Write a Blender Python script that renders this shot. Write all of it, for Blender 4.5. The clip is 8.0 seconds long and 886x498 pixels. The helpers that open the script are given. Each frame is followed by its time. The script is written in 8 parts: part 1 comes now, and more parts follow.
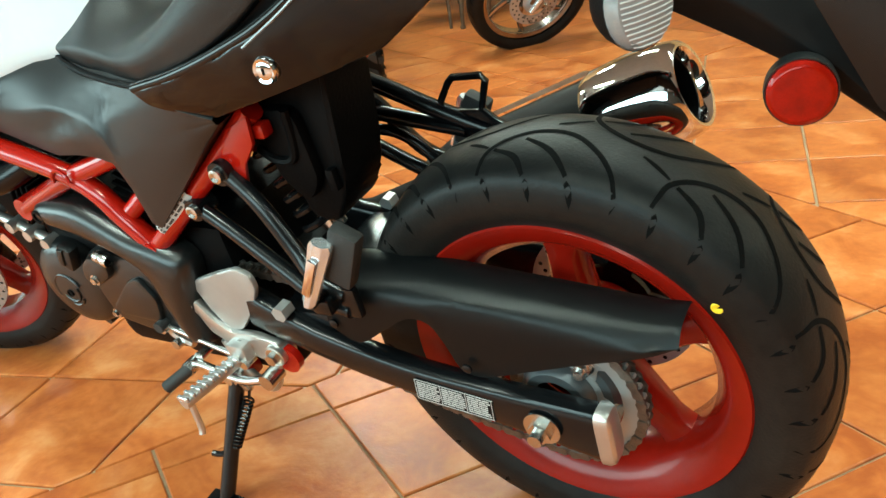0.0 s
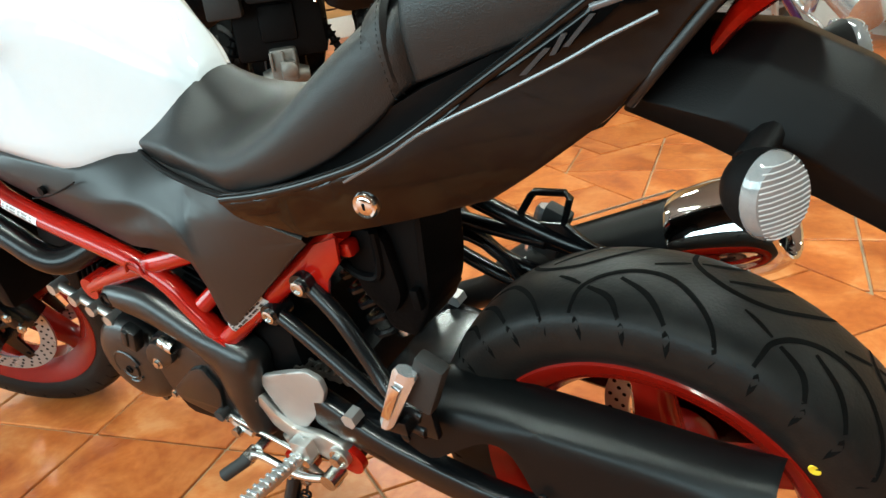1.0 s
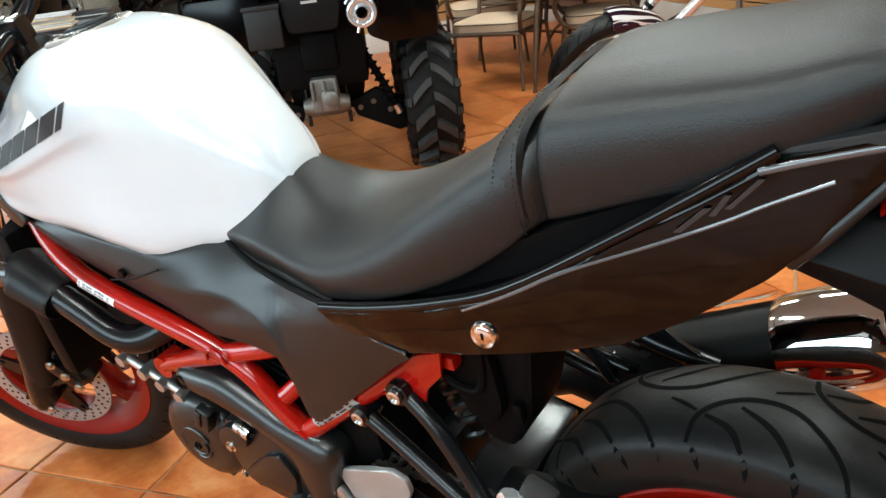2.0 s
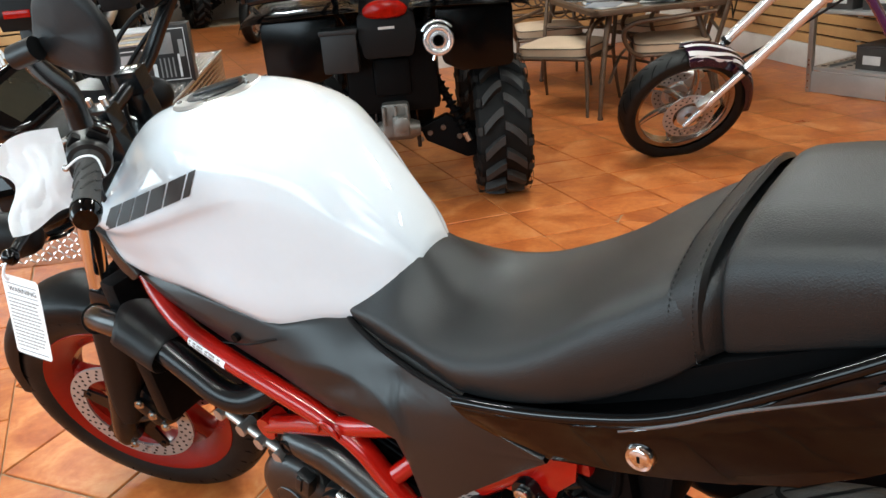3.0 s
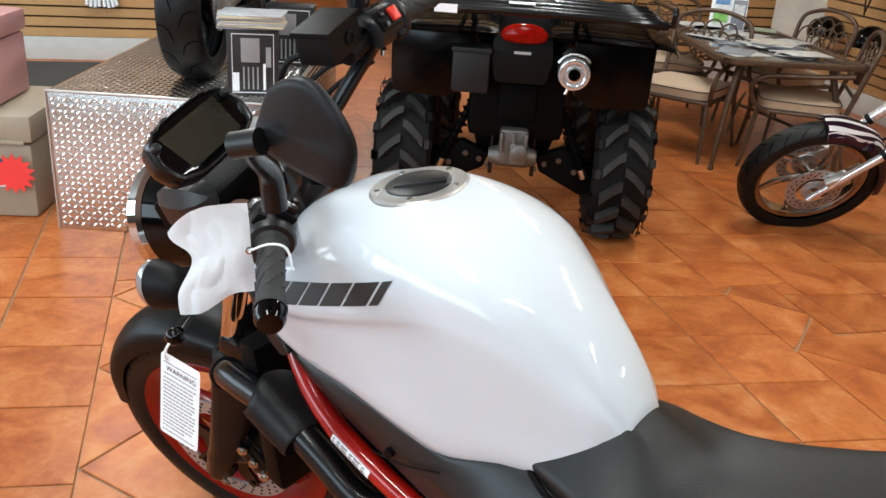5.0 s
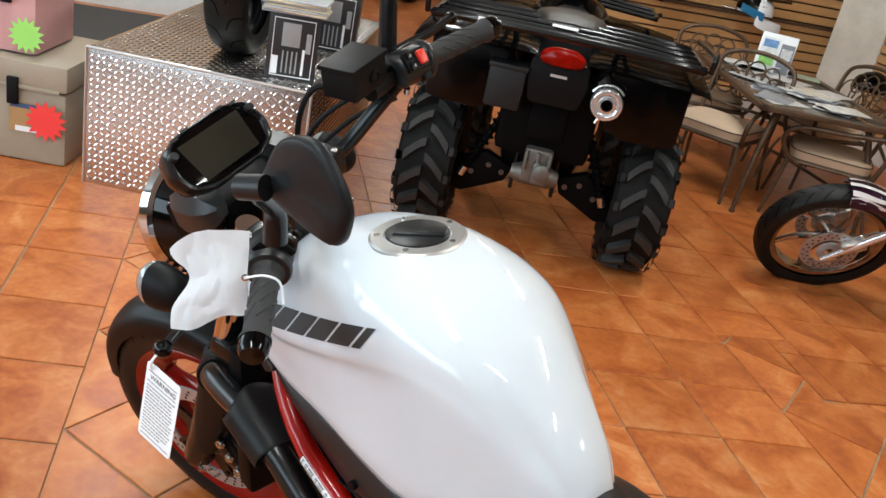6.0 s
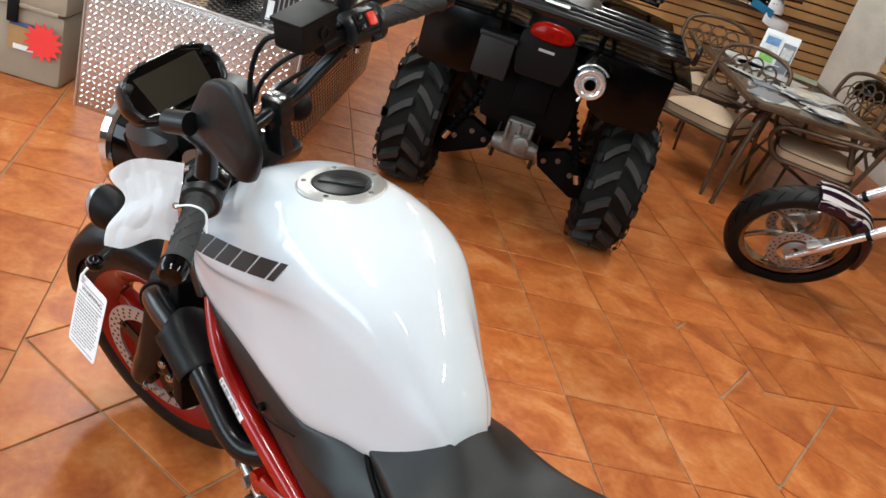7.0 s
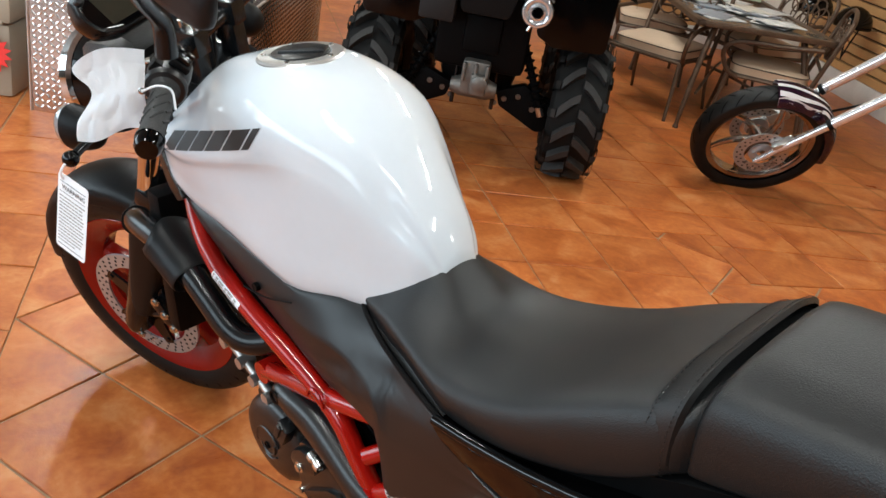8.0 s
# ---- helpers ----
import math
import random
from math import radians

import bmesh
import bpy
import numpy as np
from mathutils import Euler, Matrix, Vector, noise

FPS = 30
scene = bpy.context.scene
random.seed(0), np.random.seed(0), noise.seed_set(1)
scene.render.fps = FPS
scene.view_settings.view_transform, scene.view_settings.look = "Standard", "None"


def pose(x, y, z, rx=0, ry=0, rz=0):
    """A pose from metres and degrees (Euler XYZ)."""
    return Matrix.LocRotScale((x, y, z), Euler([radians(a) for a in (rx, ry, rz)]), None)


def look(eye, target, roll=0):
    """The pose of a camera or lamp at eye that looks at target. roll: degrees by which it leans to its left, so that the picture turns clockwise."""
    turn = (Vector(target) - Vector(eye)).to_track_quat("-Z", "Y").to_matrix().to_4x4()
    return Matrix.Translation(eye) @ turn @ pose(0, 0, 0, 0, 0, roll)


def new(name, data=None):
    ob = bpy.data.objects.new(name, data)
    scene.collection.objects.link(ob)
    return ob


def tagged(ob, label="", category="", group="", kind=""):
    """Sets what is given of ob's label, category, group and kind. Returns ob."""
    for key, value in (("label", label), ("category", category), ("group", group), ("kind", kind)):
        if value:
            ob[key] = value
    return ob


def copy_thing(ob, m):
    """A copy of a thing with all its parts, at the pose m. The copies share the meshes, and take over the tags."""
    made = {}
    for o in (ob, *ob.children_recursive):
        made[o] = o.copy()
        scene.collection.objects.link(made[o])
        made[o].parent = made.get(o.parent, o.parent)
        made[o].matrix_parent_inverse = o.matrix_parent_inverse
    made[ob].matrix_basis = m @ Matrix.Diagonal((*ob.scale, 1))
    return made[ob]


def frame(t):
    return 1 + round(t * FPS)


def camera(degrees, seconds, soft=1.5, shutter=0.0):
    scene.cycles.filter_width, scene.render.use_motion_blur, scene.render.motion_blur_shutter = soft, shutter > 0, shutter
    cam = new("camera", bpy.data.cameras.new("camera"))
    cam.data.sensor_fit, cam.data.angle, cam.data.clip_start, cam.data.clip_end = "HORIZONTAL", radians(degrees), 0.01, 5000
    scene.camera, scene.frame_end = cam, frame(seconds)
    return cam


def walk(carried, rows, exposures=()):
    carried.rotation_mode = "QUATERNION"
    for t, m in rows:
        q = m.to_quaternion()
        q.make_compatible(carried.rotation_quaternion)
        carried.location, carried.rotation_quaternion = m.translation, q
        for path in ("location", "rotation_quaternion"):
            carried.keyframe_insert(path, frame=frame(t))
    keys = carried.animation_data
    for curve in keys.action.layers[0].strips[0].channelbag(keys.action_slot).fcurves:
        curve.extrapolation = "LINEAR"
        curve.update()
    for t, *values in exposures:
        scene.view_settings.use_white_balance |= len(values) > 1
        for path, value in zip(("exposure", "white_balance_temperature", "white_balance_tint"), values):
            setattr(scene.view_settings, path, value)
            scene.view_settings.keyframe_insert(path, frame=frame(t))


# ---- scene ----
cam = camera(54.0, 8.0)
PATH = [
    (0, (0.443, -0.963, 0.899), (-0.631, 0.527, 0.108), -10.1),
    (0.5, (0.404, -0.956, 0.96), (-0.687, 0.533, 0.19), -8.8),
    (1, (0.351, -0.946, 1.027), (-0.754, 0.541, 0.272), -7.7),
    (1.5, (0.289, -0.938, 1.084), (-0.827, 0.545, 0.338), -6.9),
    (1.7, (0.264, -0.93, 1.107), (-0.856, 0.548, 0.359), -7.0),
    (2.8, (0.127, -0.956, 1.233), (-1.05, 0.489, 0.507), -5.2),
    (3, (0.1, -0.951, 1.244), (-1.097, 0.477, 0.519), -4.9),
    (3.5, (0.026, -0.939, 1.271), (-1.207, 0.458, 0.545), -4.0),
    (4, (-0.048, -0.924, 1.307), (-1.304, 0.452, 0.58), -3.0),
    (4.5, (-0.113, -0.927, 1.353), (-1.385, 0.428, 0.613), 1.7),
    (5, (-0.173, -0.938, 1.381), (-1.444, 0.405, 0.619), 4.0),
    (5.2, (-0.182, -0.943, 1.402), (-1.458, 0.393, 0.636), 4.9),
    (6.3, (-0.134, -0.908, 1.511), (-1.422, 0.392, 0.702), 14.7),
    (6.5, (-0.107, -0.902, 1.53), (-1.391, 0.393, 0.709), 16.1),
    (7, (-0.022, -0.895, 1.531), (-1.271, 0.403, 0.661), 18.3),
    (7.5, (0.055, -0.909, 1.451), (-1.157, 0.402, 0.551), 18.7),
    (8, (0.102, -0.94, 1.359), (-1.116, 0.39, 0.494), 10.4),
]
walk(cam, [(t, look(eye, target, roll)) for t, eye, target, roll in PATH],
     exposures=[(0, 0.84, 6000, -20), (0.5, 0.78, 6000, -17), (1.0, 0.68, 6000, -11), (1.5, 0.62, 6000, -6), (3.0, 0.36, 6050, 1), (5.0, 0.10, 6100, 4), (6.5, 0.06, 6150, 4), (8.0, 0.06, 6150, 4)])

# ---- world and light ----
world = bpy.data.worlds.new("world")
scene.world = world
world.use_nodes = True
world.node_tree.nodes["Background"].inputs[0].default_value = (0.9, 0.95, 1.0, 1)
world.node_tree.nodes["Background"].inputs[1].default_value = 0.08


def lamp(name, x, y, z, sx, sy, watts, color, rx=0, ry=0, rz=0):
    d = bpy.data.lights.new(name, "AREA")
    d.shape, d.size, d.size_y, d.energy, d.color = "RECTANGLE", sx, sy, watts, color
    ob = new(name, d)
    ob.matrix_basis = pose(x, y, z, rx, ry, rz)
    return ob


# rows of ceiling tubes over the showroom, and daylight from the shop front behind the camera
# the last two are unseen lamps added to brighten the far aisle
CEIL_LAMPS = [(u, v) for u in (-5.2, -2.6, 0.0, 2.6) for v in (-1.6, 1.2, 4.0)] + [(-7.8, 1.2), (-10.4, 1.2)]
for u, v in CEIL_LAMPS:
    a = radians(-30.5)
    lamp("ceiling_tube_light", u * math.cos(a) - v * math.sin(a), u * math.sin(a) + v * math.cos(a), 3.06, 1.25, 0.10, 37, (1.0, 0.99, 0.965), 0, 0, -30.5)
lamp("shop_window_light", -2.6, -5.6, 1.95, 9.0, 1.9, 290, (0.80, 0.91, 1.0), 90, 0, 0)
# unseen side light, added to give the seat and side covers a sheen
lamp("added_side_light", -7.6, -4.0, 1.75, 4.6, 2.2, 150, (0.82, 0.92, 1.0), 90, 0, -52)


# ---- materials ----
def mat(name, color, rough=0.5, metal=0.0, var=0.12, scale=8.0, bump=0.0, bscale=120.0, coat=0.0, spec=0.5, tint=None,
        emit=0.0, rvar=0.1, trans=0.0, island=0.0):
    """Procedural surface: two scales of colour variation, roughness variation and fine relief."""
    m = bpy.data.materials.new(name)
    m.use_nodes = True
    nt = m.node_tree
    N, L = nt.nodes, nt.links
    b = N["Principled BSDF"]
    tc = N.new("ShaderNodeTexCoord")
    n1 = N.new("ShaderNodeTexNoise")
    n1.inputs["Scale"].default_value = scale
    n1.inputs["Detail"].default_value = 5
    n2 = N.new("ShaderNodeTexNoise")
    n2.inputs["Scale"].default_value = scale * 9
    n2.inputs["Detail"].default_value = 3
    L.new(tc.outputs["Object"], n1.inputs["Vector"])
    L.new(tc.outputs["Object"], n2.inputs["Vector"])
    ad = N.new("ShaderNodeMath")
    ad.operation = "MULTIPLY_ADD"
    L.new(n2.outputs["Fac"], ad.inputs[0])
    ad.inputs[1].default_value = 0.4
    L.new(n1.outputs["Fac"], ad.inputs[2])
    mp = N.new("ShaderNodeMapRange")
    mp.inputs["From Min"].default_value, mp.inputs["From Max"].default_value = 0.45, 0.95
    L.new(ad.outputs[0], mp.inputs["Value"])
    mx = N.new("ShaderNodeMix")
    mx.data_type = "RGBA"
    c2 = tint or color
    mx.inputs["A"].default_value = (*[c * (1 - var) for c in color], 1)
    mx.inputs["B"].default_value = (*[min(1, c * (1 + var)) for c in c2], 1)
    L.new(mp.outputs["Result"], mx.inputs["Factor"])
    out = mx.outputs["Result"]
    if island:
        oi = N.new("ShaderNodeObjectInfo")
        hs = N.new("ShaderNodeHueSaturation")
        mr = N.new("ShaderNodeMapRange")
        mr.inputs["To Min"].default_value, mr.inputs["To Max"].default_value = 1 - island, 1 + island
        L.new(oi.outputs["Random"], mr.inputs["Value"])
        L.new(mr.outputs["Result"], hs.inputs["Value"])
        L.new(out, hs.inputs["Color"])
        out = hs.outputs["Color"]
    L.new(out, b.inputs["Base Color"])
    rr = N.new("ShaderNodeMapRange")
    rr.inputs["To Min"].default_value, rr.inputs["To Max"].default_value = max(0.02, rough - rvar * rough), min(1, rough + rvar * rough)
    L.new(n1.outputs["Fac"], rr.inputs["Value"])
    L.new(rr.outputs["Result"], b.inputs["Roughness"])
    b.inputs["Metallic"].default_value = metal
    b.inputs["Coat Weight"].default_value = coat
    b.inputs["Coat Roughness"].default_value = 0.04
    b.inputs["Specular IOR Level"].default_value = spec
    b.inputs["Transmission Weight"].default_value = trans
    if emit:
        b.inputs["Emission Color"].default_value = (*color, 1)
        b.inputs["Emission Strength"].default_value = emit
    if bump:
        nb = N.new("ShaderNodeTexNoise")
        nb.inputs["Scale"].default_value = bscale
        nb.inputs["Detail"].default_value = 4
        L.new(tc.outputs["Object"], nb.inputs["Vector"])
        bp = N.new("ShaderNodeBump")
        bp.inputs["Strength"].default_value = bump
        bp.inputs["Distance"].default_value = 0.002
        L.new(nb.outputs["Fac"], bp.inputs["Height"])
        L.new(bp.outputs["Normal"], b.inputs["Normal"])
    return m


def tile_mat():
    """Glazed terracotta: mottled orange and brown clouds, each tile a little different, uneven gloss."""
    m = bpy.data.materials.new("terracotta_tile")
    m.use_nodes = True
    N, L = m.node_tree.nodes, m.node_tree.links
    b = N["Principled BSDF"]
    geo = N.new("ShaderNodeNewGeometry")
    oi = N.new("ShaderNodeObjectInfo")
    of = N.new("ShaderNodeVectorMath")
    of.operation = "MULTIPLY_ADD"
    rs = N.new("ShaderNodeMath")
    rs.operation = "ADD"
    L.new(oi.outputs["Random"], rs.inputs[0])
    L.new(geo.outputs["Random Per Island"], rs.inputs[1])
    L.new(rs.outputs[0], of.inputs[0])
    of.inputs[1].default_value = (37.0, 19.0, 5.0)
    L.new(geo.outputs["Position"], of.inputs[2])
    n1 = N.new("ShaderNodeTexNoise")
    n1.inputs["Scale"].default_value, n1.inputs["Detail"].default_value, n1.inputs["Roughness"].default_value = 5.5, 6, 0.62
    n1.inputs["Distortion"].default_value = 0.8
    n2 = N.new("ShaderNodeTexNoise")
    n2.inputs["Scale"].default_value, n2.inputs["Detail"].default_value = 42, 5
    L.new(of.outputs[0], n1.inputs["Vector"])
    L.new(of.outputs[0], n2.inputs["Vector"])
    ra = N.new("ShaderNodeValToRGB")
    e = ra.color_ramp.elements
    e[0].position, e[0].color = 0.34, (0.33, 0.080, 0.019, 1)
    e[1].position, e[1].color = 0.72, (0.58, 0.245, 0.088, 1)
    for p, c in ((0.46, (0.42, 0.116, 0.027, 1)), (0.57, (0.50, 0.160, 0.041, 1))):
        k = e.new(p)
        k.color = c
    mixf = N.new("ShaderNodeMath")
    mixf.operation = "MULTIPLY_ADD"
    L.new(n2.outputs["Fac"], mixf.inputs[0])
    mixf.inputs[1].default_value = 0.28
    sub = N.new("ShaderNodeMath")
    sub.operation = "SUBTRACT"
    L.new(n1.outputs["Fac"], sub.inputs[0])
    sub.inputs[1].default_value = 0.13
    L.new(sub.outputs[0], mixf.inputs[2])
    L.new(mixf.outputs[0], ra.inputs["Fac"])
    hs = N.new("ShaderNodeHueSaturation")
    mr = N.new("ShaderNodeMapRange")
    mr.inputs["To Min"].default_value, mr.inputs["To Max"].default_value = 0.80, 1.12
    mr.inputs["From Max"].default_value = 2.0
    L.new(rs.outputs[0], mr.inputs["Value"])
    L.new(mr.outputs["Result"], hs.inputs["Value"])
    L.new(ra.outputs["Color"], hs.inputs["Color"])
    L.new(hs.outputs["Color"], b.inputs["Base Color"])
    rr = N.new("ShaderNodeMapRange")
    rr.inputs["To Min"].default_value, rr.inputs["To Max"].default_value = 0.20, 0.46
    L.new(n1.outputs["Fac"], rr.inputs["Value"])
    L.new(rr.outputs["Result"], b.inputs["Roughness"])
    b.inputs["Specular IOR Level"].default_value = 0.32
    bp = N.new("ShaderNodeBump")
    bp.inputs["Strength"].default_value, bp.inputs["Distance"].default_value = 0.5, 0.004
    L.new(mixf.outputs[0], bp.inputs["Height"])
    L.new(bp.outputs["Normal"], b.inputs["Normal"])
    return m


TILE = tile_mat()
GROUT = mat("grout", (0.34, 0.245, 0.155), 0.9, bump=0.4, bscale=300, var=0.25)
PLASTER = mat("plaster", (0.62, 0.58, 0.5), 0.85, bump=0.2, bscale=60)
CEIL = mat("ceiling_paint", (0.30, 0.295, 0.28), 0.9, bump=0.2)
WHITE_PAINT = mat("pearl_white_paint", (0.585, 0.630, 0.675), 0.5, var=0.02, coat=1.0, rvar=0.05, spec=0.2)
RED_FRAME = mat("red_frame_paint", (0.30, 0.0055, 0.0028), 0.16, var=0.08, coat=0.4, bump=0.05, bscale=500, spec=0.3)
RED_RIM = mat("red_rim_paint", (0.20, 0.0055, 0.0025), 0.24, var=0.1, coat=0.1, spec=0.2)
BLACK_PLASTIC = mat("satin_black_plastic", (0.008, 0.0088, 0.0095), 0.36, bump=0.10, bscale=900, var=0.15, spec=0.40)
SHELL_BLACK = mat("mirror_shell_black", (0.011, 0.0125, 0.014), 0.45, bump=0.15, bscale=500, var=0.2, spec=0.18)
GREY_PLASTIC = mat("dark_grey_moulded_plastic", (0.020, 0.021, 0.022), 0.38, bump=0.12, bscale=900, var=0.1, spec=0.4)
BLACK_MATTE = mat("matte_black_plastic", (0.004, 0.004, 0.0043), 0.48, bump=0.15, bscale=700, spec=0.15)
BLACK_GLOSS = mat("gloss_black_paint", (0.001, 0.001, 0.0012), 0.06, var=0.02, rvar=0.02, spec=0.27)
BLACK_METAL = mat("black_painted_metal", (0.004, 0.0045, 0.0052), 0.24, var=0.15, bump=0.05, spec=0.34)
CASE_SATIN = mat("satin_charcoal_engine_paint", (0.0065, 0.0072, 0.0075), 0.30, var=0.15, bump=0.12, bscale=400, spec=0.55)
BLACK_DEEP = mat("dark_engine_cast", (0.002, 0.002, 0.0022), 0.5, bump=0.3, bscale=200, spec=0.07)
VINYL = mat("seat_vinyl", (0.0080, 0.0085, 0.0088), 0.42, var=0.18, bump=0.3, bscale=620, spec=0.39)
RUBBER = mat("tyre_rubber", (0.0040, 0.0045, 0.0052), 0.45, var=0.3, scale=7, bump=0.2, bscale=260, spec=0.20, tint=(0.0095, 0.0088, 0.0078))
# near-black put in for the shade inside tread grooves and drilled holes
RECESS_SHADE = mat("recess_shade_black", (0.0015, 0.0015, 0.0015), 0.9, spec=0.1)
GRIP = mat("grip_rubber", (0.016, 0.016, 0.016), 0.7, bump=0.4, bscale=400)
ALU = mat("cast_aluminium", (0.55, 0.54, 0.52), 0.38, metal=0.9, var=0.08, bump=0.1, bscale=300)
ALU_GREY = mat("grey_painted_aluminium", (0.42, 0.41, 0.40), 0.42, metal=0.6, var=0.06)
STEEL = mat("zinc_steel", (0.60, 0.60, 0.58), 0.25, metal=1.0, var=0.12)
CARRIER = mat("dark_grey_carrier", (0.10, 0.105, 0.11), 0.35, metal=0.5, var=0.1)
# the grab rail's own trim, and the painted highlight of the panel ridge
TRIM_AND_HIGHLIGHT = mat("silver_grey_trim_and_highlight", (0.07, 0.076, 0.083), 0.22, var=0.08, coat=1.0, spec=0.5)
CHROME = mat("chrome", (0.70, 0.70, 0.70), 0.06, metal=1.0, var=0.03)
DISC_STEEL = mat("brake_disc_steel", (0.46, 0.47, 0.48), 0.28, metal=0.65, var=0.1)
CHAIN_STEEL = mat("chain_steel", (0.16, 0.145, 0.13), 0.4, metal=0.9, var=0.3, scale=60)
PEG_METAL = mat("bright_peg_metal", (0.72, 0.73, 0.75), 0.18, metal=0.75, var=0.06)
PAPER = mat("white_paper", (0.84, 0.86, 0.89), 0.6, var=0.03)
INK = mat("black_ink", (0.02, 0.02, 0.02), 0.6)
INK_GREY = mat("grey_ink", (0.30, 0.29, 0.28), 0.6)
MARK_GREY = mat("dull_silver_mark", (0.045, 0.045, 0.048), 0.3, metal=0.6)
LABEL_GREY = mat("label_print_grey", (0.45, 0.44, 0.43), 0.5)
RED_PLASTIC = mat("red_lens_plastic", (0.22, 0.0035, 0.0012), 0.12, var=0.25, scale=60, spec=0.2)
CLEAR = mat("clear_lens_plastic", (0.30, 0.31, 0.32), 0.07, var=0.12, scale=60, coat=0.9, trans=0.35)
LENS_RIB = mat("ribbed_reflector_plastic", (0.50, 0.52, 0.54), 0.12, var=0.05, coat=0.5)
AMBER = mat("amber_plastic", (0.75, 0.24, 0.01), 0.2, var=0.05)
YELLOW = mat("yellow_paint_dot", (0.75, 0.55, 0.02), 0.6)
RED_SWITCH = mat("red_switch_plastic", (0.6, 0.03, 0.015), 0.4)


# ---- mesh helpers ----
def part(name, bm, material, parent=None, label="", sharp=38):
    me = bpy.data.meshes.new(name)
    bmesh.ops.recalc_face_normals(bm, faces=bm.faces[:])
    bm.to_mesh(me)
    bm.free()
    me.materials.append(material)
    me.polygons.foreach_set("use_smooth", [True] * len(me.polygons))
    me.set_sharp_from_angle(angle=radians(sharp))
    ob = new(name, me)
    ob.parent = parent
    if label:
        tagged(ob, label=label)
    return ob


def pieces(name, bm, material, parent=None, label="", sharp=38):
    """Each loose island of the mesh becomes a part of its own."""
    bmesh.ops.recalc_face_normals(bm, faces=bm.faces[:])
    seen, out = set(), []
    for f in bm.faces[:]:
        if f in seen:
            continue
        isl, todo = [], [f]
        seen.add(f)
        while todo:
            g = todo.pop()
            isl.append(g)
            for e in g.edges:
                for h in e.link_faces:
                    if h not in seen:
                        seen.add(h)
                        todo.append(h)
        nb = bmesh.new()
        vm = {}
        for g in isl:
            for v in g.verts:
                if v not in vm:
                    vm[v] = nb.verts.new(v.co)
            nb.faces.new([vm[v] for v in g.verts])
        out.append(part(name, nb, material, parent, label, sharp))
    bm.free()
    return out


def thing(name, label, category, m=None, group="", kind=""):
    ob = new(name)
    ob.empty_display_size = 0.05
    if m is not None:
        ob.matrix_basis = m
    return tagged(ob, label, category, group, kind)


def solo(name, bm, material, label, category, m=None, group="", kind="", sharp=38):
    ob = part(name, bm, material, None, "", sharp)
    if m is not None:
        ob.matrix_basis = m
    return tagged(ob, label, category, group, kind)


def B():
    return bmesh.new()


def spline(pts, n):
    """Catmull-Rom through pts, n steps a span."""
    P = [Vector(p) for p in pts]
    P = [2 * P[0] - P[1]] + P + [2 * P[-1] - P[-2]]
    out = []
    for i in range(1, len(P) - 2):
        a, b, c, d = P[i - 1:i + 3]
        for k in range(n):
            t = k / n
            out.append(0.5 * (2 * b + (c - a) * t + (2 * a - 5 * b + 4 * c - d) * t * t + (3 * b - a - 3 * c + d) * t ** 3))
    return out + [P[-2]]


def grid(bm, rows, close=False, cap=False):
    """Skin rows of points; close joins each row's ends, cap fills the first and last row."""
    V = [[bm.verts.new(p) for p in r] for r in rows]
    n = len(V[0])
    for i in range(len(V) - 1):
        for j in range(n if close else n - 1):
            k = (j + 1) % n
            bm.faces.new((V[i][j], V[i][k], V[i + 1][k], V[i + 1][j]))
    if cap:
        bm.faces.new(V[0])
        bm.faces.new(V[-1][::-1])
    return V


def surf(bm, rows, nu=4, nv=4, cap=False, close=False):
    """Smooth skin through a net of control rows."""
    if close:
        rows = [list(r) + [r[0]] for r in rows]
    R = [spline(r, nv) for r in rows]
    if close:
        R = [r[:-1] for r in R]
    cols = [spline([r[j] for r in R], nu) for j in range(len(R[0]))]
    return grid(bm, [[c[i] for c in cols] for i in range(len(cols[0]))], close, cap)


def tube(bm, pts, r, n=10, steps=5, smooth=True, cap=True):
    P = spline(pts, steps) if smooth and len(pts) > 2 else [Vector(p) for p in pts]
    rad = r if callable(r) else (lambda t: r)
    d = (P[1] - P[0]).normalized()
    u = d.orthogonal().normalized()
    rows = []
    for i, p in enumerate(P):
        e = (P[min(i + 1, len(P) - 1)] - P[max(i - 1, 0)]).normalized()
        u = (u - e * u.dot(e)).normalized()
        w = e.cross(u)
        q = rad(i / (len(P) - 1))
        rows.append([p + q * (math.cos(a) * u + math.sin(a) * w) for a in (2 * math.pi * k / n for k in range(n))])
    grid(bm, rows, True, cap)
    return bm


def rod(bm, a, b, r, n=12, r2=None):
    a, b = Vector(a), Vector(b)
    return tube(bm, (a, b), (lambda t: r + (r2 - r) * t) if r2 is not None else r, n, smooth=False)


def lathe(bm, prof, c=(0, 0, 0), axis=(0, 1, 0), n=48, closed=False):
    """prof: (distance along the axis, radius)."""
    ax = Vector(axis).normalized()
    u = ax.orthogonal().normalized() if abs(ax.y) < 0.9 else Vector((1, 0, 0)) - ax * ax.x
    u.normalize()
    w = ax.cross(u)
    c = Vector(c)
    rows = [[c + ax * s + max(r, 1e-4) * (math.cos(t) * u + math.sin(t) * w) for s, r in prof] for t in (2 * math.pi * k / n for k in range(n))]
    V = [[bm.verts.new(p) for p in r] for r in rows]
    m = len(prof)
    for i in range(n):
        for j in range(m if closed else m - 1):
            k = (j + 1) % m
            bm.faces.new((V[i][j], V[i][k], V[(i + 1) % n][k], V[(i + 1) % n][j]))
    return bm


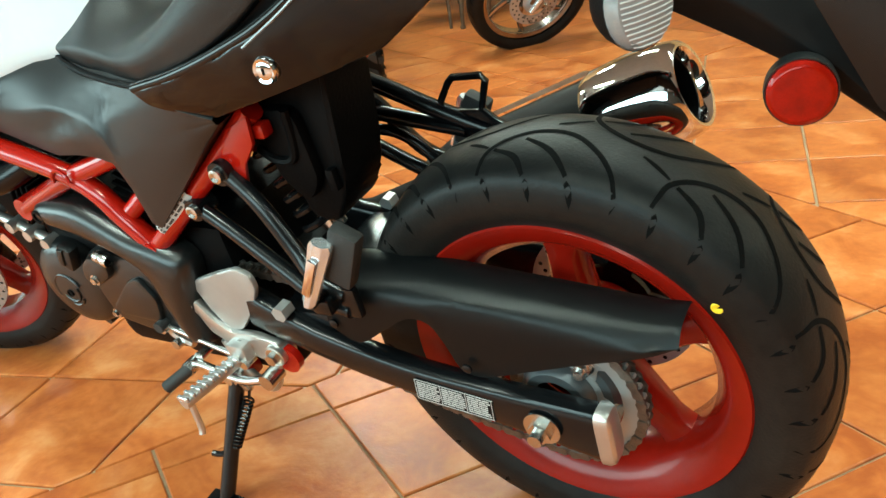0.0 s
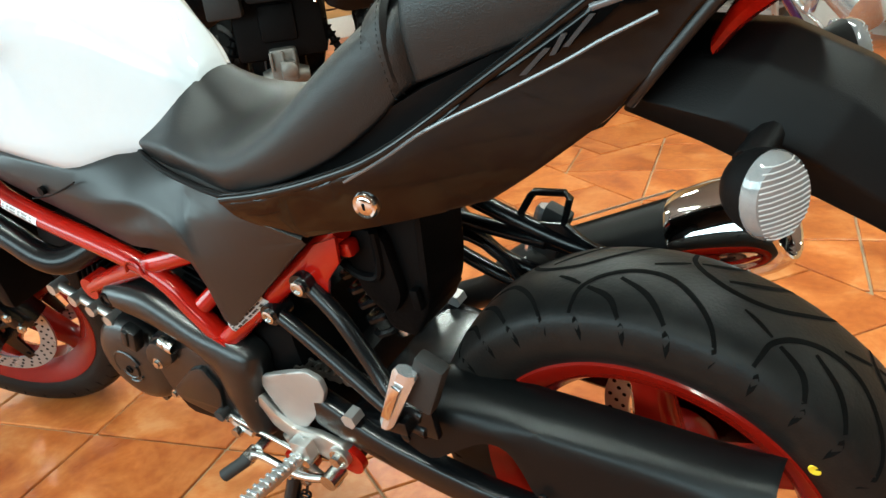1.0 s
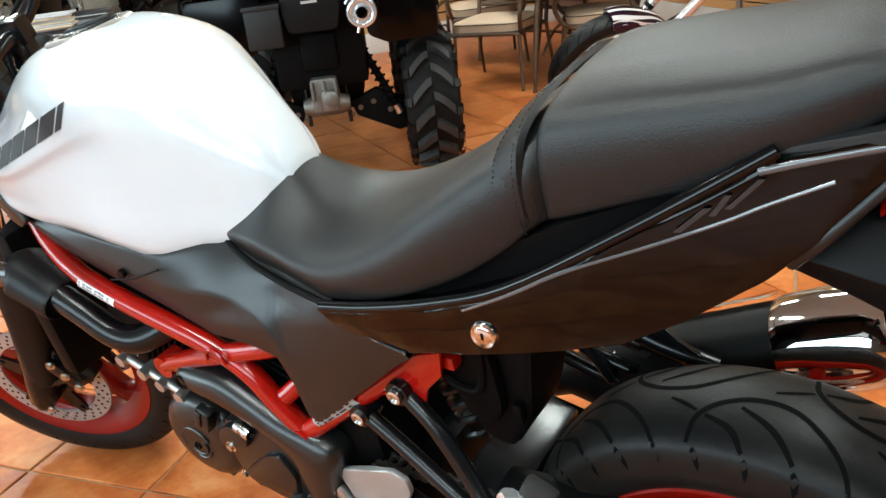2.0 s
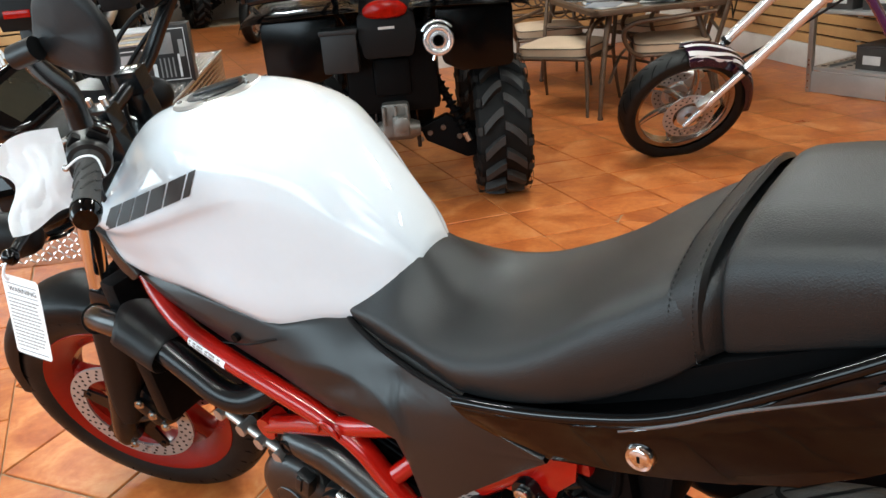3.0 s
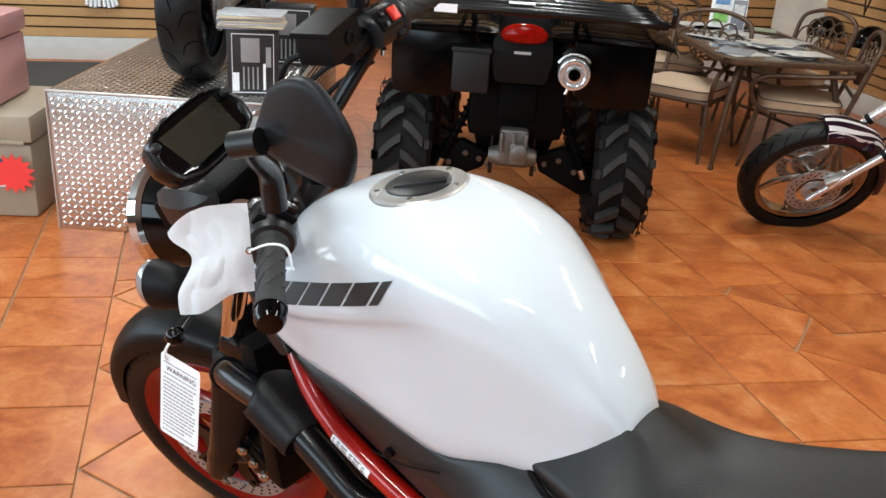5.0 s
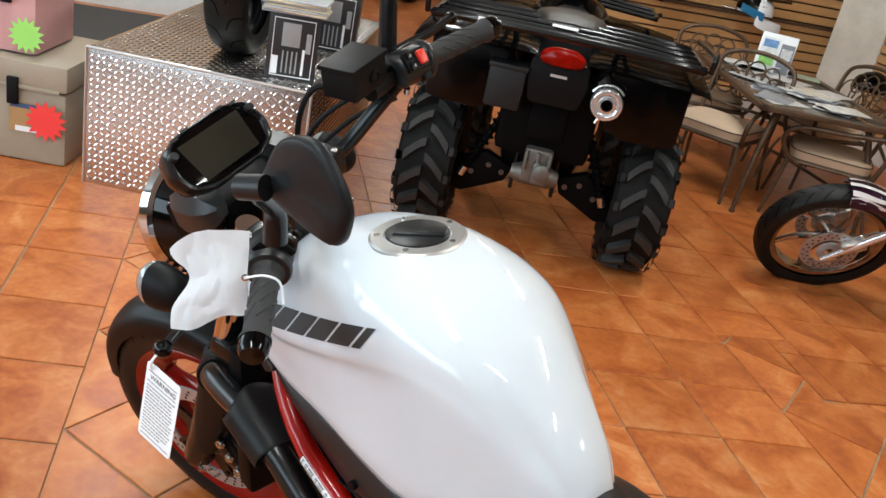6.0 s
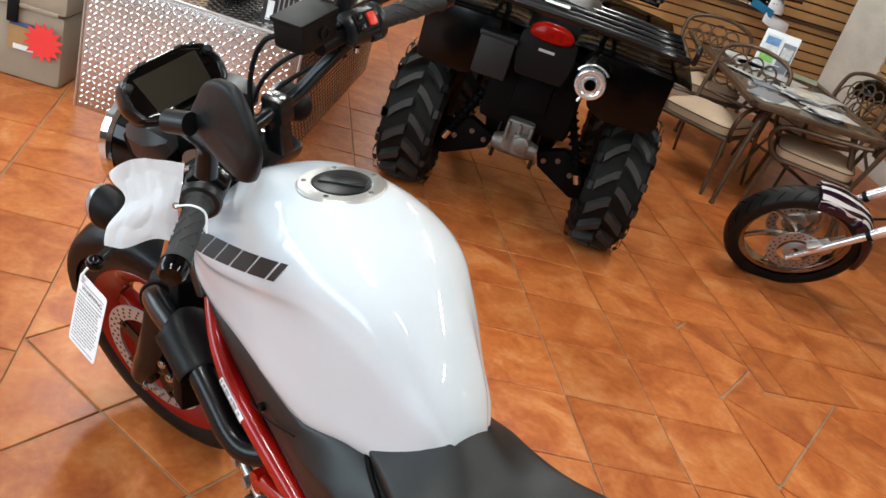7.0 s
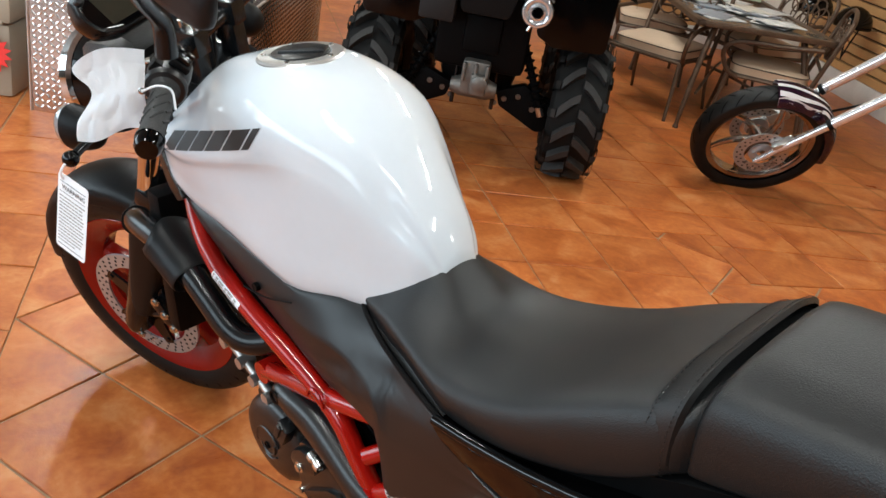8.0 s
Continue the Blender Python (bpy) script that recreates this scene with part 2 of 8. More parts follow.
def box(bm, c, s, m=None, bev=0.0, seg=2):
    t = Matrix.Translation(c) @ Matrix.Diagonal((*s, 1))
    g = bmesh.ops.create_cube(bm, size=1, matrix=t)
    if bev:
        es = list({e for v in g["verts"] for e in v.link_edges})
        g = bmesh.ops.bevel(bm, geom=es, offset=bev, segments=seg, affect="EDGES", profile=0.6)
    if m is not None:
        bmesh.ops.transform(bm, matrix=m, verts=list({v for f in g.get("faces", []) for v in f.verts} | set(g["verts"])))
    return bm


def plate(bm, outline, y0, y1, bev=0.0, shape=None, cuts=0, plane="xz"):
    """A plate cut to an outline in the x-z plane, from y0 to y1; shape(x, z) moves it sideways."""
    vs = [bm.verts.new((x, y0, z)) for x, z in outline]
    f = bm.faces.new(vs)
    ex = bmesh.ops.extrude_face_region(bm, geom=[f])
    top = [v for v in ex["geom"] if isinstance(v, bmesh.types.BMVert)]
    for v in top:
        v.co.y = y1
    allv = vs + top
    if bev:
        es = [e for e in {e for v in allv for e in v.link_edges} if abs(e.verts[0].co.y - e.verts[1].co.y) < 1e-6]
        bmesh.ops.bevel(bm, geom=es, offset=bev, segments=2, affect="EDGES", profile=0.6)
    if cuts:
        bmesh.ops.triangulate(bm, faces=[f for f in bm.faces if len(f.verts) > 4])
        for _ in range(cuts):
            bmesh.ops.subdivide_edges(bm, edges=[e for e in bm.edges if e.calc_length() > 0.03], cuts=1, use_grid_fill=True)
    if shape:
        for v in bm.verts:
            v.co.y += shape(v.co.x, v.co.z)
    return bm


def rounded(outline, r=0.012, n=3):
    """Round the corners of a closed 2D outline."""
    out = []
    P = [Vector((*p, 0)) for p in outline]
    for i, p in enumerate(P):
        a, b = P[i - 1], P[(i + 1) % len(P)]
        k = min(r, (a - p).length * 0.45, (b - p).length * 0.45)
        s, e = p + (a - p).normalized() * k, p + (b - p).normalized() * k
        for j in range(n + 1):
            t = j / n
            q = s * (1 - t) ** 2 + p * 2 * t * (1 - t) + e * t * t
            out.append((q.x, q.y))
    return out


def bolt(bm, c, axis=(0, -1, 0), r=0.008, h=0.006):
    """Hex head with a washer."""
    ax = Vector(axis).normalized()
    c = Vector(c)
    rod(bm, c - ax * 0.002, c + ax * 0.0015, r * 1.5, 16)
    rod(bm, c, c + ax * h, r, 6)
    return bm


def move(bm, m):
    bm.transform(m)
    return bm

# ---- setting ----
TURN = radians(-30.5)
U = Vector((math.cos(TURN), math.sin(TURN), 0))
W = Vector((-math.sin(TURN), math.cos(TURN), 0))


def slab(name, c, s, rz, material, label, category="wall", bev=0.0):
    return solo(name, box(B(), (0, 0, 0), s, bev=bev), material, label, category, pose(*c, 0, 0, rz), kind="structure")


floor = solo("floor", box(B(), (0, 0, -0.056), (26, 26, 0.1)), GROUT, "floor of mottled terracotta tiles with tan grout", "floor",
             pose(-2.5, 2.5, 0, 0, 0, -30.5), kind="structure")
slab("ceiling", (-2.5, 2.5, 3.25), (22, 22, 0.1), -30.5, CEIL, "plain grey painted ceiling with lamps", "ceiling")

# ---- motorcycle on its side stand; x to its tail, y to its right, built upright and then leant ----
LEAN_BIKE = 10.5
bike = thing("motorcycle", "white naked motorcycle with red frame and wheels on its side stand", "motorcycle",
             pose(0, 0, 0, LEAN_BIKE, 0, 0))
AX = Vector((0.4, 0, 0.9165))
HEAD = Vector((-1.26, 0, 0.90))
STEER = Matrix.Translation(HEAD) @ Matrix.Rotation(radians(22), 4, AX) @ Matrix.Translation(-HEAD)
AXLE_F = Vector((-1.545, 0, 0.30))
AXLE_R = Vector((0, 0, 0.312))


def wheel_at(ob_bm, c, m=None):
    bm = move(ob_bm, Matrix.Translation(c))
    return move(bm, m) if m is not None else bm


def tyre_profile(ro, hw, ri):
    P = [(-hw * 0.78, ri), (-hw * 0.93, ri + (ro - ri) * 0.22), (-hw, ri + (ro - ri) * 0.45), (-hw * 0.95, ri + (ro - ri) * 0.62)]
    n = 14
    h = ro - (ri + (ro - ri) * 0.62)
    crown = []
    for k in range(1, n):
        a = math.pi * k / n
        y = -hw * 0.95 * math.cos(a)
        crown.append((y, ri + (ro - ri) * 0.62 + h * math.sin(a) ** 0.82))
    return P + crown + [(-y, r) for y, r in P[::-1]]


def surf_r(prof, y):
    for (a, ra), (b, rb) in zip(prof, prof[1:]):
        if a <= y <= b:
            return ra + (rb - ra) * (y - a) / (b - a + 1e-9)
    return prof[0][1]


def groove(bm, prof, pts, w):
    """A black strip laid on the tread for a sipe's shade: pts of (angle in degrees, y)."""
    P = spline([(p[0], p[1], 0) for p in pts], 5)
    L, R = [], []
    n = len(P)
    for i, p in enumerate(P):
        e = P[min(i + 1, n - 1)] - P[max(i - 1, 0)]
        r = surf_r(prof, max(-0.99 * prof[-1][0], min(p.y, 0.99 * prof[-1][0])))
        d = Vector((e.x * radians(1) * r, e.y)).normalized()
        hw = w * (0.35 + 0.65 * math.sin(math.pi * min(0.93, max(0.07, i / (n - 1)))) ** 0.5) / 2
        for S_, out in ((1, L), (-1, R)):
            y = p.y + S_ * d.x * hw
            a = radians(p.x) - S_ * d.y * hw / r
            rr = surf_r(prof, y) + 0.0005
            out.append(bm.verts.new((math.cos(a) * rr, y, math.sin(a) * rr)))
    for i in range(n - 1):
        bm.faces.new((L[i], R[i], R[i + 1], L[i + 1]))


def build_wheel(c, ro, hw, ri, name, rim_hw, hub, m=None, groups=12):
    prof = tyre_profile(ro, hw, ri)
    bm = B()
    rp = [(-rim_hw - 0.004, ri + 0.006), (-rim_hw, ri + 0.009), (-rim_hw + 0.006, ri + 0.004), (-rim_hw + 0.012, ri - 0.012),
          (-rim_hw * 0.45, ri - 0.030), (rim_hw * 0.45, ri - 0.030), (rim_hw - 0.012, ri - 0.012), (rim_hw - 0.006, ri + 0.004),
          (rim_hw, ri + 0.009), (rim_hw + 0.004, ri + 0.006), (rim_hw - 0.004, ri - 0.018), (rim_hw * 0.42, ri - 0.044),
          (-rim_hw * 0.42, ri - 0.044), (-rim_hw + 0.004, ri - 0.018)]
    lathe(bm, rp, n=96, closed=True)
    lathe(bm, [(-hub, 0.02), (-hub, 0.052), (-hub * 0.7, 0.058), (hub * 0.7, 0.058), (hub, 0.052), (hub, 0.02)], n=40)
    spokes = []
    for k in range(5):
        a = 2 * math.pi * k / 5 + 0.35
        rows = []
        for s in range(9):
            t = s / 8
            rr = 0.045 + (ri - 0.034 - 0.045) * t
            w = 0.030 * (1 - t) + 0.019 * t + 0.016 * max(0, t - 0.8) * 5
            d = 0.030 * (1 - t) + 0.020 * t
            ring = []
            for q in range(12):
                b = 2 * math.pi * q / 12
                px = math.copysign(abs(math.cos(b)) ** 0.6, math.cos(b)) * d
                pw = math.copysign(abs(math.sin(b)) ** 0.6, math.sin(b)) * w
                ring.append((math.cos(a) * rr - math.sin(a) * pw, px, math.sin(a) * rr + math.cos(a) * pw))
            rows.append(ring)
        sb = B()
        grid(sb, rows, True, True)
        spokes.append(sb)
    rim = part(name, wheel_at(bm, c, m), RED_RIM, bike, "red painted cast five-spoke wheel")
    for sb in spokes:
        part("spoke", wheel_at(sb, c, m), RED_RIM, rim)
    part("tyre", wheel_at(lathe(B(), prof, n=128), c, m), RUBBER, rim, "black road tyre with curved tread grooves")
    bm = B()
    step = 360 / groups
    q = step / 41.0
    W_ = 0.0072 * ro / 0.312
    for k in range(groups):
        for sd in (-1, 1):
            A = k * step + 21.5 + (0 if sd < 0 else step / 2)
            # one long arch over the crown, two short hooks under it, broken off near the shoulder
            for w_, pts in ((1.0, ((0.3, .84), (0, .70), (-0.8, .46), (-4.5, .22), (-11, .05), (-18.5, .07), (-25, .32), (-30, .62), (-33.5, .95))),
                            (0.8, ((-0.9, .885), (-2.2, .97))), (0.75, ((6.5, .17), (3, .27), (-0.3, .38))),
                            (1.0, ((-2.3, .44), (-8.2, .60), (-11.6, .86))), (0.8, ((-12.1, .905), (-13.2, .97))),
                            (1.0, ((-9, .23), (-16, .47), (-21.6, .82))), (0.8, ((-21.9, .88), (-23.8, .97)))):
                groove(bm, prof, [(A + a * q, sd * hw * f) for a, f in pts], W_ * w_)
    part("tread_groove", wheel_at(bm, c, m), RECESS_SHADE, rim)
    return rim


rear_wheel = build_wheel(AXLE_R, 0.312, 0.081, 0.218, "rear_wheel", 0.067, 0.06, None, 9)
front_wheel = build_wheel(AXLE_F, 0.300, 0.060, 0.218, "front_wheel", 0.048, 0.05, STEER, 9)
bm = lathe(B(), [(0, 0), (0.0015, 0.006), (0, 0.0075)], (0.2, -0.0775, 0.457), (0, -1, 0), 16)
part("paint_dot", bm, YELLOW, rear_wheel)


def brake_disc(c, r, y, m, parent, holes=30):
    """Ring with drilled holes and a spidered carrier."""
    bm = B()
    lathe(bm, [(-0.0025, r - 0.036), (0.0025, r - 0.036), (0.0025, r), (-0.0025, r)], (c.x, y, c.z), n=72, closed=True)
    d = part("brake_disc", move(bm, m), DISC_STEEL, parent, "drilled steel brake disc")
    bm = B()
    for k in range(holes):
        for j, rr in enumerate((r - 0.008, r - 0.018, r - 0.028)):
            a = 2 * math.pi * (k + j * 0.33) / holes
            p = Vector((c.x + rr * math.cos(a), y, c.z + rr * math.sin(a)))
            rod(bm, p - Vector((0, 0.0031, 0)), p + Vector((0, 0.0031, 0)), 0.0033, 8)
    part("hole", move(bm, m), RECESS_SHADE, d)
    bm = B()
    for k in range(5):
        a = 2 * math.pi * k / 5
        plate_pts = [(c.x + rr * math.cos(a + o), c.z + rr * math.sin(a + o)) for rr, o in ((0.045, -0.5), (r - 0.03, -0.12), (r - 0.03, 0.12), (0.045, 0.5))]
        plate(bm, plate_pts, y - 0.003, y + 0.003)
        bolt(bm, (c.x + (r - 0.042) * math.cos(a), y, c.z + (r - 0.042) * math.sin(a)), (0, math.copysign(1, y), 0), 0.006, 0.006)
    lathe(bm, [(-0.004, 0.03), (-0.004, 0.058), (0.004, 0.058), (0.004, 0.03)], (c.x, y, c.z), n=36, closed=True)
    part("disc_carrier", move(bm, m), BLACK_METAL, d)
    return d


I4 = Matrix.Identity(4)
brake_disc(AXLE_F, 0.145, -0.072, STEER, front_wheel)
brake_disc(AXLE_F, 0.145, 0.072, STEER, front_wheel)
brake_disc(AXLE_R, 0.120, 0.085, I4, rear_wheel, 26)

# sprocket, carrier and chain
SPR_F, R_F, R_R, Y_CH = Vector((-0.49, 0, 0.405)), 0.038, 0.108, -0.098
bm = B()
teeth = []
for k in range(44):
    for o, rr in ((-0.30, 0.1035), (-0.12, 0.113), (0.12, 0.113), (0.30, 0.1035)):
        a = 2 * math.pi * (k + o) / 44
        teeth.append((AXLE_R.x + rr * math.cos(a), AXLE_R.z + rr * math.sin(a)))
inner = [(AXLE_R.x + 0.082 * math.cos(2 * math.pi * k / 176), AXLE_R.z + 0.082 * math.sin(2 * math.pi * k / 176)) for k in range(176)]
for y in (Y_CH - 0.003, Y_CH + 0.003):
    o = [bm.verts.new((x, y, z)) for x, z in teeth]
    i = [bm.verts.new((x, y, z)) for x, z in inner]
    for k in range(176):
        bm.faces.new((o[k], o[(k + 1) % 176], i[(k + 1) % 176], i[k]))
    if y < Y_CH:
        o0, i0 = o, i
for k in range(176):
    bm.faces.new((o0[k], o0[(k + 1) % 176], o[(k + 1) % 176], o[k]))
    bm.faces.new((i0[k], i0[(k + 1) % 176], i[(k + 1) % 176], i[k]))
for k in range(5):
    a = 2 * math.pi * k / 5 + 0.9
    c0, s0 = math.cos(a), math.sin(a)
    pts = [(rr * math.cos(a + o), 0.312 + rr * math.sin(a + o)) for rr, o in ((0.046, -0.62), (0.062, -0.36), (0.074, -0.22), (0.084, -0.30), (0.084, 0.30), (0.074, 0.22), (0.062, 0.36), (0.046, 0.62))]
    plate(bm, pts, Y_CH - 0.003, Y_CH + 0.003, 0.001)
lathe(bm, [(-0.0034, 0.040), (-0.0034, 0.058), (0.0034, 0.058), (0.0034, 0.040)], (0, Y_CH, 0.312), (0, 1, 0), 48, closed=True)
sprocket = part("rear_sprocket", bm, ALU_GREY, bike, "grey steel rear sprocket")
bm = lathe(B(), [(-0.016, 0.028), (-0.016, 0.040), (-0.008, 0.048), (0, 0.050), (0, 0.070), (0.02, 0.078), (0.045, 0.060)], (0, Y_CH - 0.002, 0.312), (0, 1, 0), 48)
part("sprocket_carrier", bm, CARRIER, sprocket, "dark grey sprocket carrier")
for k in range(5):
    a = 2 * math.pi * k / 5 + 0.9
    c0 = Vector((0.066 * math.cos(a), Y_CH - 0.003, 0.312 + 0.066 * math.sin(a)))
    bm = lathe(B(), [(0, 0.0135), (0.002, 0.0135), (0.003, 0.010), (0.004, 0.0115), (0.006, 0.0115), (0.0065, 0.009)], c0, (0, -1, 0), 20)
    rod(bm, c0 + Vector((0, -0.006, 0)), c0 + Vector((0, -0.014, 0)), 0.0105, 6)
    rod(bm, c0 + Vector((0, -0.012, 0)), c0 + Vector((0, -0.021, 0)), 0.006, 12)
    part("nut", bm, STEEL, sprocket, "zinc plated sprocket nut")

# chain path: round the rear sprocket, under run, front sprocket, upper run
path = []
for k in range(25):
    a = radians(97 - k * 187 / 24)
    path.append(Vector((R_R * math.cos(a), Y_CH, 0.312 + R_R * math.sin(a))))
low_a = path[-1]
low_b = SPR_F + Vector((0, Y_CH, -R_F))
for k in range(1, 20):
    t = k / 20
    p = low_a.lerp(low_b, t)
    p.z -= 0.022 * math.sin(math.pi * t)
    path.append(p)
for k in range(9):
    a = radians(270 - k * 180 / 8)
    path.append(SPR_F + Vector((R_F * math.cos(a), Y_CH, R_F * math.sin(a))))
for k in range(1, 20):
    path.append(Vector((SPR_F.x, Y_CH, SPR_F.z + R_F)).lerp(path[0], k / 20))
path.append(path[0])
seg = [(path[i + 1] - path[i]).length for i in range(len(path) - 1)]
total = sum(seg)
N_LINK = int(total / 0.01588) // 2 * 2


def along(s):
    s %= total
    for i, d in enumerate(seg):
        if s <= d:
            return path[i].lerp(path[i + 1], s / d)
        s -= d
    return path[-1]


bm = B()
for k in range(N_LINK):
    p, q = along(k * total / N_LINK), along((k + 1) * total / N_LINK)
    d = (q - p).normalized()
    nrm = Vector((d.z, 0, -d.x))
    yo = 0.0085 if k % 2 else 0.0065
    for s in (-1, 1):
        o = []
        for f, h in ((-0.35, 0.0045), (-0.1, 0.0068), (0.12, 0.0062), (0.5, 0.0048), (0.88, 0.0062), (1.1, 0.0068), (1.35, 0.0045)):
            o.append((f, h))
        c0 = p + Vector((0, s * yo, 0))
        loop = [c0 + (q - p) * f + nrm * h for f, h in o] + [c0 + (q - p) * f - nrm * h for f, h in o[::-1]]
        a = [bm.verts.new(v) for v in loop]
        b = [bm.verts.new(v + Vector((0, s * 0.0016, 0))) for v in loop]
        bm.faces.new(b)
        bm.faces.new(a[::-1])
        for i in range(len(a)):
            bm.faces.new((a[i], a[(i + 1) % len(a)], b[(i + 1) % len(a)], b[i]))
    rod(bm, p + Vector((0, -0.0105, 0)), p + Vector((0, 0.0105, 0)), 0.0038, 8)
tagged(part("drive_chain", bm, CHAIN_STEEL, bike, "dark steel roller drive chain"), kind="stuff")

# swingarm
bm = B()
for sd in (-1, 1):
    rows = []
    for x, zt, zb, y in ((-0.47, 0.43, 0.36, 0.120), (-0.36, 0.397, 0.345, 0.134), (-0.27, 0.372, 0.322, 0.136), (-0.17, 0.354, 0.304, 0.138),
                         (-0.05, 0.346, 0.285, 0.140), (0.07, 0.341, 0.262, 0.142)):
        h, w = (zt - zb) / 2, 0.017
        cz = (zt + zb) / 2
        rows.append([(x, sd * y + w * math.copysign(abs(math.cos(a)) ** 0.45, math.cos(a)), cz + h * math.copysign(abs(math.sin(a)) ** 0.45, math.sin(a)))
                     for a in (2 * math.pi * k / 16 for k in range(16))])
    surf(bm, rows, 3, 1, cap=True, close=True)
box(bm, (-0.36, 0, 0.37), (0.10, 0.26, 0.07), bev=0.012)
swing = part("swingarm", bm, BLACK_METAL, bike, "satin black box-section swingarm")
for sd in (-1, 1):
    bm = B()
    rows = []
    for x, f in ((0.070, 1.02), (0.080, 1.03), (0.086, 0.94), (0.089, 0.70)):
        rows.append([(x, sd * 0.142 + 0.018 * f * math.copysign(abs(math.cos(a)) ** 0.4, math.cos(a)), 0.3005 + 0.041 * f * math.copysign(abs(math.sin(a)) ** 0.4, math.sin(a)))
                     for a in (2 * math.pi * k / 20 for k in range(20))])
    grid(bm, rows, True, True)
    part("end_cap", bm, ALU, swing, "silver swingarm end cap")
    bm = B()
    lathe(bm, [(0, 0.01), (0.003, 0.024), (0.005, 0.024), (0.006, 0.01)], (0.002, sd * 0.159, 0.309), (0, sd, 0), 28)
    rod(bm, (0.002, sd * 0.16, 0.309), (0.002, sd * 0.174, 0.309), 0.0155, 6)
    rod(bm, (0.002, sd * 0.16, 0.309), (0.002, sd * 0.186, 0.309), 0.009, 16)
    part("axle_nut", bm, STEEL, swing, "plated axle nut and washer")
    bm = B()
    rod(bm, (-0.385, sd * 0.13, 0.412), (-0.385, sd * 0.152, 0.412), 0.0125, 6)
    part("pivot_nut", bm, ALU_GREY, swing)
bm = box(B(), (0, 0, 0), (0.115, 0.0012, 0.036))
part("label_plate", move(bm, pose(-0.122, -0.1562, 0.321, 0, 6.5, 0)), BLACK_MATTE, swing)
bm = B()
lr = random.Random(3)
for k in range(3):
    x0, x1 = -0.054 + k * 0.037, -0.021 + k * 0.037
    for j in range(8):
        x, z = x0, 0.0130 - j * 0.0037
        while x < x1 - 0.004:
            w_ = min(lr.uniform(0.003, 0.012), x1 - x)
            box(bm, (x + w_ / 2, -0.0009, z), (w_, 0.0009, 0.0017))
            x += w_ + 0.0012
    box(bm, (x1 + 0.0018, -0.0009, 0), (0.0007, 0.0009, 0.034))
for z in (-0.0172, 0.0172):
    box(bm, (0, -0.0009, z), (0.113, 0.0009, 0.0007))
box(bm, (-0.0565, -0.0009, 0), (0.0007, 0.0009, 0.034))
tagged(part("label_print", move(bm, pose(-0.122, -0.1562, 0.321, 0, 6.5, 0)), LABEL_GREY, swing), kind="stuff")

# chain guard: a folded plate with a top and a side
bm = B()
rows = []
GUARD = ((-0.300, 0.400, 0.462), (-0.262, 0.378, 0.466), (-0.215, 0.405, 0.468), (-0.170, 0.432, 0.467), (-0.138, 0.428, 0.465), (-0.122, 0.395, 0.464), (-0.110, 0.360, 0.463),
         (-0.085, 0.351, 0.461), (-0.05, 0.360, 0.458), (0.0, 0.378, 0.453), (0.06, 0.398, 0.447), (0.12, 0.417, 0.441), (0.148, 0.428, 0.440), (0.172, 0.4415, 0.4435))
for x, zl, zt in GUARD:
    f = (x + 0.3) / 0.465
    rows.append([(x, -0.144 + 0.012 * f, zl), (x, -0.145 + 0.012 * f, (zl + zt) / 2), (x, -0.141 + 0.012 * f, zt - 0.006), (x, -0.130 + 0.01 * f, zt + 0.004),
                 (x, -0.108, zt + 0.012), (x, -0.080, zt + 0.016), (x, -0.066, zt + 0.012)])
surf(bm, rows, 3, 2)
bmesh.ops.solidify(bm, geom=bm.faces[:], thickness=0.003)
guard = part("chain_guard", bm, BLACK_PLASTIC, bike, "satin black plastic chain guard")
bm = B()
for x, z in ((-0.094, 0.371), (-0.29, 0.41)):
    lathe(bm, [(0, 0.007), (0.003, 0.0065), (0.0045, 0.003), (0.0045, 0)], (x, -0.146, z), (0, -1, 0), 16)
pieces("guard_bolt", bm, BLACK_METAL, guard)

# trellis frame
bm = B()
T = 0.0165
for sd in (-1, 1):
    P = lambda x, y, z: (x, sd * y, z)
    tube(bm, [P(-1.20, 0.05, 0.845), P(-1.13, 0.105, 0.775), P(-0.98, 0.148, 0.705), P(-0.711, 0.140, 0.615), P(-0.64, 0.137, 0.545), P(-0.603, 0.134, 0.492)], T, 14)
    tube(bm, [P(-0.886, 0.132, 0.545), P(-0.80, 0.135, 0.58), P(-0.711, 0.138, 0.613), P(-0.572, 0.122, 0.655), P(-0.50, 0.11, 0.70)], T * 0.95, 14)
    tube(bm, [P(-0.603, 0.134, 0.492), P(-0.482, 0.122, 0.585), P(-0.325, 0.108, 0.707)], T * 0.95, 14)
    tube(bm, [P(-0.62, 0.134, 0.555), P(-0.58, 0.11, 0.585), P(-0.53, 0.10, 0.60)], T * 0.85, 12)
    rod(bm, P(-0.603, 0.110, 0.488), P(-0.603, 0.152, 0.488), 0.021, 20)
    rod(bm, P(-0.886, 0.110, 0.545), P(-0.886, 0.146, 0.545), 0.020, 16)
    plate(bm, [(-0.435, 0.610), (-0.365, 0.608), (-0.352, 0.640), (-0.325, 0.668), (-0.318, 0.705), (-0.36, 0.690)], sd * 0.122, sd * 0.128, 0.001)
    box(bm, (-0.322, sd * 0.108, 0.680), (0.022, 0.02, 0.02), bev=0.005)
rod(bm, (-1.20, -0.06, 0.845), (-1.20, 0.06, 0.845), T, 12)
rod(bm, HEAD - AX * 0.13, HEAD + AX * 0.0, 0.033, 20)
frame_ob = part("trellis_frame", bm, RED_FRAME, bike, "glossy red tubular steel trellis frame")
bm = B()
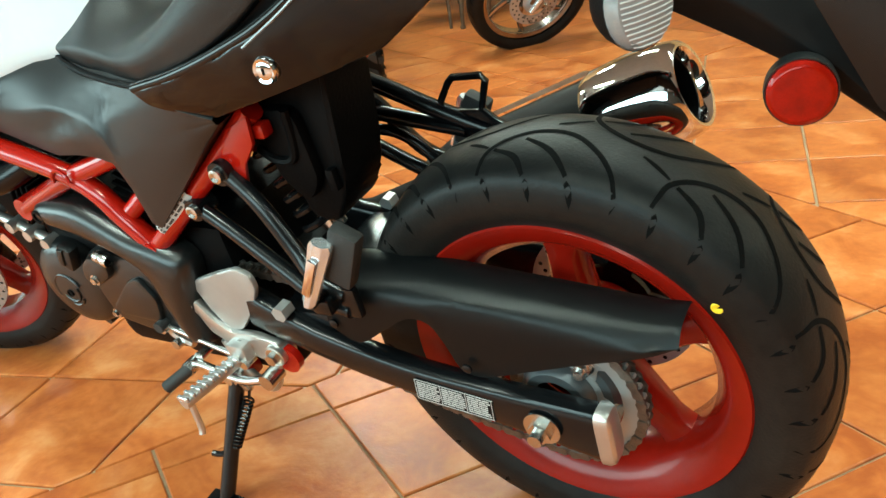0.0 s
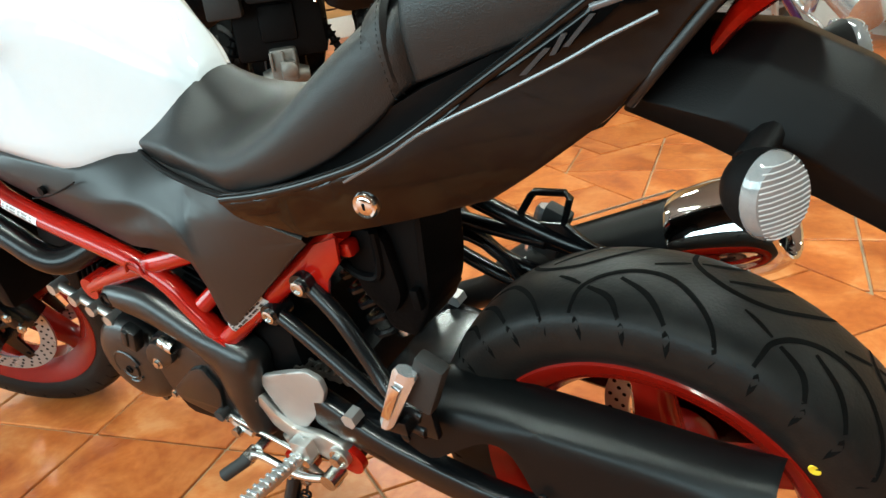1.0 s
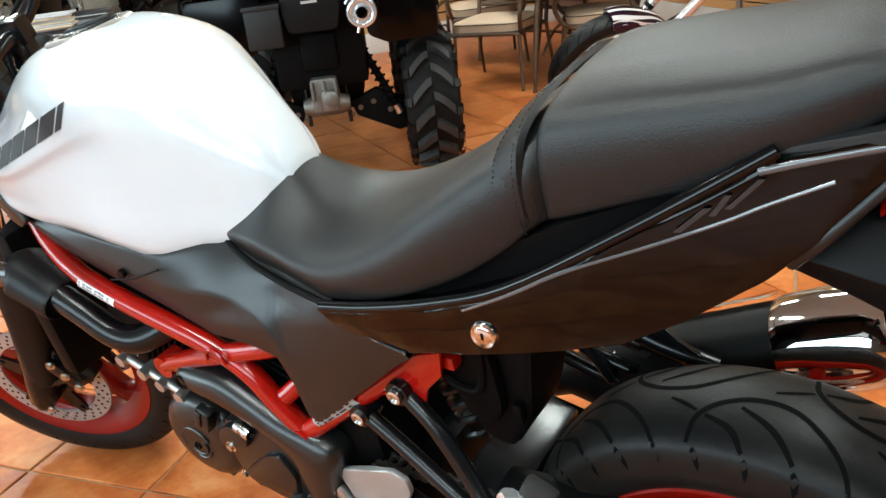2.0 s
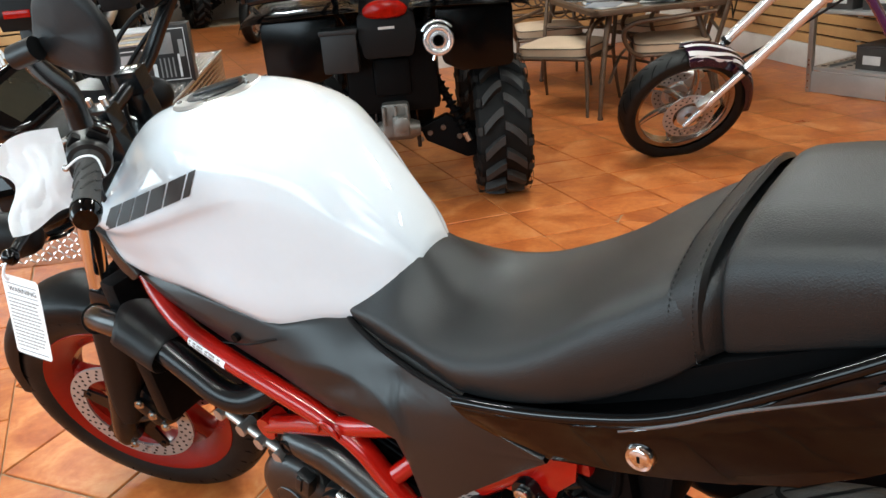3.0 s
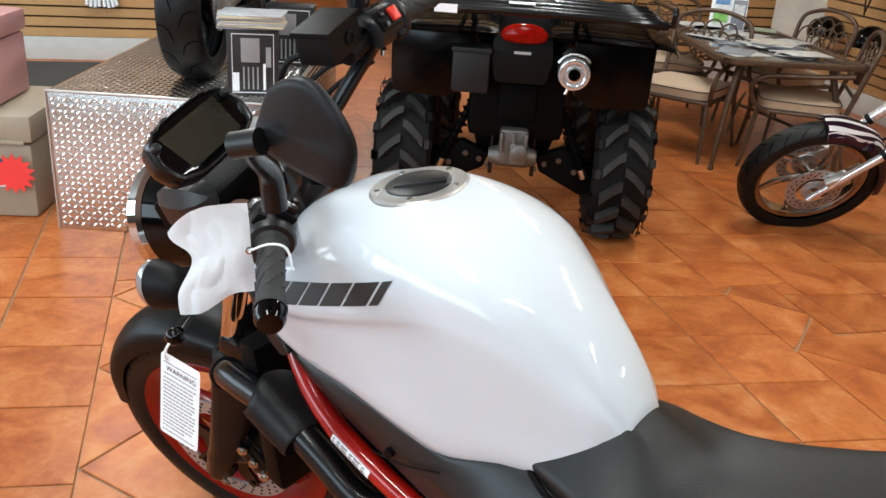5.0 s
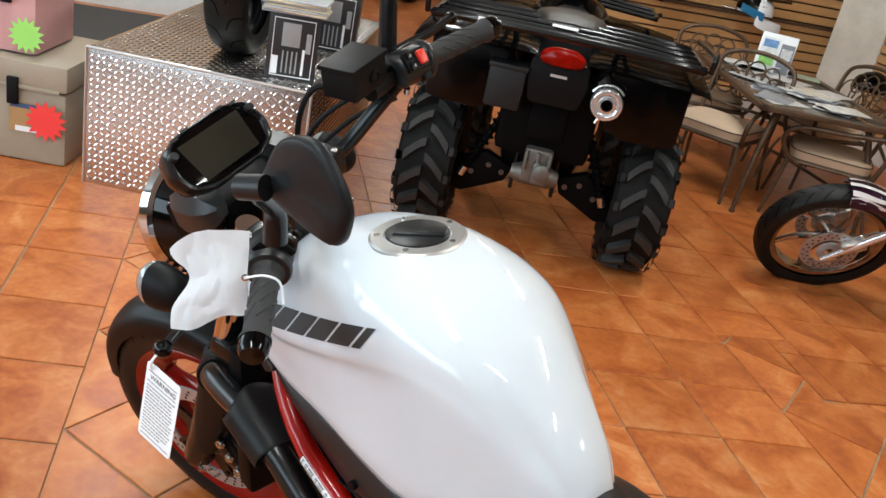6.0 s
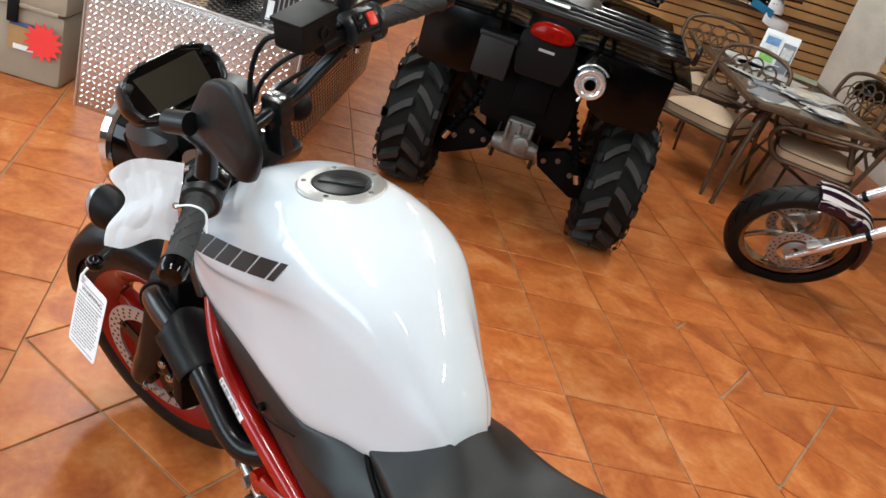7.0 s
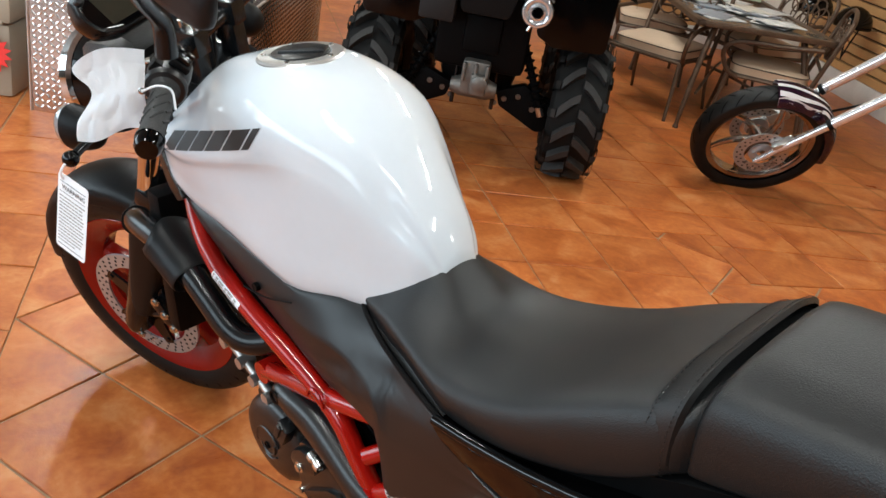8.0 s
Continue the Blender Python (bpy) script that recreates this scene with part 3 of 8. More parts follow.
tube(bm, [(-0.711 + 0.019 * math.cos(a), -0.1425 - 0.0155, 0.613 + 0.021 * math.sin(a)) for a in (k * math.pi / 5 for k in range(6))], 0.003, 6)
part("weld", bm, RED_FRAME, frame_ob)
# stickers on the tubes
for a, b, w, nm in (((-0.56, -0.1465, 0.535), (-0.475, -0.1395, 0.600), 0.022, "s1"), ((-0.975, -0.1655, 0.704), (-0.90, -0.1655, 0.679), 0.018, "s2")):
    A_, B_ = Vector(a), Vector(b)
    d = (B_ - A_).normalized()
    nn = Vector((-d.z, 0, d.x))
    for off, mt, k0 in ((0.0, PAPER if nm == "s2" else LABEL_GREY, 0), (0.0008, INK_GREY if nm == "s2" else INK, 1)):
        bm = B()
        L_ = (B_ - A_).length
        rows_ = [(0, 1, -1, 1)] if k0 == 0 else [(f, f + 0.045 + 0.03 * ((i * 7) % 3), v, v + 0.28) for v in (-0.8, -0.35, 0.1, 0.55) for i, f in enumerate(np.arange(0.04, 0.92, 0.11).tolist())]
        for f0, f1, v0, v1 in rows_:
            for s in range(3):
                va, vb = v0 + (v1 - v0) * s / 3, v0 + (v1 - v0) * (s + 1) / 3
                q = []
                for f, v in ((f0, va), (f1, va), (f1, vb), (f0, vb)):
                    q.append(bm.verts.new(A_ + d * L_ * min(f, 1) + nn * v * w / 2 + Vector((0, 0.004 * v * v - off - 0.001, 0))))
                bm.faces.new(q)
        part("sticker" if k0 == 0 else "sticker_print", bm, mt, frame_ob)

# engine: crankcase, covers, cylinders
bm = B()
box(bm, (-0.72, 0, 0.40), (0.46, 0.22, 0.24), bev=0.04)
engine = part("engine", bm, BLACK_DEEP, bike, "black V-twin engine crankcase")
part("gearbox_case", box(B(), (-0.58, 0, 0.33), (0.26, 0.24, 0.16), bev=0.03), BLACK_DEEP, engine)
part("oil_pan", box(B(), (-0.70, 0, 0.27), (0.40, 0.18, 0.10), bev=0.03), BLACK_DEEP, engine)
bm = B()
box(bm, (0, 0, 0.14), (0.11, 0.13, 0.22), bev=0.02)
box(bm, (0, 0, 0.29), (0.15, 0.16, 0.09), bev=0.02)
cyl = part("rear_cylinder", move(bm, pose(-0.70, 0, 0.42, 0, 22, 0)), BLACK_DEEP, engine)
for k in range(9):
    part("fin", move(box(B(), (0, 0, 0.10 + k * 0.016), (0.15 - 0.004 * k, 0.17, 0.005), bev=0.002, seg=1), pose(-0.70, 0, 0.42, 0, 22, 0)), BLACK_DEEP, cyl)
bm = B()
box(bm, (0, 0, 0.14), (0.11, 0.13, 0.22), bev=0.02)
box(bm, (0, 0, 0.28), (0.14, 0.16, 0.10), bev=0.02)
cyl = part("front_cylinder", move(bm, pose(-0.82, 0, 0.42, 0, -68, 0)), BLACK_DEEP, engine)
for k in range(9):
    part("fin", move(box(B(), (0, 0, 0.10 + k * 0.016), (0.15 - 0.004 * k, 0.17, 0.005), bev=0.002, seg=1), pose(-0.82, 0, 0.42, 0, -68, 0)), BLACK_DEEP, cyl)
GEN = (-0.885, -0.104, 0.384)
bm = lathe(B(), [(0, 0.086), (0.012, 0.087), (0.024, 0.084), (0.032, 0.077), (0.037, 0.064), (0.0395, 0.048), (0.0405, 0.030), (0.041, 0)], GEN, (0.06, -1, 0), 56)
gen = part("generator_cover", bm, CASE_SATIN, engine, "round domed charcoal generator cover")
bm = B()
for r0, a0, a1 in ((0.034, 20, 200), (0.022, 200, 380), (0.030, 250, 330)):
    tube(bm, [(GEN[0] - 0.006 + r0 * math.cos(radians(a)), -0.1452 + 0.2 * r0 * r0, GEN[2] - 0.006 + r0 * math.sin(radians(a))) for a in np.linspace(a0, a1, 12).tolist()], 0.0022, 6)
pieces("raised_rib", bm, CASE_SATIN, gen)
bm = lathe(B(), [(0, 0.0075), (0.003, 0.007), (0.003, 0.0045), (0.0005, 0.004), (0.0005, 0)], (GEN[0] - 0.008, -0.1448, GEN[2] - 0.010), (0, -1, 0), 18)
part("cover_plug", bm, BLACK_DEEP, gen)
bm = B()
for k in range(6):
    a = 2 * math.pi * k / 7 + 2.2
    rod(bm, (GEN[0] + 0.086 * math.cos(a), -0.102, GEN[2] + 0.086 * math.sin(a)), (GEN[0] + 0.086 * math.cos(a), -0.124, GEN[2] + 0.086 * math.sin(a)), 0.009, 12)
pieces("cover_boss", bm, CASE_SATIN, engine)
bm = plate(B(), rounded([(-0.790, 0.470), (-0.72, 0.478), (-0.64, 0.455), (-0.606, 0.38), (-0.625, 0.325), (-0.70, 0.318), (-0.79, 0.335), (-0.805, 0.40)], 0.022), -0.146, -0.10, 0.011)
spc = part("sprocket_cover", bm, CASE_SATIN, engine, "satin charcoal cast sprocket cover")
bm = plate(B(), rounded([(-0.668, 0.440), (-0.700, 0.428), (-0.768, 0.372), (-0.755, 0.356), (-0.660, 0.352), (-0.645, 0.40)], 0.010), -0.155, -0.14, 0.005)
part("raised_panel", bm, CASE_SATIN, spc)
bm = plate(B(), rounded([(-0.764, 0.4725), (-0.790, 0.452), (-0.800, 0.425), (-0.775, 0.412), (-0.728, 0.438), (-0.722, 0.466)], 0.010), -0.159, -0.14, 0.006)
part("cable_boss", bm, CASE_SATIN, spc)
bm = box(B(), (0, 0, 0), (0.030, 0.022, 0.046), bev=0.006)
box(bm, (-0.004, -0.010, 0.004), (0.012, 0.010, 0.034), bev=0.003)
part("plug_connector", move(bm, pose(-0.822, -0.150, 0.464, 0, 24, 0)), BLACK_PLASTIC, engine, "black plastic plug connector")
bm = B()
lathe(bm, [(-0.016, 0.0095), (-0.014, 0.011), (-0.004, 0.011), (-0.003, 0.0085), (0.003, 0.0085), (0.004, 0.011), (0.014, 0.011), (0.016, 0.0095)], (-0.728, -0.152, 0.471), (0.96, -0.1, -0.2), 18)
bolt(bm, (-0.770, -0.158, 0.428), (0, -1, 0), 0.007)
bolt(bm, (-0.792, -0.142, 0.344), (0, -1, 0), 0.006)
bolt(bm, (-0.625, -0.146, 0.340), (0, -1, 0), 0.006)
pieces("cover_bolt", bm, STEEL, engine)
# frame cover: a rounded arm that bends down into a leg; stations of outer and inner edge
ARM = ((-0.846, 0.556, -0.850, 0.540, .6), (-0.830, 0.566, -0.840, 0.530, .9), (-0.795, 0.572, -0.806, 0.522, 1), (-0.74, 0.570, -0.762, 0.510, 1), (-0.69, 0.549, -0.715, 0.496, 1),
       (-0.638, 0.522, -0.672, 0.478, 1), (-0.585, 0.505, -0.648, 0.458, 1), (-0.545, 0.480, -0.638, 0.432, 1), (-0.552, 0.435, -0.634, 0.402, 1), (-0.572, 0.385, -0.628, 0.365, .95), (-0.574, 0.335, -0.616, 0.330, .9), (-0.578, 0.315, -0.604, 0.312, .6))
bm = B()
rows = []
for xo, zo, xi, zi, f in ARM:
    rows.append([(xo + (xi - xo) * u, -0.112 - 0.052 * f * h, zo + (zi - zo) * u) for u, h in ((0, 0), (0, 0.45), (0.10, 0.80), (0.30, 0.97), (0.55, 1.0), (0.80, 0.93), (0.96, 0.72), (1, 0.4), (1, 0))])
surf(bm, rows, 3, 2, cap=True)
lk = rod(B(), (-1.040, -0.12, 0.512), (-0.905, -0.12, 0.466), 0.009, 12)
for q in ((-1.035, 0.510), (-0.985, 0.494), (-0.945, 0.480), (-0.905, 0.466)):
    rod(lk, (q[0], -0.105, q[1]), (q[0], -0.136, q[1]), 0.011, 14)
part("mount_link", lk, ALU, engine, "bright cast engine mount link")
arm_ = part("frame_cover", bm, CASE_SATIN, engine, "satin charcoal side frame cover", 60)
bm = lathe(B(), [(0.0, 0.0135), (0.003, 0.0125), (0.003, 0.009), (-0.004, 0.008), (-0.004, 0)], (-0.822, -0.1605, 0.546), (0, -1, 0), 20)
part("bolt_well", bm, BLACK_DEEP, arm_)

# air box, inner guards and underseat tray that fill the middle of the machine
bm = B()
box(bm, (-0.76, 0, 0.715), (0.52, 0.13, 0.13), bev=0.03)
box(bm, (-0.42, 0, 0.69), (0.22, 0.17, 0.12), bev=0.03)
part("airbox", bm, BLACK_DEEP, bike)
bm = B()
plate(bm, rounded([(-0.39, 0.72), (-0.215, 0.76), (-0.225, 0.70), (-0.236, 0.63), (-0.245, 0.585), (-0.260, 0.555), (-0.280, 0.528), (-0.32, 0.535), (-0.335, 0.60), (-0.38, 0.66)], 0.012), -0.082, 0.005, 0.006)
plate(bm, rounded([(-0.345, 0.70), (-0.275, 0.70), (-0.27, 0.60), (-0.30, 0.565), (-0.335, 0.60)], 0.02), -0.098, -0.06, 0.008)
tube(bm, [(-0.352, -0.096, 0.645), (-0.325, -0.100, 0.632), (-0.297, -0.100, 0.634), (-0.288, -0.098, 0.66), (-0.284, -0.098, 0.70)], 0.006, 8)
box(bm, (-0.255, -0.088, 0.60), (0.012, 0.012, 0.03), bev=0.003)
part("inner_fender", bm, BLACK_DEEP, bike, "matte black inner rear mudguard")
# rear shock
bm = B()
rod(bm, (-0.43, -0.01, 0.70), (-0.36, -0.01, 0.47), 0.018, 16)
part("shock_absorber", bm, STEEL, bike)
bm = B()
P0, P1 = Vector((-0.425, -0.02, 0.68)), Vector((-0.365, -0.02, 0.49))
d = (P1 - P0).normalized()
u = d.orthogonal().normalized()
w = d.cross(u)
tube(bm, [P0.lerp(P1, k / 72) + 0.034 * (math.cos(k * 0.7) * u + math.sin(k * 0.7) * w) for k in range(73)], 0.0055, 7, smooth=False)
part("shock_spring", bm, BLACK_METAL, bike)
bm = B()
for sd in (-1, 1):
    P = lambda x, y, z: (x, sd * y, z)
    tube(bm, [P(-0.392, 0.130, 0.632), P(-0.345, 0.138, 0.59), P(-0.305, 0.146, 0.525), P(-0.28, 0.154, 0.495), P(-0.235, 0.158, 0.475)], 0.0115, 12)
    tube(bm, [P(-0.47, 0.132, 0.572), P(-0.42, 0.138, 0.545), P(-0.345, 0.146, 0.495), P(-0.29, 0.153, 0.462), P(-0.235, 0.158, 0.45)], 0.0115, 12)
    box(bm, P(-0.245, 0.158, 0.465), (0.055, 0.012, 0.045), bev=0.004)
    rod(bm, P(-0.392, 0.112, 0.632), P(-0.392, 0.142, 0.632), 0.017, 16)
    rod(bm, P(-0.47, 0.112, 0.572), P(-0.47, 0.144, 0.572), 0.016, 16)
hanger = pieces("peg_hanger_tube", bm, BLACK_METAL, bike, "black tube of the passenger peg hanger")[0]
bm = B()
for sd in (-1, 1):
    for x, z in ((-0.392, 0.632), (-0.47, 0.572)):
        lathe(bm, [(0, 0.010), (0.005, 0.010), (0.006, 0.007), (0.003, 0.0045), (0.003, 0)], (x, sd * 0.1435, z), (0, sd, 0), 18)
pieces("socket_bolt", bm, STEEL, hanger)
for sd in (-1, 1):
    bm = B()
    rows = []
    for t in (0, 0.06, 0.3, 0.6, 0.94, 1):
        c0 = Vector((-0.266, sd * 0.180, 0.482)).lerp(Vector((-0.215, sd * 0.172, 0.574)), t)
        hw = (0.0095 + 0.0065 * t) * (0.8 if t in (0, 1) else 1)
        rows.append([c0 + Vector((hw * math.cos(a), sd * -0.009 * math.sin(a), -0.35 * hw * math.cos(a))) for a in (2 * math.pi * (k + 0.5) / 8 for k in range(8))])
    grid(bm, rows, True, True)
    peg = part("passenger_peg", move(bm, pose(0, sd * 0.012, 0)), PEG_METAL, bike, "folded passenger footpeg with a bright metal face", 25)
    bm = box(B(), (0, 0, 0), (0.012, 0.004, 0.058), bev=0.0018)
    part("peg_face", move(bm, pose(-0.241, sd * 0.1995, 0.530, sd * 4, 29, 0)), CHROME, peg)
    bm = box(B(), (0, 0, 0), (0.040, 0.022, 0.085), bev=0.006)
    part("peg_rubber", move(bm, pose(-0.205, sd * 0.168, 0.545, 0, 27, 0)), GRIP, peg)
    bm = B()
    box(bm, (-0.262, sd * 0.168, 0.468), (0.03, 0.03, 0.022), bev=0.004)
    rod(bm, (-0.262, sd * 0.15, 0.482), (-0.262, sd * 0.196, 0.482), 0.006, 12)
    part("peg_pivot", bm, BLACK_METAL, peg)

# rearset bracket with heel plate, rider peg, gear lever and side stand
for sd in (-1, 1):
    bm = B()
    plate(bm, rounded([(-0.562, 0.425), (-0.553, 0.440), (-0.50, 0.458), (-0.455, 0.473), (-0.430, 0.463), (-0.428, 0.440), (-0.450, 0.402), (-0.495, 0.355), (-0.525, 0.348), (-0.548, 0.385)], 0.007),
          sd * 0.128, sd * 0.138, 0.003)
    rear = part("heel_plate", bm, ALU_GREY, bike, "silver cast heel plate and footpeg bracket")
    bm = B()
    plate(bm, rounded([(-0.598, 0.396), (-0.586, 0.414), (-0.566, 0.402), (-0.545, 0.372), (-0.518, 0.352), (-0.470, 0.354), (-0.424, 0.345), (-0.420, 0.322), (-0.452, 0.300), (-0.498, 0.316), (-0.530, 0.325), (-0.562, 0.346), (-0.574, 0.378)], 0.006), sd * 0.132, sd * 0.146, 0.004)
    tube(bm, [(-0.545, sd * 0.14, 0.330), (-0.530, sd * 0.14, 0.275), (-0.500, sd * 0.14, 0.246), (-0.474, sd * 0.14, 0.250), (-0.440, sd * 0.14, 0.312)], 0.0075, 10)
    rod(bm, (-0.586, sd * 0.120, 0.400), (-0.586, sd * 0.150, 0.400), 0.0145, 20)
    rod(bm, (-0.435, sd * 0.120, 0.325), (-0.435, sd * 0.152, 0.325), 0.018, 20)
    box(bm, (-0.500, sd * 0.152, 0.326), (0.036, 0.026, 0.034), bev=0.005)
    part("peg_bracket", bm, ALU, rear)
    bm = B()
    bolt(bm, (-0.586, sd * 0.149, 0.400), (0, sd, 0), 0.009, 0.005)
    bolt(bm, (-0.435, sd * 0.152, 0.325), (0, sd, 0), 0.010, 0.010)
    bolt(bm, (-0.50, sd * 0.15, 0.335), (0, sd, 0), 0.006, 0.006)
    pieces("bracket_bolt", bm, STEEL, rear)
    bm = B()
    rod(bm, (-0.505, sd * 0.165, 0.315), (-0.516, sd * 0.268, 0.322), 0.0105, 12)
    part("rider_peg", bm, ALU, rear, "ribbed aluminium rider footpeg")
    bm = B()
    for k in range(9):
        c0 = Vector((-0.505, sd * 0.170, 0.315)).lerp(Vector((-0.516, sd * 0.265, 0.322)), k / 8)
        box(bm, c0 + Vector((0, 0, 0.006)), (0.021, 0.006, 0.009), bev=0.0012, seg=1)
    pieces("peg_rib", bm, PEG_METAL, rear)
    bm = tube(B(), [(-0.516, sd * 0.258, 0.315), (-0.516, sd * 0.262, 0.27), (-0.516, sd * 0.266, 0.258)], 0.005, 8)
    part("peg_feeler", bm, ALU, rear)
bm = B()
tube(bm, [(-0.45, -0.16, 0.285), (-0.52, -0.165, 0.272), (-0.60, -0.165, 0.288), (-0.625, -0.17, 0.283)], 0.007, 10)
rod(bm, (-0.62, -0.155, 0.283), (-0.62, -0.180, 0.283), 0.012, 14)
rod(bm, (-0.66, -0.15, 0.345), (-0.49, -0.158, 0.312), 0.0045, 10)
rod(bm, (-0.455, -0.14, 0.285), (-0.455, -0.172, 0.285), 0.014, 14)
for p in ((-0.66, -0.15, 0.345), (-0.49, -0.158, 0.312), (-0.645, -0.15, 0.315), (-0.60, -0.15, 0.30)):
    rod(bm, Vector(p) + Vector((0, 0.012, 0)), Vector(p) - Vector((0, 0.012, 0)), 0.0085, 12)
tube(bm, [(-0.66, -0.145, 0.345), (-0.655, -0.145, 0.325), (-0.62, -0.145, 0.31)], 0.008, 8)
lever = part("gear_lever", bm, STEEL, bike, "bright steel gear lever and linkage")
bm = B()
rod(bm, (-0.615, -0.172, 0.285), (-0.655, -0.205, 0.262), 0.0105, 14)
part("lever_rubber", bm, GRIP, lever)
bm = B()
rod(bm, (-0.662, -0.135, 0.350), (-0.662, -0.165, 0.350), 0.010, 12)
part("joint_boot", bm, GRIP, lever)
bm = B()
rod(bm, (-0.425, -0.13, 0.312), (-0.425, -0.142, 0.312), 0.024, 20)
box(bm, (-0.545, -0.13, 0.268), (0.05, 0.03, 0.03), bev=0.006)
box(bm, (-0.53, -0.13, 0.33), (0.02, 0.01, 0.02), bev=0.004)
pieces("stand_mount", bm, RED_FRAME, bike)
bm = B()
rod(bm, (-0.545, -0.150, 0.262), (-0.60, -0.245, 0.045), 0.013, 14)
bm2 = box(bm, (-0.604, -0.252, 0.050), (0.07, 0.05, 0.008), pose(0, 0, 0), bev=0.003)
tube(bm, [(-0.575, -0.205, 0.135), (-0.60, -0.212, 0.132), (-0.612, -0.215, 0.134)], 0.005, 8)
stand = part("side_stand", bm, BLACK_METAL, bike, "black steel side stand, folded out")
bm = B()
box(bm, (-0.545, -0.148, 0.262), (0.036, 0.026, 0.03), bev=0.005)
bolt(bm, (-0.545, -0.163, 0.268), (0, -1, 0), 0.009, 0.008)
bolt(bm, (-0.525, -0.155, 0.250), (0, -1, 0), 0.007, 0.007)
part("stand_pivot", bm, STEEL, stand)
bm = B()
P0, P1 = Vector((-0.530, -0.160, 0.225)), Vector((-0.562, -0.200, 0.150))
d = (P1 - P0).normalized()
u = d.orthogonal().normalized()
w = d.cross(u)
tube(bm, [P0.lerp(P1, k / 90) + 0.008 * (math.cos(k * 0.9) * u + math.sin(k * 0.9) * w) for k in range(91)], 0.0022, 6, smooth=False)
tube(bm, [(-0.520, -0.150, 0.262), P0], 0.0025, 6, smooth=False)
part("stand_spring", bm, BLACK_METAL, stand)

# ---- motorcycle: tank, seats, panels ----
def tank_rows():
    """Stations of x: top, half width and drop of the flat top, shoulder, crease, knee recess and lower edge."""
    S_ = ((-1.205, 0.917, 0.028, 0.012, 0.075, 0.886, 0.114, 0.870, 0.110, 0.108, 0.835),
          (-1.14, 0.969, 0.044, 0.010, 0.098, 0.920, 0.141, 0.878, 0.136, 0.134, 0.812),
          (-1.05, 1.016, 0.056, 0.005, 0.108, 0.960, 0.152, 0.891, 0.1465, 0.142, 0.795),
          (-0.95, 1.043, 0.061, 0.001, 0.115, 0.997, 0.149, 0.922, 0.1450, 0.143, 0.792),
          (-0.86, 1.053, 0.059, 0.004, 0.115, 1.012, 0.137, 0.950, 0.1355, 0.139, 0.776),
          (-0.78, 1.046, 0.052, 0.010, 0.107, 1.003, 0.119, 0.966, 0.122, 0.128, 0.761),
          (-0.71, 1.016, 0.047, 0.012, 0.079, 0.976, 0.092, 0.950, 0.098, 0.103, 0.773),
          (-0.65, 0.967, 0.040, 0.012, 0.056, 0.926, 0.068, 0.905, 0.074, 0.080, 0.776),
          (-0.605, 0.916, 0.033, 0.012, 0.043, 0.886, 0.052, 0.872, 0.056, 0.060, 0.776),
          (-0.578, 0.871, 0.023, 0.010, 0.030, 0.848, 0.034, 0.838, 0.036, 0.036, 0.778))
    rows = []
    for x, zt, w1, d1, w2, z2, wc, zc, wr, w5, zl in S_:
        half = [(x, 0, zt), (x, w1, zt - d1), (x, w2, z2), (x, wc, zc), (x, wr, zc - 0.028), (x, (wr + w5) / 2 + 0.001, (zc - 0.028 + zl) / 2), (x, w5, zl), (x, w5 * 0.6, zl - 0.012)]
        rows.append([(p[0], -p[1], p[2]) for p in half[::-1]] + half[1:])
    return rows


bm = B()
surf(bm, tank_rows(), 5, 4, cap=True)
tank = part("fuel_tank", bm, WHITE_PAINT, bike, "pearl white painted fuel tank", sharp=70)
CAPM = Matrix.Translation((-0.930, 0.0, 1.0445)) @ Matrix.Rotation(radians(-7.5), 4, "Y")
bm = lathe(B(), [(-0.012, 0.066), (0.001, 0.066), (0.004, 0.063), (0.0045, 0.046), (0.001, 0.044), (0.001, 0)], axis=(0, 0, 1), n=56)
cap = part("cap_ring", move(bm, CAPM), ALU, tank, "brushed aluminium filler ring with screws")
bm = lathe(B(), [(0.0, 0.0435), (0.006, 0.0435), (0.0075, 0.041), (0.0075, 0)], axis=(0, 0, 1), n=48)
box(bm, (0.004, 0.0, 0.0085), (0.07, 0.030, 0.005), pose(0, 0, 0, 0, 0, 40), bev=0.002)
box(bm, (0.02, 0.0, 0.0105), (0.036, 0.022, 0.003), pose(0, 0, 0, 0, 0, 40), bev=0.001)
part("filler_cap", move(bm, CAPM), BLACK_PLASTIC, cap, "black locking filler cap")
bm = B()
for k in range(5):
    a = 2 * math.pi * k / 5 + 0.3
    lathe(bm, [(0.004, 0.0042), (0.0062, 0.0040), (0.0062, 0.0018), (0.0045, 0.0016), (0.0045, 0)], (0.0545 * math.cos(a), 0.0545 * math.sin(a), 0), (0, 0, 1), 12)
pieces("cap_screw", move(bm, CAPM), STEEL, cap)


def seat_rows(S_):
    """Stations of x, half width, top, bottom and the height of the crown in the middle."""
    rows = []
    for x, w, zt, zb, *c in S_:
        h = zt - zb
        half = [(x, 0, zt + (c[0] if c else 0)), (x, w * 0.28, zt + (c[0] * 0.86 if c else -0.001)), (x, w * 0.55, zt - 0.004 + (c[0] * 0.42 if c else 0)), (x, w * 0.88, zt - 0.10 * h - 0.006), (x, w, zt - 0.45 * h), (x, w * 0.99, zb + 0.012), (x, w * 0.93, zb), (x, w * 0.5, zb)]
        rows.append([(p[0], -p[1], p[2]) for p in half[::-1]] + half[1:])
    return rows


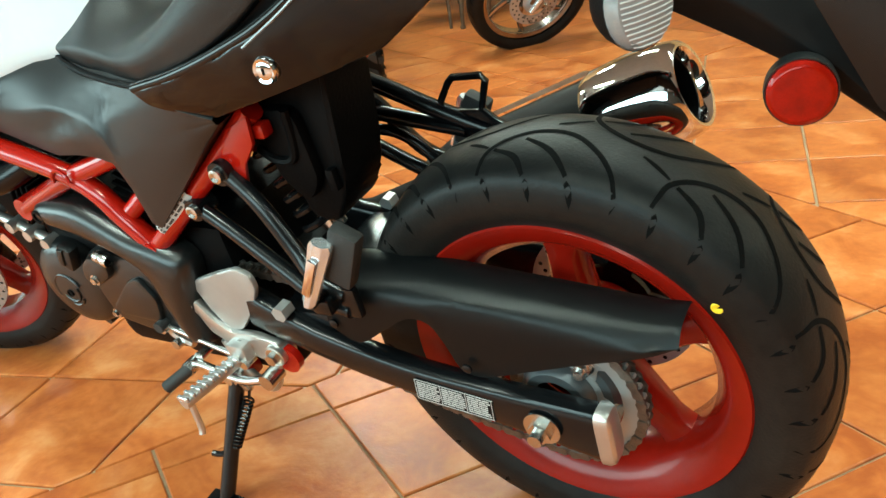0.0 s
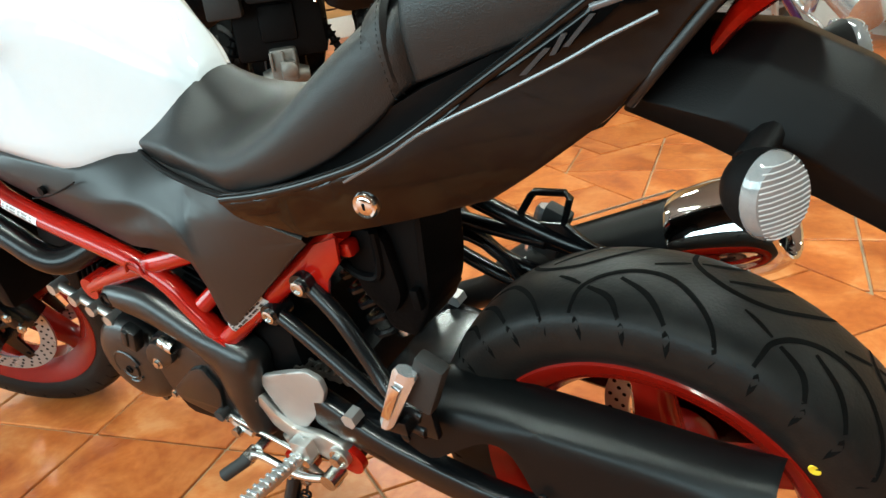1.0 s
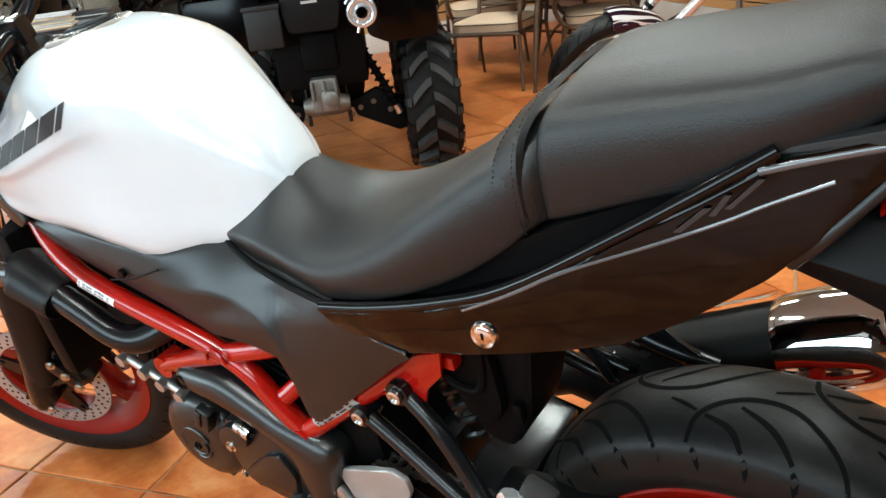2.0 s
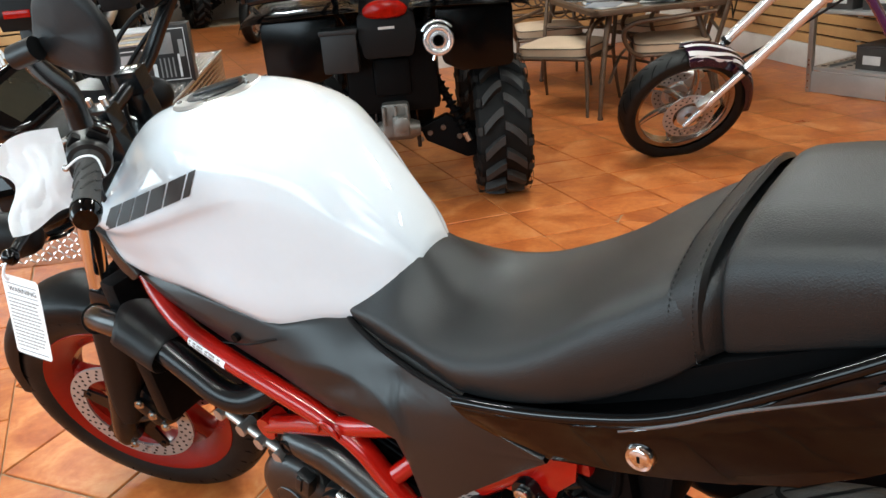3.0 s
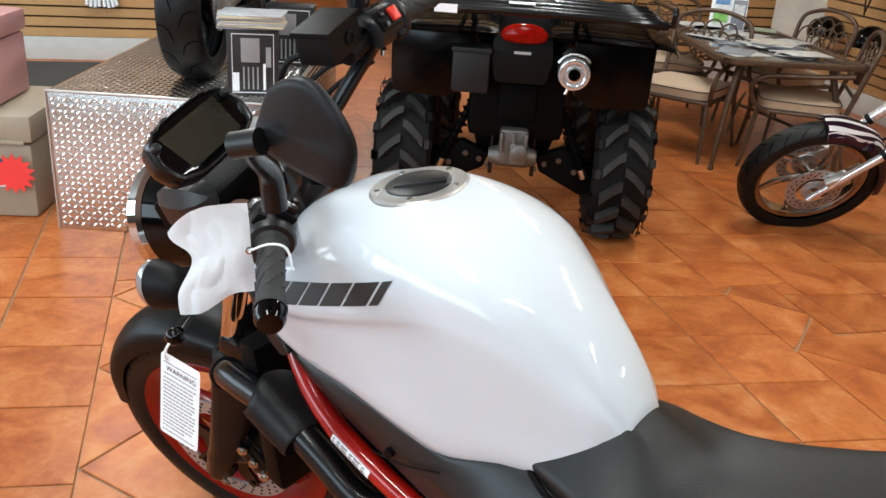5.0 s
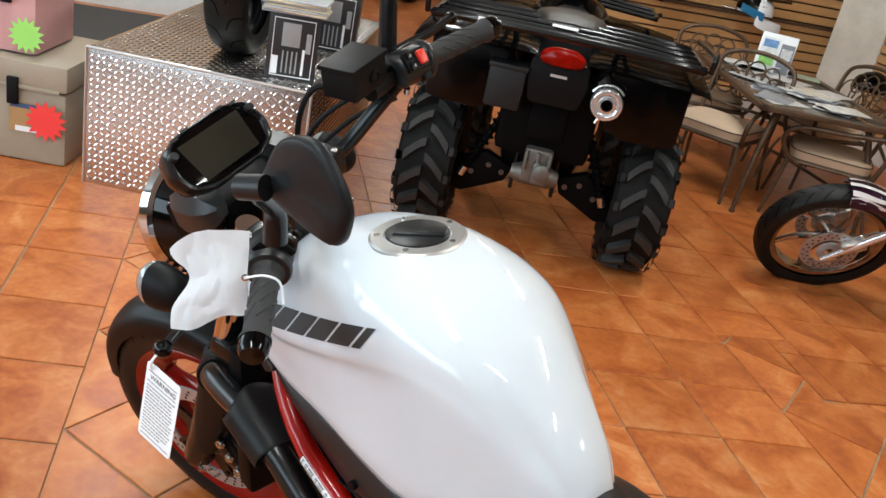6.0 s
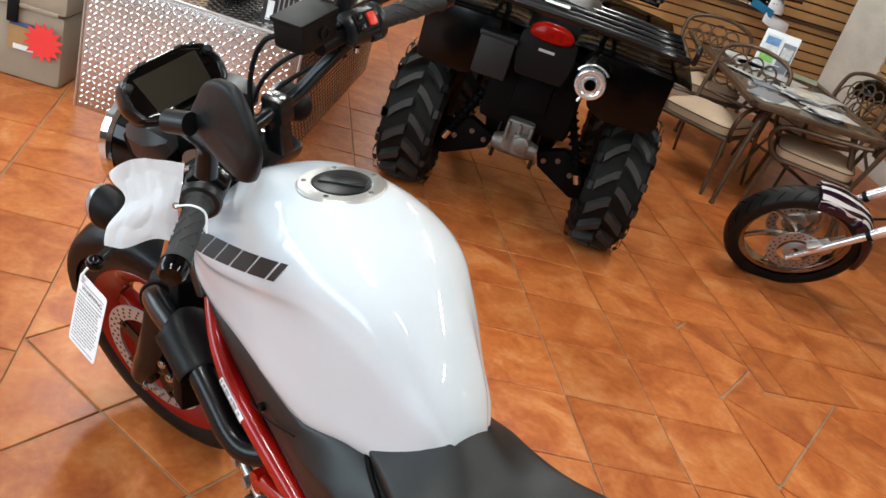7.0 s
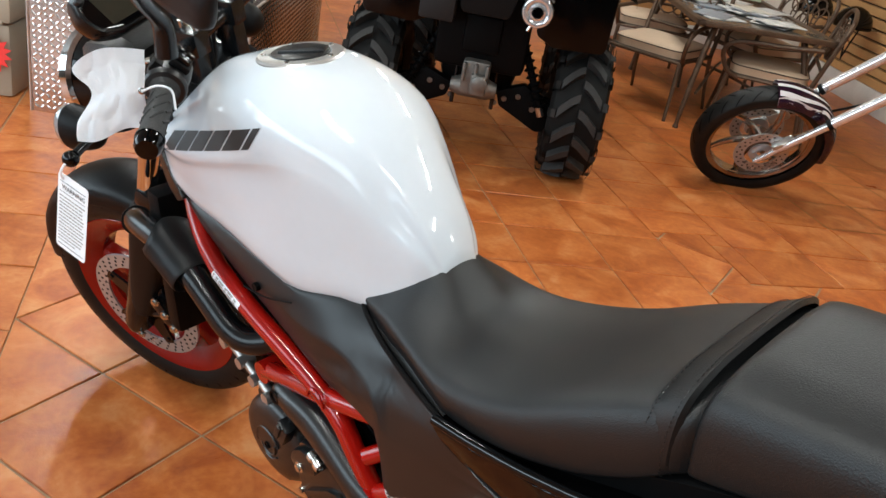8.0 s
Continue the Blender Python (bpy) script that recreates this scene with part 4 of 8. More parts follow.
bm = B()
surf(bm, seat_rows(((-0.697, 0.062, 0.800, 0.780, 0.004), (-0.690, 0.079, 0.804, 0.775, 0.010), (-0.668, 0.091, 0.811, 0.770, 0.028), (-0.640, 0.097, 0.815, 0.767, 0.042), (-0.60, 0.106, 0.818, 0.763, 0.055),
                    (-0.56, 0.113, 0.811, 0.760, 0.036), (-0.51, 0.125, 0.807, 0.756, 0.005), (-0.45, 0.139, 0.820, 0.758, -0.004), (-0.36, 0.147, 0.862, 0.782, -0.009), (-0.27, 0.145, 0.925, 0.818, -0.010), (-0.20, 0.137, 0.968, 0.860, -0.008),
                    (-0.163, 0.129, 0.984, 0.890, -0.005), (-0.148, 0.118, 0.984, 0.896, -0.003))), 4, 3, cap=True)
seat = part("rider_seat", bm, VINYL, bike, "black vinyl rider seat", sharp=60)
bm = B()
surf(bm, seat_rows(((-0.152, 0.116, 0.994, 0.898), (-0.138, 0.123, 1.012, 0.900), (-0.05, 0.119, 1.028, 0.928), (0.04, 0.112, 1.040, 0.955), (0.11, 0.094, 1.054, 0.99), (0.155, 0.074, 1.052, 1.015),
                    (0.175, 0.052, 1.040, 1.02))), 4, 3, cap=True)
pill = part("passenger_seat", bm, VINYL, bike, "black vinyl passenger seat", sharp=60)
bm = B()
rows = []
for dx in (-0.030, -0.026, 0.006, 0.010):
    r = seat_rows(((-0.172, 0.129, 0.989, 0.880),))[0]
    k = 0.004 if -0.028 < dx < 0.008 else -0.003
    rows.append([(p[0] + dx, p[1] * (1 + k * 6), p[2] + k + dx * 0.75 + (0.004 if abs(p[1]) < 0.1 else 0)) for p in r[1:-1]])
V = [spline(r, 4) for r in rows]
grid(bm, V)
part("seat_strap", bm, VINYL, seat, "stitched black seat strap")
bm = B()
for dx in (-0.022, 0.002):
    r = seat_rows(((-0.172, 0.1335, 0.993, 0.880),))[0]
    P = spline([(p[0] + dx, p[1] * 1.005, p[2] + 0.001 + dx * 0.75 + (0.004 if abs(p[1]) < 0.1 else 0)) for p in r[1:-1]], 14)
    for i in range(0, len(P) - 1, 2):
        rod(bm, P[i], P[i + 1], 0.0006, 5)
tagged(part("stitch", bm, BLACK_PLASTIC, seat), kind="stuff")


def tail_y(sd):
    return lambda x, z: sd * (-0.055 * max(0, (x + 0.25) / 0.40) ** 1.6 + 0.012 * math.sin(max(0, min(1, (z - 0.72) / 0.25)) * math.pi))


TAIL = [(-0.462, 0.755), (-0.38, 0.770), (-0.285, 0.796), (-0.185, 0.833), (-0.06, 0.905), (0.055, 0.975), (0.150, 0.996), (0.160, 0.985), (0.128, 0.958), (0.085, 0.908), (0.05, 0.872),
        (-0.02, 0.825), (-0.075, 0.790), (-0.14, 0.772), (-0.25, 0.742), (-0.335, 0.717), (-0.40, 0.722), (-0.445, 0.735)]
for sd in (-1, 1):
    bm = plate(B(), rounded(TAIL, 0.008, 2), sd * 0.140, sd * 0.152, 0.004, tail_y(sd), cuts=3)
    tp = part("tail_panel", bm, BLACK_GLOSS, bike, "gloss black tail side panel", sharp=50)
    bm = B()
    tube(bm, [(x, sd * (0.1445 + tail_y(1)(x, z)), z) for x, z in ((-0.46, 0.757), (-0.38, 0.773), (-0.285, 0.800), (-0.185, 0.838), (-0.06, 0.910), (0.055, 0.980))], 0.0075, 10)
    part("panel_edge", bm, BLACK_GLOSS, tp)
    bm = B()
    grid(bm, [[(x, sd * (0.152 + tail_y(1)(x, z)), z + 0.001), (x, sd * 0.118, z - 0.004), (x, sd * 0.09, z - 0.006)] for x, z in ((-0.46, 0.757), (-0.38, 0.771), (-0.285, 0.798), (-0.185, 0.836), (-0.06, 0.908), (0.055, 0.978))])
    part("tail_ledge", bm, BLACK_GLOSS, tp)
    for x0, z0, x1, z1, w_ in ((-0.020, 0.917, 0.004, 0.938, 0.006), (0.008, 0.932, 0.020, 0.949, 0.005), (0.020, 0.938, 0.044, 0.962, 0.005)):
        mk = plate(B(), [(x0, z0), (x0 + w_, z0), (x1 + w_, z1), (x1, z1)], sd * 0.156, sd * 0.1575, 0, tail_y(sd))
        part("tail_mark", mk, MARK_GREY, tp, "dull silver slanted bar of the tail mark")
    bm = plate(B(), rounded([(0.03, 0.975), (0.15, 1.003), (0.168, 0.990), (0.152, 0.984), (0.04, 0.966)], 0.004, 2), sd * 0.095, sd * 0.110, 0.003, lambda x, z: -sd * 0.10 * max(0, x - 0.06))
    part("grab_trim", bm, BLACK_PLASTIC, tp)
    # pale tube that puts the black crease's bright reflection into colour
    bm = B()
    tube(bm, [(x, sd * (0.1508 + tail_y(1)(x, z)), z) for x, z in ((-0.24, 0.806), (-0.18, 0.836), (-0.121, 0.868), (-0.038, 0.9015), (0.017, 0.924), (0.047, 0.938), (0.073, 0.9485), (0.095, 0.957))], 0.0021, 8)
    part("panel_ridge_highlight", bm, TRIM_AND_HIGHLIGHT, tp, "thin raised ridge with its highlight painted in silver grey")
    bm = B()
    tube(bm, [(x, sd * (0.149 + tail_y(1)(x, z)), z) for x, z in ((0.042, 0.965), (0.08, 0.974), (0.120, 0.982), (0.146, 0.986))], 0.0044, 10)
    part("grab_edge", bm, TRIM_AND_HIGHLIGHT, tp, "silver grey grab rail edge")
    bm = B()
    tube(bm, [(x, sd * (0.147 - (0.012 if z < 0.88 else 0) + tail_y(1)(x, z)), z) for x, z in ((0.146, 0.985), (0.152, 0.978), (0.128, 0.952), (0.090, 0.910), (0.062, 0.879))], 0.0060, 10)
    part("grab_rim", bm, BLACK_PLASTIC, tp)
bm = B()
lathe(bm, [(-0.008, 0.0155), (0.0, 0.0155), (0.003, 0.0135), (0.002, 0.0105), (0.003, 0.009), (0.003, 0)], (-0.220, -0.1625, 0.780), (0.05, -1, 0.08), 32)
part("seat_lock", bm, CHROME, bike, "chrome seat lock cylinder")
bm = box(B(), (-0.220, -0.1655, 0.780), (0.003, 0.002, 0.008), bev=0.0006)
part("lock_slot", bm, BLACK_DEEP, bike)
# middle of the tail under the seats
bm = B()
rows = []
for x, w, zt, zb in ((-0.46, 0.12, 0.77, 0.72), (-0.30, 0.135, 0.82, 0.73), (-0.14, 0.125, 0.895, 0.78), (0.02, 0.10, 0.955, 0.84), (0.10, 0.06, 0.99, 0.915), (0.16, 0.045, 1.005, 0.97)):
    rows.append([(x, -w, zt), (x, w, zt), (x, w * 0.8, zb), (x, -w * 0.8, zb)])
grid(bm, rows, True, True)
part("tail_core", bm, BLACK_MATTE, bike)
bm = B()
rows = []
for x, w, zt, zb in ((0.118, 0.064, 0.920, 0.896), (0.145, 0.072, 0.956, 0.922), (0.187, 0.070, 0.984, 0.950), (0.235, 0.054, 1.0, 0.974), (0.258, 0.030, 1.002, 0.988)):
    rows.append([(x, w * math.copysign(abs(math.cos(a)) ** 0.6, math.cos(a)), (zt + zb) / 2 + (zt - zb) / 2 * math.copysign(abs(math.sin(a)) ** 0.6, math.sin(a))) for a in (2 * math.pi * k / 16 for k in range(16))])
surf(bm, rows, 3, 1, cap=True, close=True)
part("tail_light", bm, RED_PLASTIC, bike, "red tail light lens")
# cover over the light that ends the tail
bm = B()
rows = []
for x, w, ze, zt in ((0.07, 0.098, 0.968, 0.990), (0.10, 0.094, 0.972, 1.000), (0.135, 0.088, 0.977, 1.010), (0.187, 0.078, 0.988, 1.020), (0.235, 0.060, 1.001, 1.024), (0.266, 0.034, 1.008, 1.020)):
    rows.append([(x, w * math.cos(a), ze + (zt - ze) * math.sin(a) ** 0.6) for a in (math.pi * k / 10 for k in range(11))])
surf(bm, rows, 3, 1)
bmesh.ops.solidify(bm, geom=bm.faces[:], thickness=0.004)
part("tail_cover", bm, GREY_PLASTIC, bike, "dark grey moulded tail cover")

# rear fender, plate bracket, reflectors, rear turn signals
bm = B()
rows = []
for x, z, w, th in ((0.05, 0.872, 0.085, 0.05), (0.13, 0.852, 0.085, 0.07), (0.20, 0.815, 0.078, 0.072), (0.26, 0.768, 0.066, 0.058), (0.315, 0.718, 0.055, 0.040), (0.37, 0.655, 0.046, 0.022), (0.42, 0.585, 0.042, 0.014)):
    rows.append([(x + th * 0.4, -w * 0.6, z + th * 0.55), (x + th * 0.5, 0, z + th * 0.75), (x + th * 0.4, w * 0.6, z + th * 0.55), (x, w, z), (x - th * 0.4, w * 0.7, z - th * 0.5), (x - th * 0.45, 0, z - th * 0.4),
                 (x - th * 0.4, -w * 0.7, z - th * 0.5), (x, -w, z)])
grid(bm, rows, True, True)
bmesh.ops.bevel(bm, geom=bm.edges[:], offset=0.004, segments=2, affect="EDGES", profile=0.5)
fender = part("rear_fender", bm, BLACK_MATTE, bike, "satin black rear mudguard and plate holder", 30)
bm = B()
plate(bm, rounded([(0.300, 0.79), (0.345, 0.80), (0.40, 0.70), (0.385, 0.66), (0.35, 0.69)], 0.006), -0.075, -0.068, 0.001)
part("plate_bracket", bm, BLACK_METAL, fender)
for sd in (-1, 1):
    bm = lathe(B(), [(-0.012, 0.027), (0.0, 0.0285), (0.006, 0.028), (0.008, 0.0255)] + [(0.0088 + 0.0003 * (k % 2), 0.0245 - 0.0021 * k) for k in range(11)] + [(0.009, 0)], (0.292, sd * 0.080, 0.708), (0.25, sd, 0.1), 36)
    rf = part("reflector", bm, RED_PLASTIC, fender, "round red side reflector")
    bm = lathe(B(), [(-0.016, 0.024), (-0.016, 0.0295), (-0.004, 0.0305), (0.003, 0.030), (0.003, 0.0287)], (0.292, sd * 0.080, 0.708), (0.25, sd, 0.1), 36)
    part("reflector_cup", bm, BLACK_PLASTIC, rf)
    bm = B()
    rows = []
    c0 = Vector((0.182, sd * 0.136, 0.815))
    for t, r1, r2 in ((-0.043, 0.012, 0.015), (-0.037, 0.022, 0.027), (-0.021, 0.028, 0.036), (0.0, 0.030, 0.040)):
        rows.append([c0 + Vector((t, r1 * math.cos(a), r2 * math.sin(a) + t * 0.12)) for a in (2 * math.pi * k / 24 for k in range(24))])
    surf(bm, rows, 2, 1, cap=True, close=True)
    out_ = Matrix.Translation(c0) @ Matrix.Rotation(sd * radians(38), 4, "Z") @ Matrix.Translation(-c0)
    move(bm, out_)
    rod(bm, c0 + Vector((-0.026, -sd * 0.03, 0.010)), (0.17, sd * 0.05, 0.840), 0.014, 12)
    ts = part("turn_signal", bm, BLACK_MATTE, bike, "rear turn signal with a clear ribbed lens")
    bm = B()
    rows = []
    for t, f in ((0.0, 1.0), (0.008, 0.98), (0.015, 0.85), (0.018, 0.5), (0.019, 0.05)):
        rows.append([c0 + Vector((t, 0.0295 * f * math.cos(a), 0.0395 * f * math.sin(a) + t * 0.12)) for a in (2 * math.pi * k / 28 for k in range(28))])
    grid(bm, rows, True, True)
    ln_ = part("lens", move(bm, out_), CLEAR, ts)
    bm = B()
    for k in range(-7, 8):
        zz = k * 0.0046
        ww = 0.026 * math.sqrt(max(0.02, 1 - (zz / 0.0395) ** 2)) * 0.9
        pts = []
        for q in (-1, -0.6, -0.2, 0.2, 0.6, 1):
            f = math.hypot(q * ww / 0.0295, zz / 0.0395)
            pts.append(c0 + Vector((0.0006 + float(np.interp(f, (0.05, 0.5, 0.85, 0.98), (0.019, 0.018, 0.015, 0.008))), q * ww, zz + 0.002)))
        tube(bm, pts, 0.0007, 6, smooth=False)
    pieces("lens_rib", move(bm, out_), LENS_RIB, ln_)

# muffler on the right with its hanger and heat shield
A_, B_ = Vector((-0.358, 0.195, 0.395)), Vector((-0.020, 0.225, 0.520))
dm = (B_ - A_).normalized()
bm = lathe(B(), [(-0.25, 0.024), (0.0, 0.026), (0.05, 0.050), (0.10, 0.062), (0.33, 0.064), (0.36, 0.064)], A_, dm, 32)
tube(bm, [A_, A_ - dm * 0.1, (-0.55, 0.13, 0.36), (-0.62, 0.08, 0.26), (-0.75, 0, 0.22)], 0.024, 14)
muff = part("muffler", bm, BLACK_MATTE, bike, "black muffler with a chrome end piece")
bm = B()
lathe(bm, [(-0.012, 0.066), (0.0, 0.070), (0.05, 0.071), (0.095, 0.068), (0.118, 0.062), (0.1235, 0.057), (0.1225, 0.0525), (0.116, 0.049), (0.08, 0.046)], B_, dm, 36)
part("muffler_end", bm, CHROME, muff, "polished chrome muffler end")
bm = lathe(B(), [(0.07, 0.0485), (0.106, 0.0485), (0.106, 0.044), (0.07, 0.044)], B_, dm, 28, closed=True)
lathe(bm, [(0.072, 0.046), (0.072, 0)], B_, dm, 28)
part("muffler_outlet", bm, BLACK_DEEP, muff)
bm = B()
rows = []
for s in np.linspace(0.10, 0.345, 6).tolist():
    rows.append([A_ + dm * s + (0.068 * math.cos(a)) * Vector((0, -1, 0)) + 0.074 * math.sin(a) * Vector((-dm.z, 0, dm.x)) for a in np.linspace(1.75, 2.25, 6).tolist()])
grid(bm, rows)
bmesh.ops.solidify(bm, geom=bm.faces[:], thickness=0.003)
part("heat_shield", bm, ALU, muff)
bm = B()
tube(bm, [(-0.40, 0.11, 0.660), (-0.33, 0.125, 0.628), (-0.24, 0.135, 0.580), (-0.17, 0.14, 0.548), (-0.10, 0.145, 0.525)], 0.013, 12)
tube(bm, [(-0.42, 0.11, 0.600), (-0.36, 0.125, 0.583), (-0.28, 0.135, 0.562), (-0.20, 0.14, 0.545)], 0.012, 12)
tube(bm, [(-0.37, 0.12, 0.555), (-0.32, 0.13, 0.545), (-0.28, 0.135, 0.515), (-0.25, 0.135, 0.47)], 0.009, 10)
# open loop on top
LOOP = [(-0.242, 0.575), (-0.212, 0.617), (-0.203, 0.625), (-0.158, 0.627), (-0.152, 0.620), (-0.168, 0.578), (-0.14, 0.550)]
tube(bm, [(x, 0.14, z) for x, z in LOOP], 0.0055, 8, smooth=False)
plate(bm, rounded([(-0.25, 0.575), (-0.17, 0.578), (-0.12, 0.545), (-0.12, 0.52), (-0.20, 0.535)], 0.004), 0.136, 0.143, 0.001)
part("muffler_hanger", bm, BLACK_METAL, bike)


# side covers under the tank: stations of x, top edge y and z, lower edge z
COVER = ((-1.150, 0.108, 0.838, 0.800), (-1.10, 0.120, 0.806, 0.772), (-1.04, 0.130, 0.793, 0.749), (-0.98, 0.136, 0.783, 0.734), (-0.92, 0.137, 0.778, 0.714), (-0.86, 0.136, 0.772, 0.696),
         (-0.80, 0.132, 0.766, 0.678), (-0.775, 0.130, 0.766, 0.669), (-0.74, 0.114, 0.776, 0.657), (-0.71, 0.098, 0.784, 0.651), (-0.690, 0.084, 0.787, 0.652), (-0.67, 0.086, 0.782, 0.654), (-0.65, 0.094, 0.776, 0.655),
         (-0.615, 0.110, 0.764, 0.653), (-0.585, 0.118, 0.760, 0.645), (-0.572, 0.121, 0.758, 0.605), (-0.565, 0.123, 0.757, 0.548), (-0.55, 0.126, 0.756, 0.540), (-0.50, 0.136, 0.753, 0.580),
         (-0.46, 0.142, 0.748, 0.613), (-0.42, 0.146, 0.734, 0.646), (-0.38, 0.147, 0.724, 0.680), (-0.345, 0.147, 0.716, 0.706))
for sd in (-1, 1):
    bm = B()
    rows = []
    for x, yt, zt, zb in COVER:
        r = []
        for k in range(25):
            f = k / 24
            z = zt + (zb - zt) * f
            y = yt + (0.1405 - yt) * min(1, f * 2.2) ** 0.7 - 0.10 * max(0, -1.0 - x)
            # a soft crease runs back from the tank's lower tip
            q = min(1, max(0, (0.705 + 0.30 * (x + 0.62) - z) / 0.026 + 0.5))
            y += (0.013 * q * q * (3 - 2 * q) - 0.006) * min(1, max(0, (x + 0.74) / 0.10)) + 0.004 * math.sin(math.pi * f)
            r.append((x, sd * y, z))
        rows.append([(x, sd * (yt - 0.022), zt + 0.010)] + r + [(x, sd * 0.122, zb + 0.002)])
    grid(bm, rows)
    sc = part("side_cover", bm, BLACK_PLASTIC, bike, "satin black side cover below the tank", sharp=65)
    bm = B()
    tube(bm, [(-0.775, sd * 0.1455, 0.752), (-0.84, sd * 0.150, 0.728), (-0.90, sd * 0.151, 0.716)], 0.0014, 6)
    rod(bm, (-0.868, sd * 0.14, 0.731), (-0.868, sd * 0.1515, 0.731), 0.007, 14)
    part("cover_seam", bm, BLACK_DEEP, sc)
for sd in (-1, 1):
    bm = plate(B(), rounded([(-1.190, 0.850), (-1.160, 0.846), (-1.125, 0.822), (-1.075, 0.792), (-1.098, 0.777), (-1.140, 0.783), (-1.168, 0.806)], 0.006), sd * 0.122, sd * 0.132, 0.003,
               lambda x, z: sd * (0.016 * min(1, max(0, (x + 1.19) / 0.09))))
    part("tank_filler_panel", bm, BLACK_PLASTIC, bike, "small satin black panel at the tank's front edge", 50)
for sd in (-1, 1):
    bm = B()
    tube(bm, [(-0.690, sd * 0.082, 0.781), (-0.665, sd * 0.094, 0.776), (-0.64, sd * 0.102, 0.770), (-0.60, sd * 0.113, 0.763), (-0.53, sd * 0.129, 0.757), (-0.455, sd * 0.142, 0.753)], 0.0045, 8)
    part("seat_seal", bm, BLACK_DEEP, bike)

# ---- motorcycle: front end, turned to the left ----
def spart(name, bm, material, parent, label="", sharp=38):
    return part(name, move(bm, STEER), material, parent, label, sharp)


def spieces(name, bm, material, parent, label="", sharp=38):
    return pieces(name, move(bm, STEER), material, parent, label, sharp)


FO = Vector((-0.025, 0, 0))
fork = None
for sd in (-1, 1):
    a = AXLE_F + Vector((0.0, sd * 0.098, 0))
    bm = B()
    lathe(bm, [(-0.06, 0.012), (-0.055, 0.022), (-0.03, 0.030), (0.03, 0.029), (0.06, 0.027), (0.30, 0.028), (0.33, 0.031), (0.36, 0.031), (0.365, 0.024)], a, AX, 24)
    box(bm, a + Vector((0.0, 0, -0.01)), (0.05, 0.034, 0.06), bev=0.01)
    lo = spart("fork_lower", bm, BLACK_METAL, bike, "black fork leg")
    bm = rod(B(), a + AX * 0.35, a + AX * 0.74, 0.0205, 20)
    spart("fork_tube", bm, CHROME, lo, "chrome fork tube")
    bm = lathe(B(), [(0.345, 0.020), (0.345, 0.030), (0.372, 0.031), (0.380, 0.023)], a, AX, 22)
    spart("dust_seal", bm, BLACK_MATTE, lo)
    bm = B()
    bolt(bm, a + Vector((0.005, sd * 0.018, -0.052)), (0, sd, 0), 0.006, 0.005)
    bolt(bm, a + Vector((0.0, sd * 0.018, 0.0)), (0, sd, 0), 0.011, 0.007)
    spieces("axle_bolt", bm, STEEL, lo)
    # caliper behind the leg
    bm = B()
    c = AXLE_F + Vector((0.115, sd * 0.085, 0.065))
    box(bm, (0, 0, 0), (0.06, 0.055, 0.11), pose(*c, 0, -25, 0), bev=0.012)
    box(bm, (0.0, sd * 0.02, 0), (0.035, 0.045, 0.075), pose(*c, 0, -25, 0), bev=0.010)
    tube(bm, [a + AX * 0.10 + Vector((0.02, 0, 0)), c + Vector((-0.02, 0, 0.045))], 0.014, 8, smooth=False)
    tube(bm, [a + AX * 0.02 + Vector((0.02, 0, 0)), c + Vector((-0.02, 0, -0.04))], 0.014, 8, smooth=False)
    cal = spart("brake_caliper", bm, BLACK_METAL, lo, "black brake caliper")
    bm = B()
    for dz in (-0.035, 0.0, 0.035):
        bolt(bm, c + Vector((0.01 - dz * 0.4, sd * 0.044, dz)), (0, sd, 0), 0.007, 0.006)
    spieces("caliper_bolt", bm, STEEL, cal)
    bm = lathe(B(), [(0, 0.017), (0.004, 0.017), (0.005, 0.014), (0.005, 0)], c + Vector((-0.03, sd * 0.03, 0.075)), (0.2, sd, 0.1), 20)
    spart("amber_reflector", bm, AMBER, lo, "amber side reflector")
bm = B()
for dz, th in ((0.41, 0.045), (0.66, 0.035)):
    c = AXLE_F + AX * dz + Vector((0.028, 0, 0))
    box(bm, (0, 0, 0), (0.075, 0.25, th), pose(*c, 0, 23.6, 0), bev=0.012)
spart("fork_clamp", bm, BLACK_METAL, bike, "black triple clamps")

# front fender
bm = B()
rows = []
for k in range(11):
    a = radians(172 - k * 13.5)
    rr = 0.322 + 0.008 * math.sin(k / 10 * math.pi)
    w = 0.066 * (0.72 + 0.28 * math.sin(min(1, (k + 1) / 5) * math.pi / 2))
    rows.append([(AXLE_F.x + (rr - dr) * math.cos(a), q * w, AXLE_F.z + (rr - dr) * math.sin(a)) for q, dr in ((-1.05, 0.055), (-1, 0.022), (-0.6, 0.004), (0, -0.004), (0.6, 0.004), (1, 0.022), (1.05, 0.055))])
surf(bm, rows, 2, 3)
bmesh.ops.solidify(bm, geom=bm.faces[:], thickness=0.003)
ff = spart("front_fender", bm, BLACK_PLASTIC, bike, "satin black front mudguard", 50)
bm = B()
for sd in (-1, 1):
    rows = []
    for t, w_, d_ in ((0.03, 0.026, 0.020), (0.10, 0.036, 0.024), (0.22, 0.044, 0.026), (0.33, 0.048, 0.028), (0.385, 0.044, 0.026), (0.40, 0.034, 0.020)):
        c = AXLE_F + AX * t + Vector((0.022, sd * 0.104, 0))
        rows.append([c + Vector((w_ * math.copysign(abs(math.cos(a)) ** 0.6, math.cos(a)), d_ * math.copysign(abs(math.sin(a)) ** 0.6, math.sin(a)), 0)) for a in (2 * math.pi * k / 18 for k in range(18))])
    surf(bm, rows, 3, 1, cap=True, close=True)
spieces("fork_guard", bm, BLACK_MATTE, ff, "black plastic fork guard", 55)

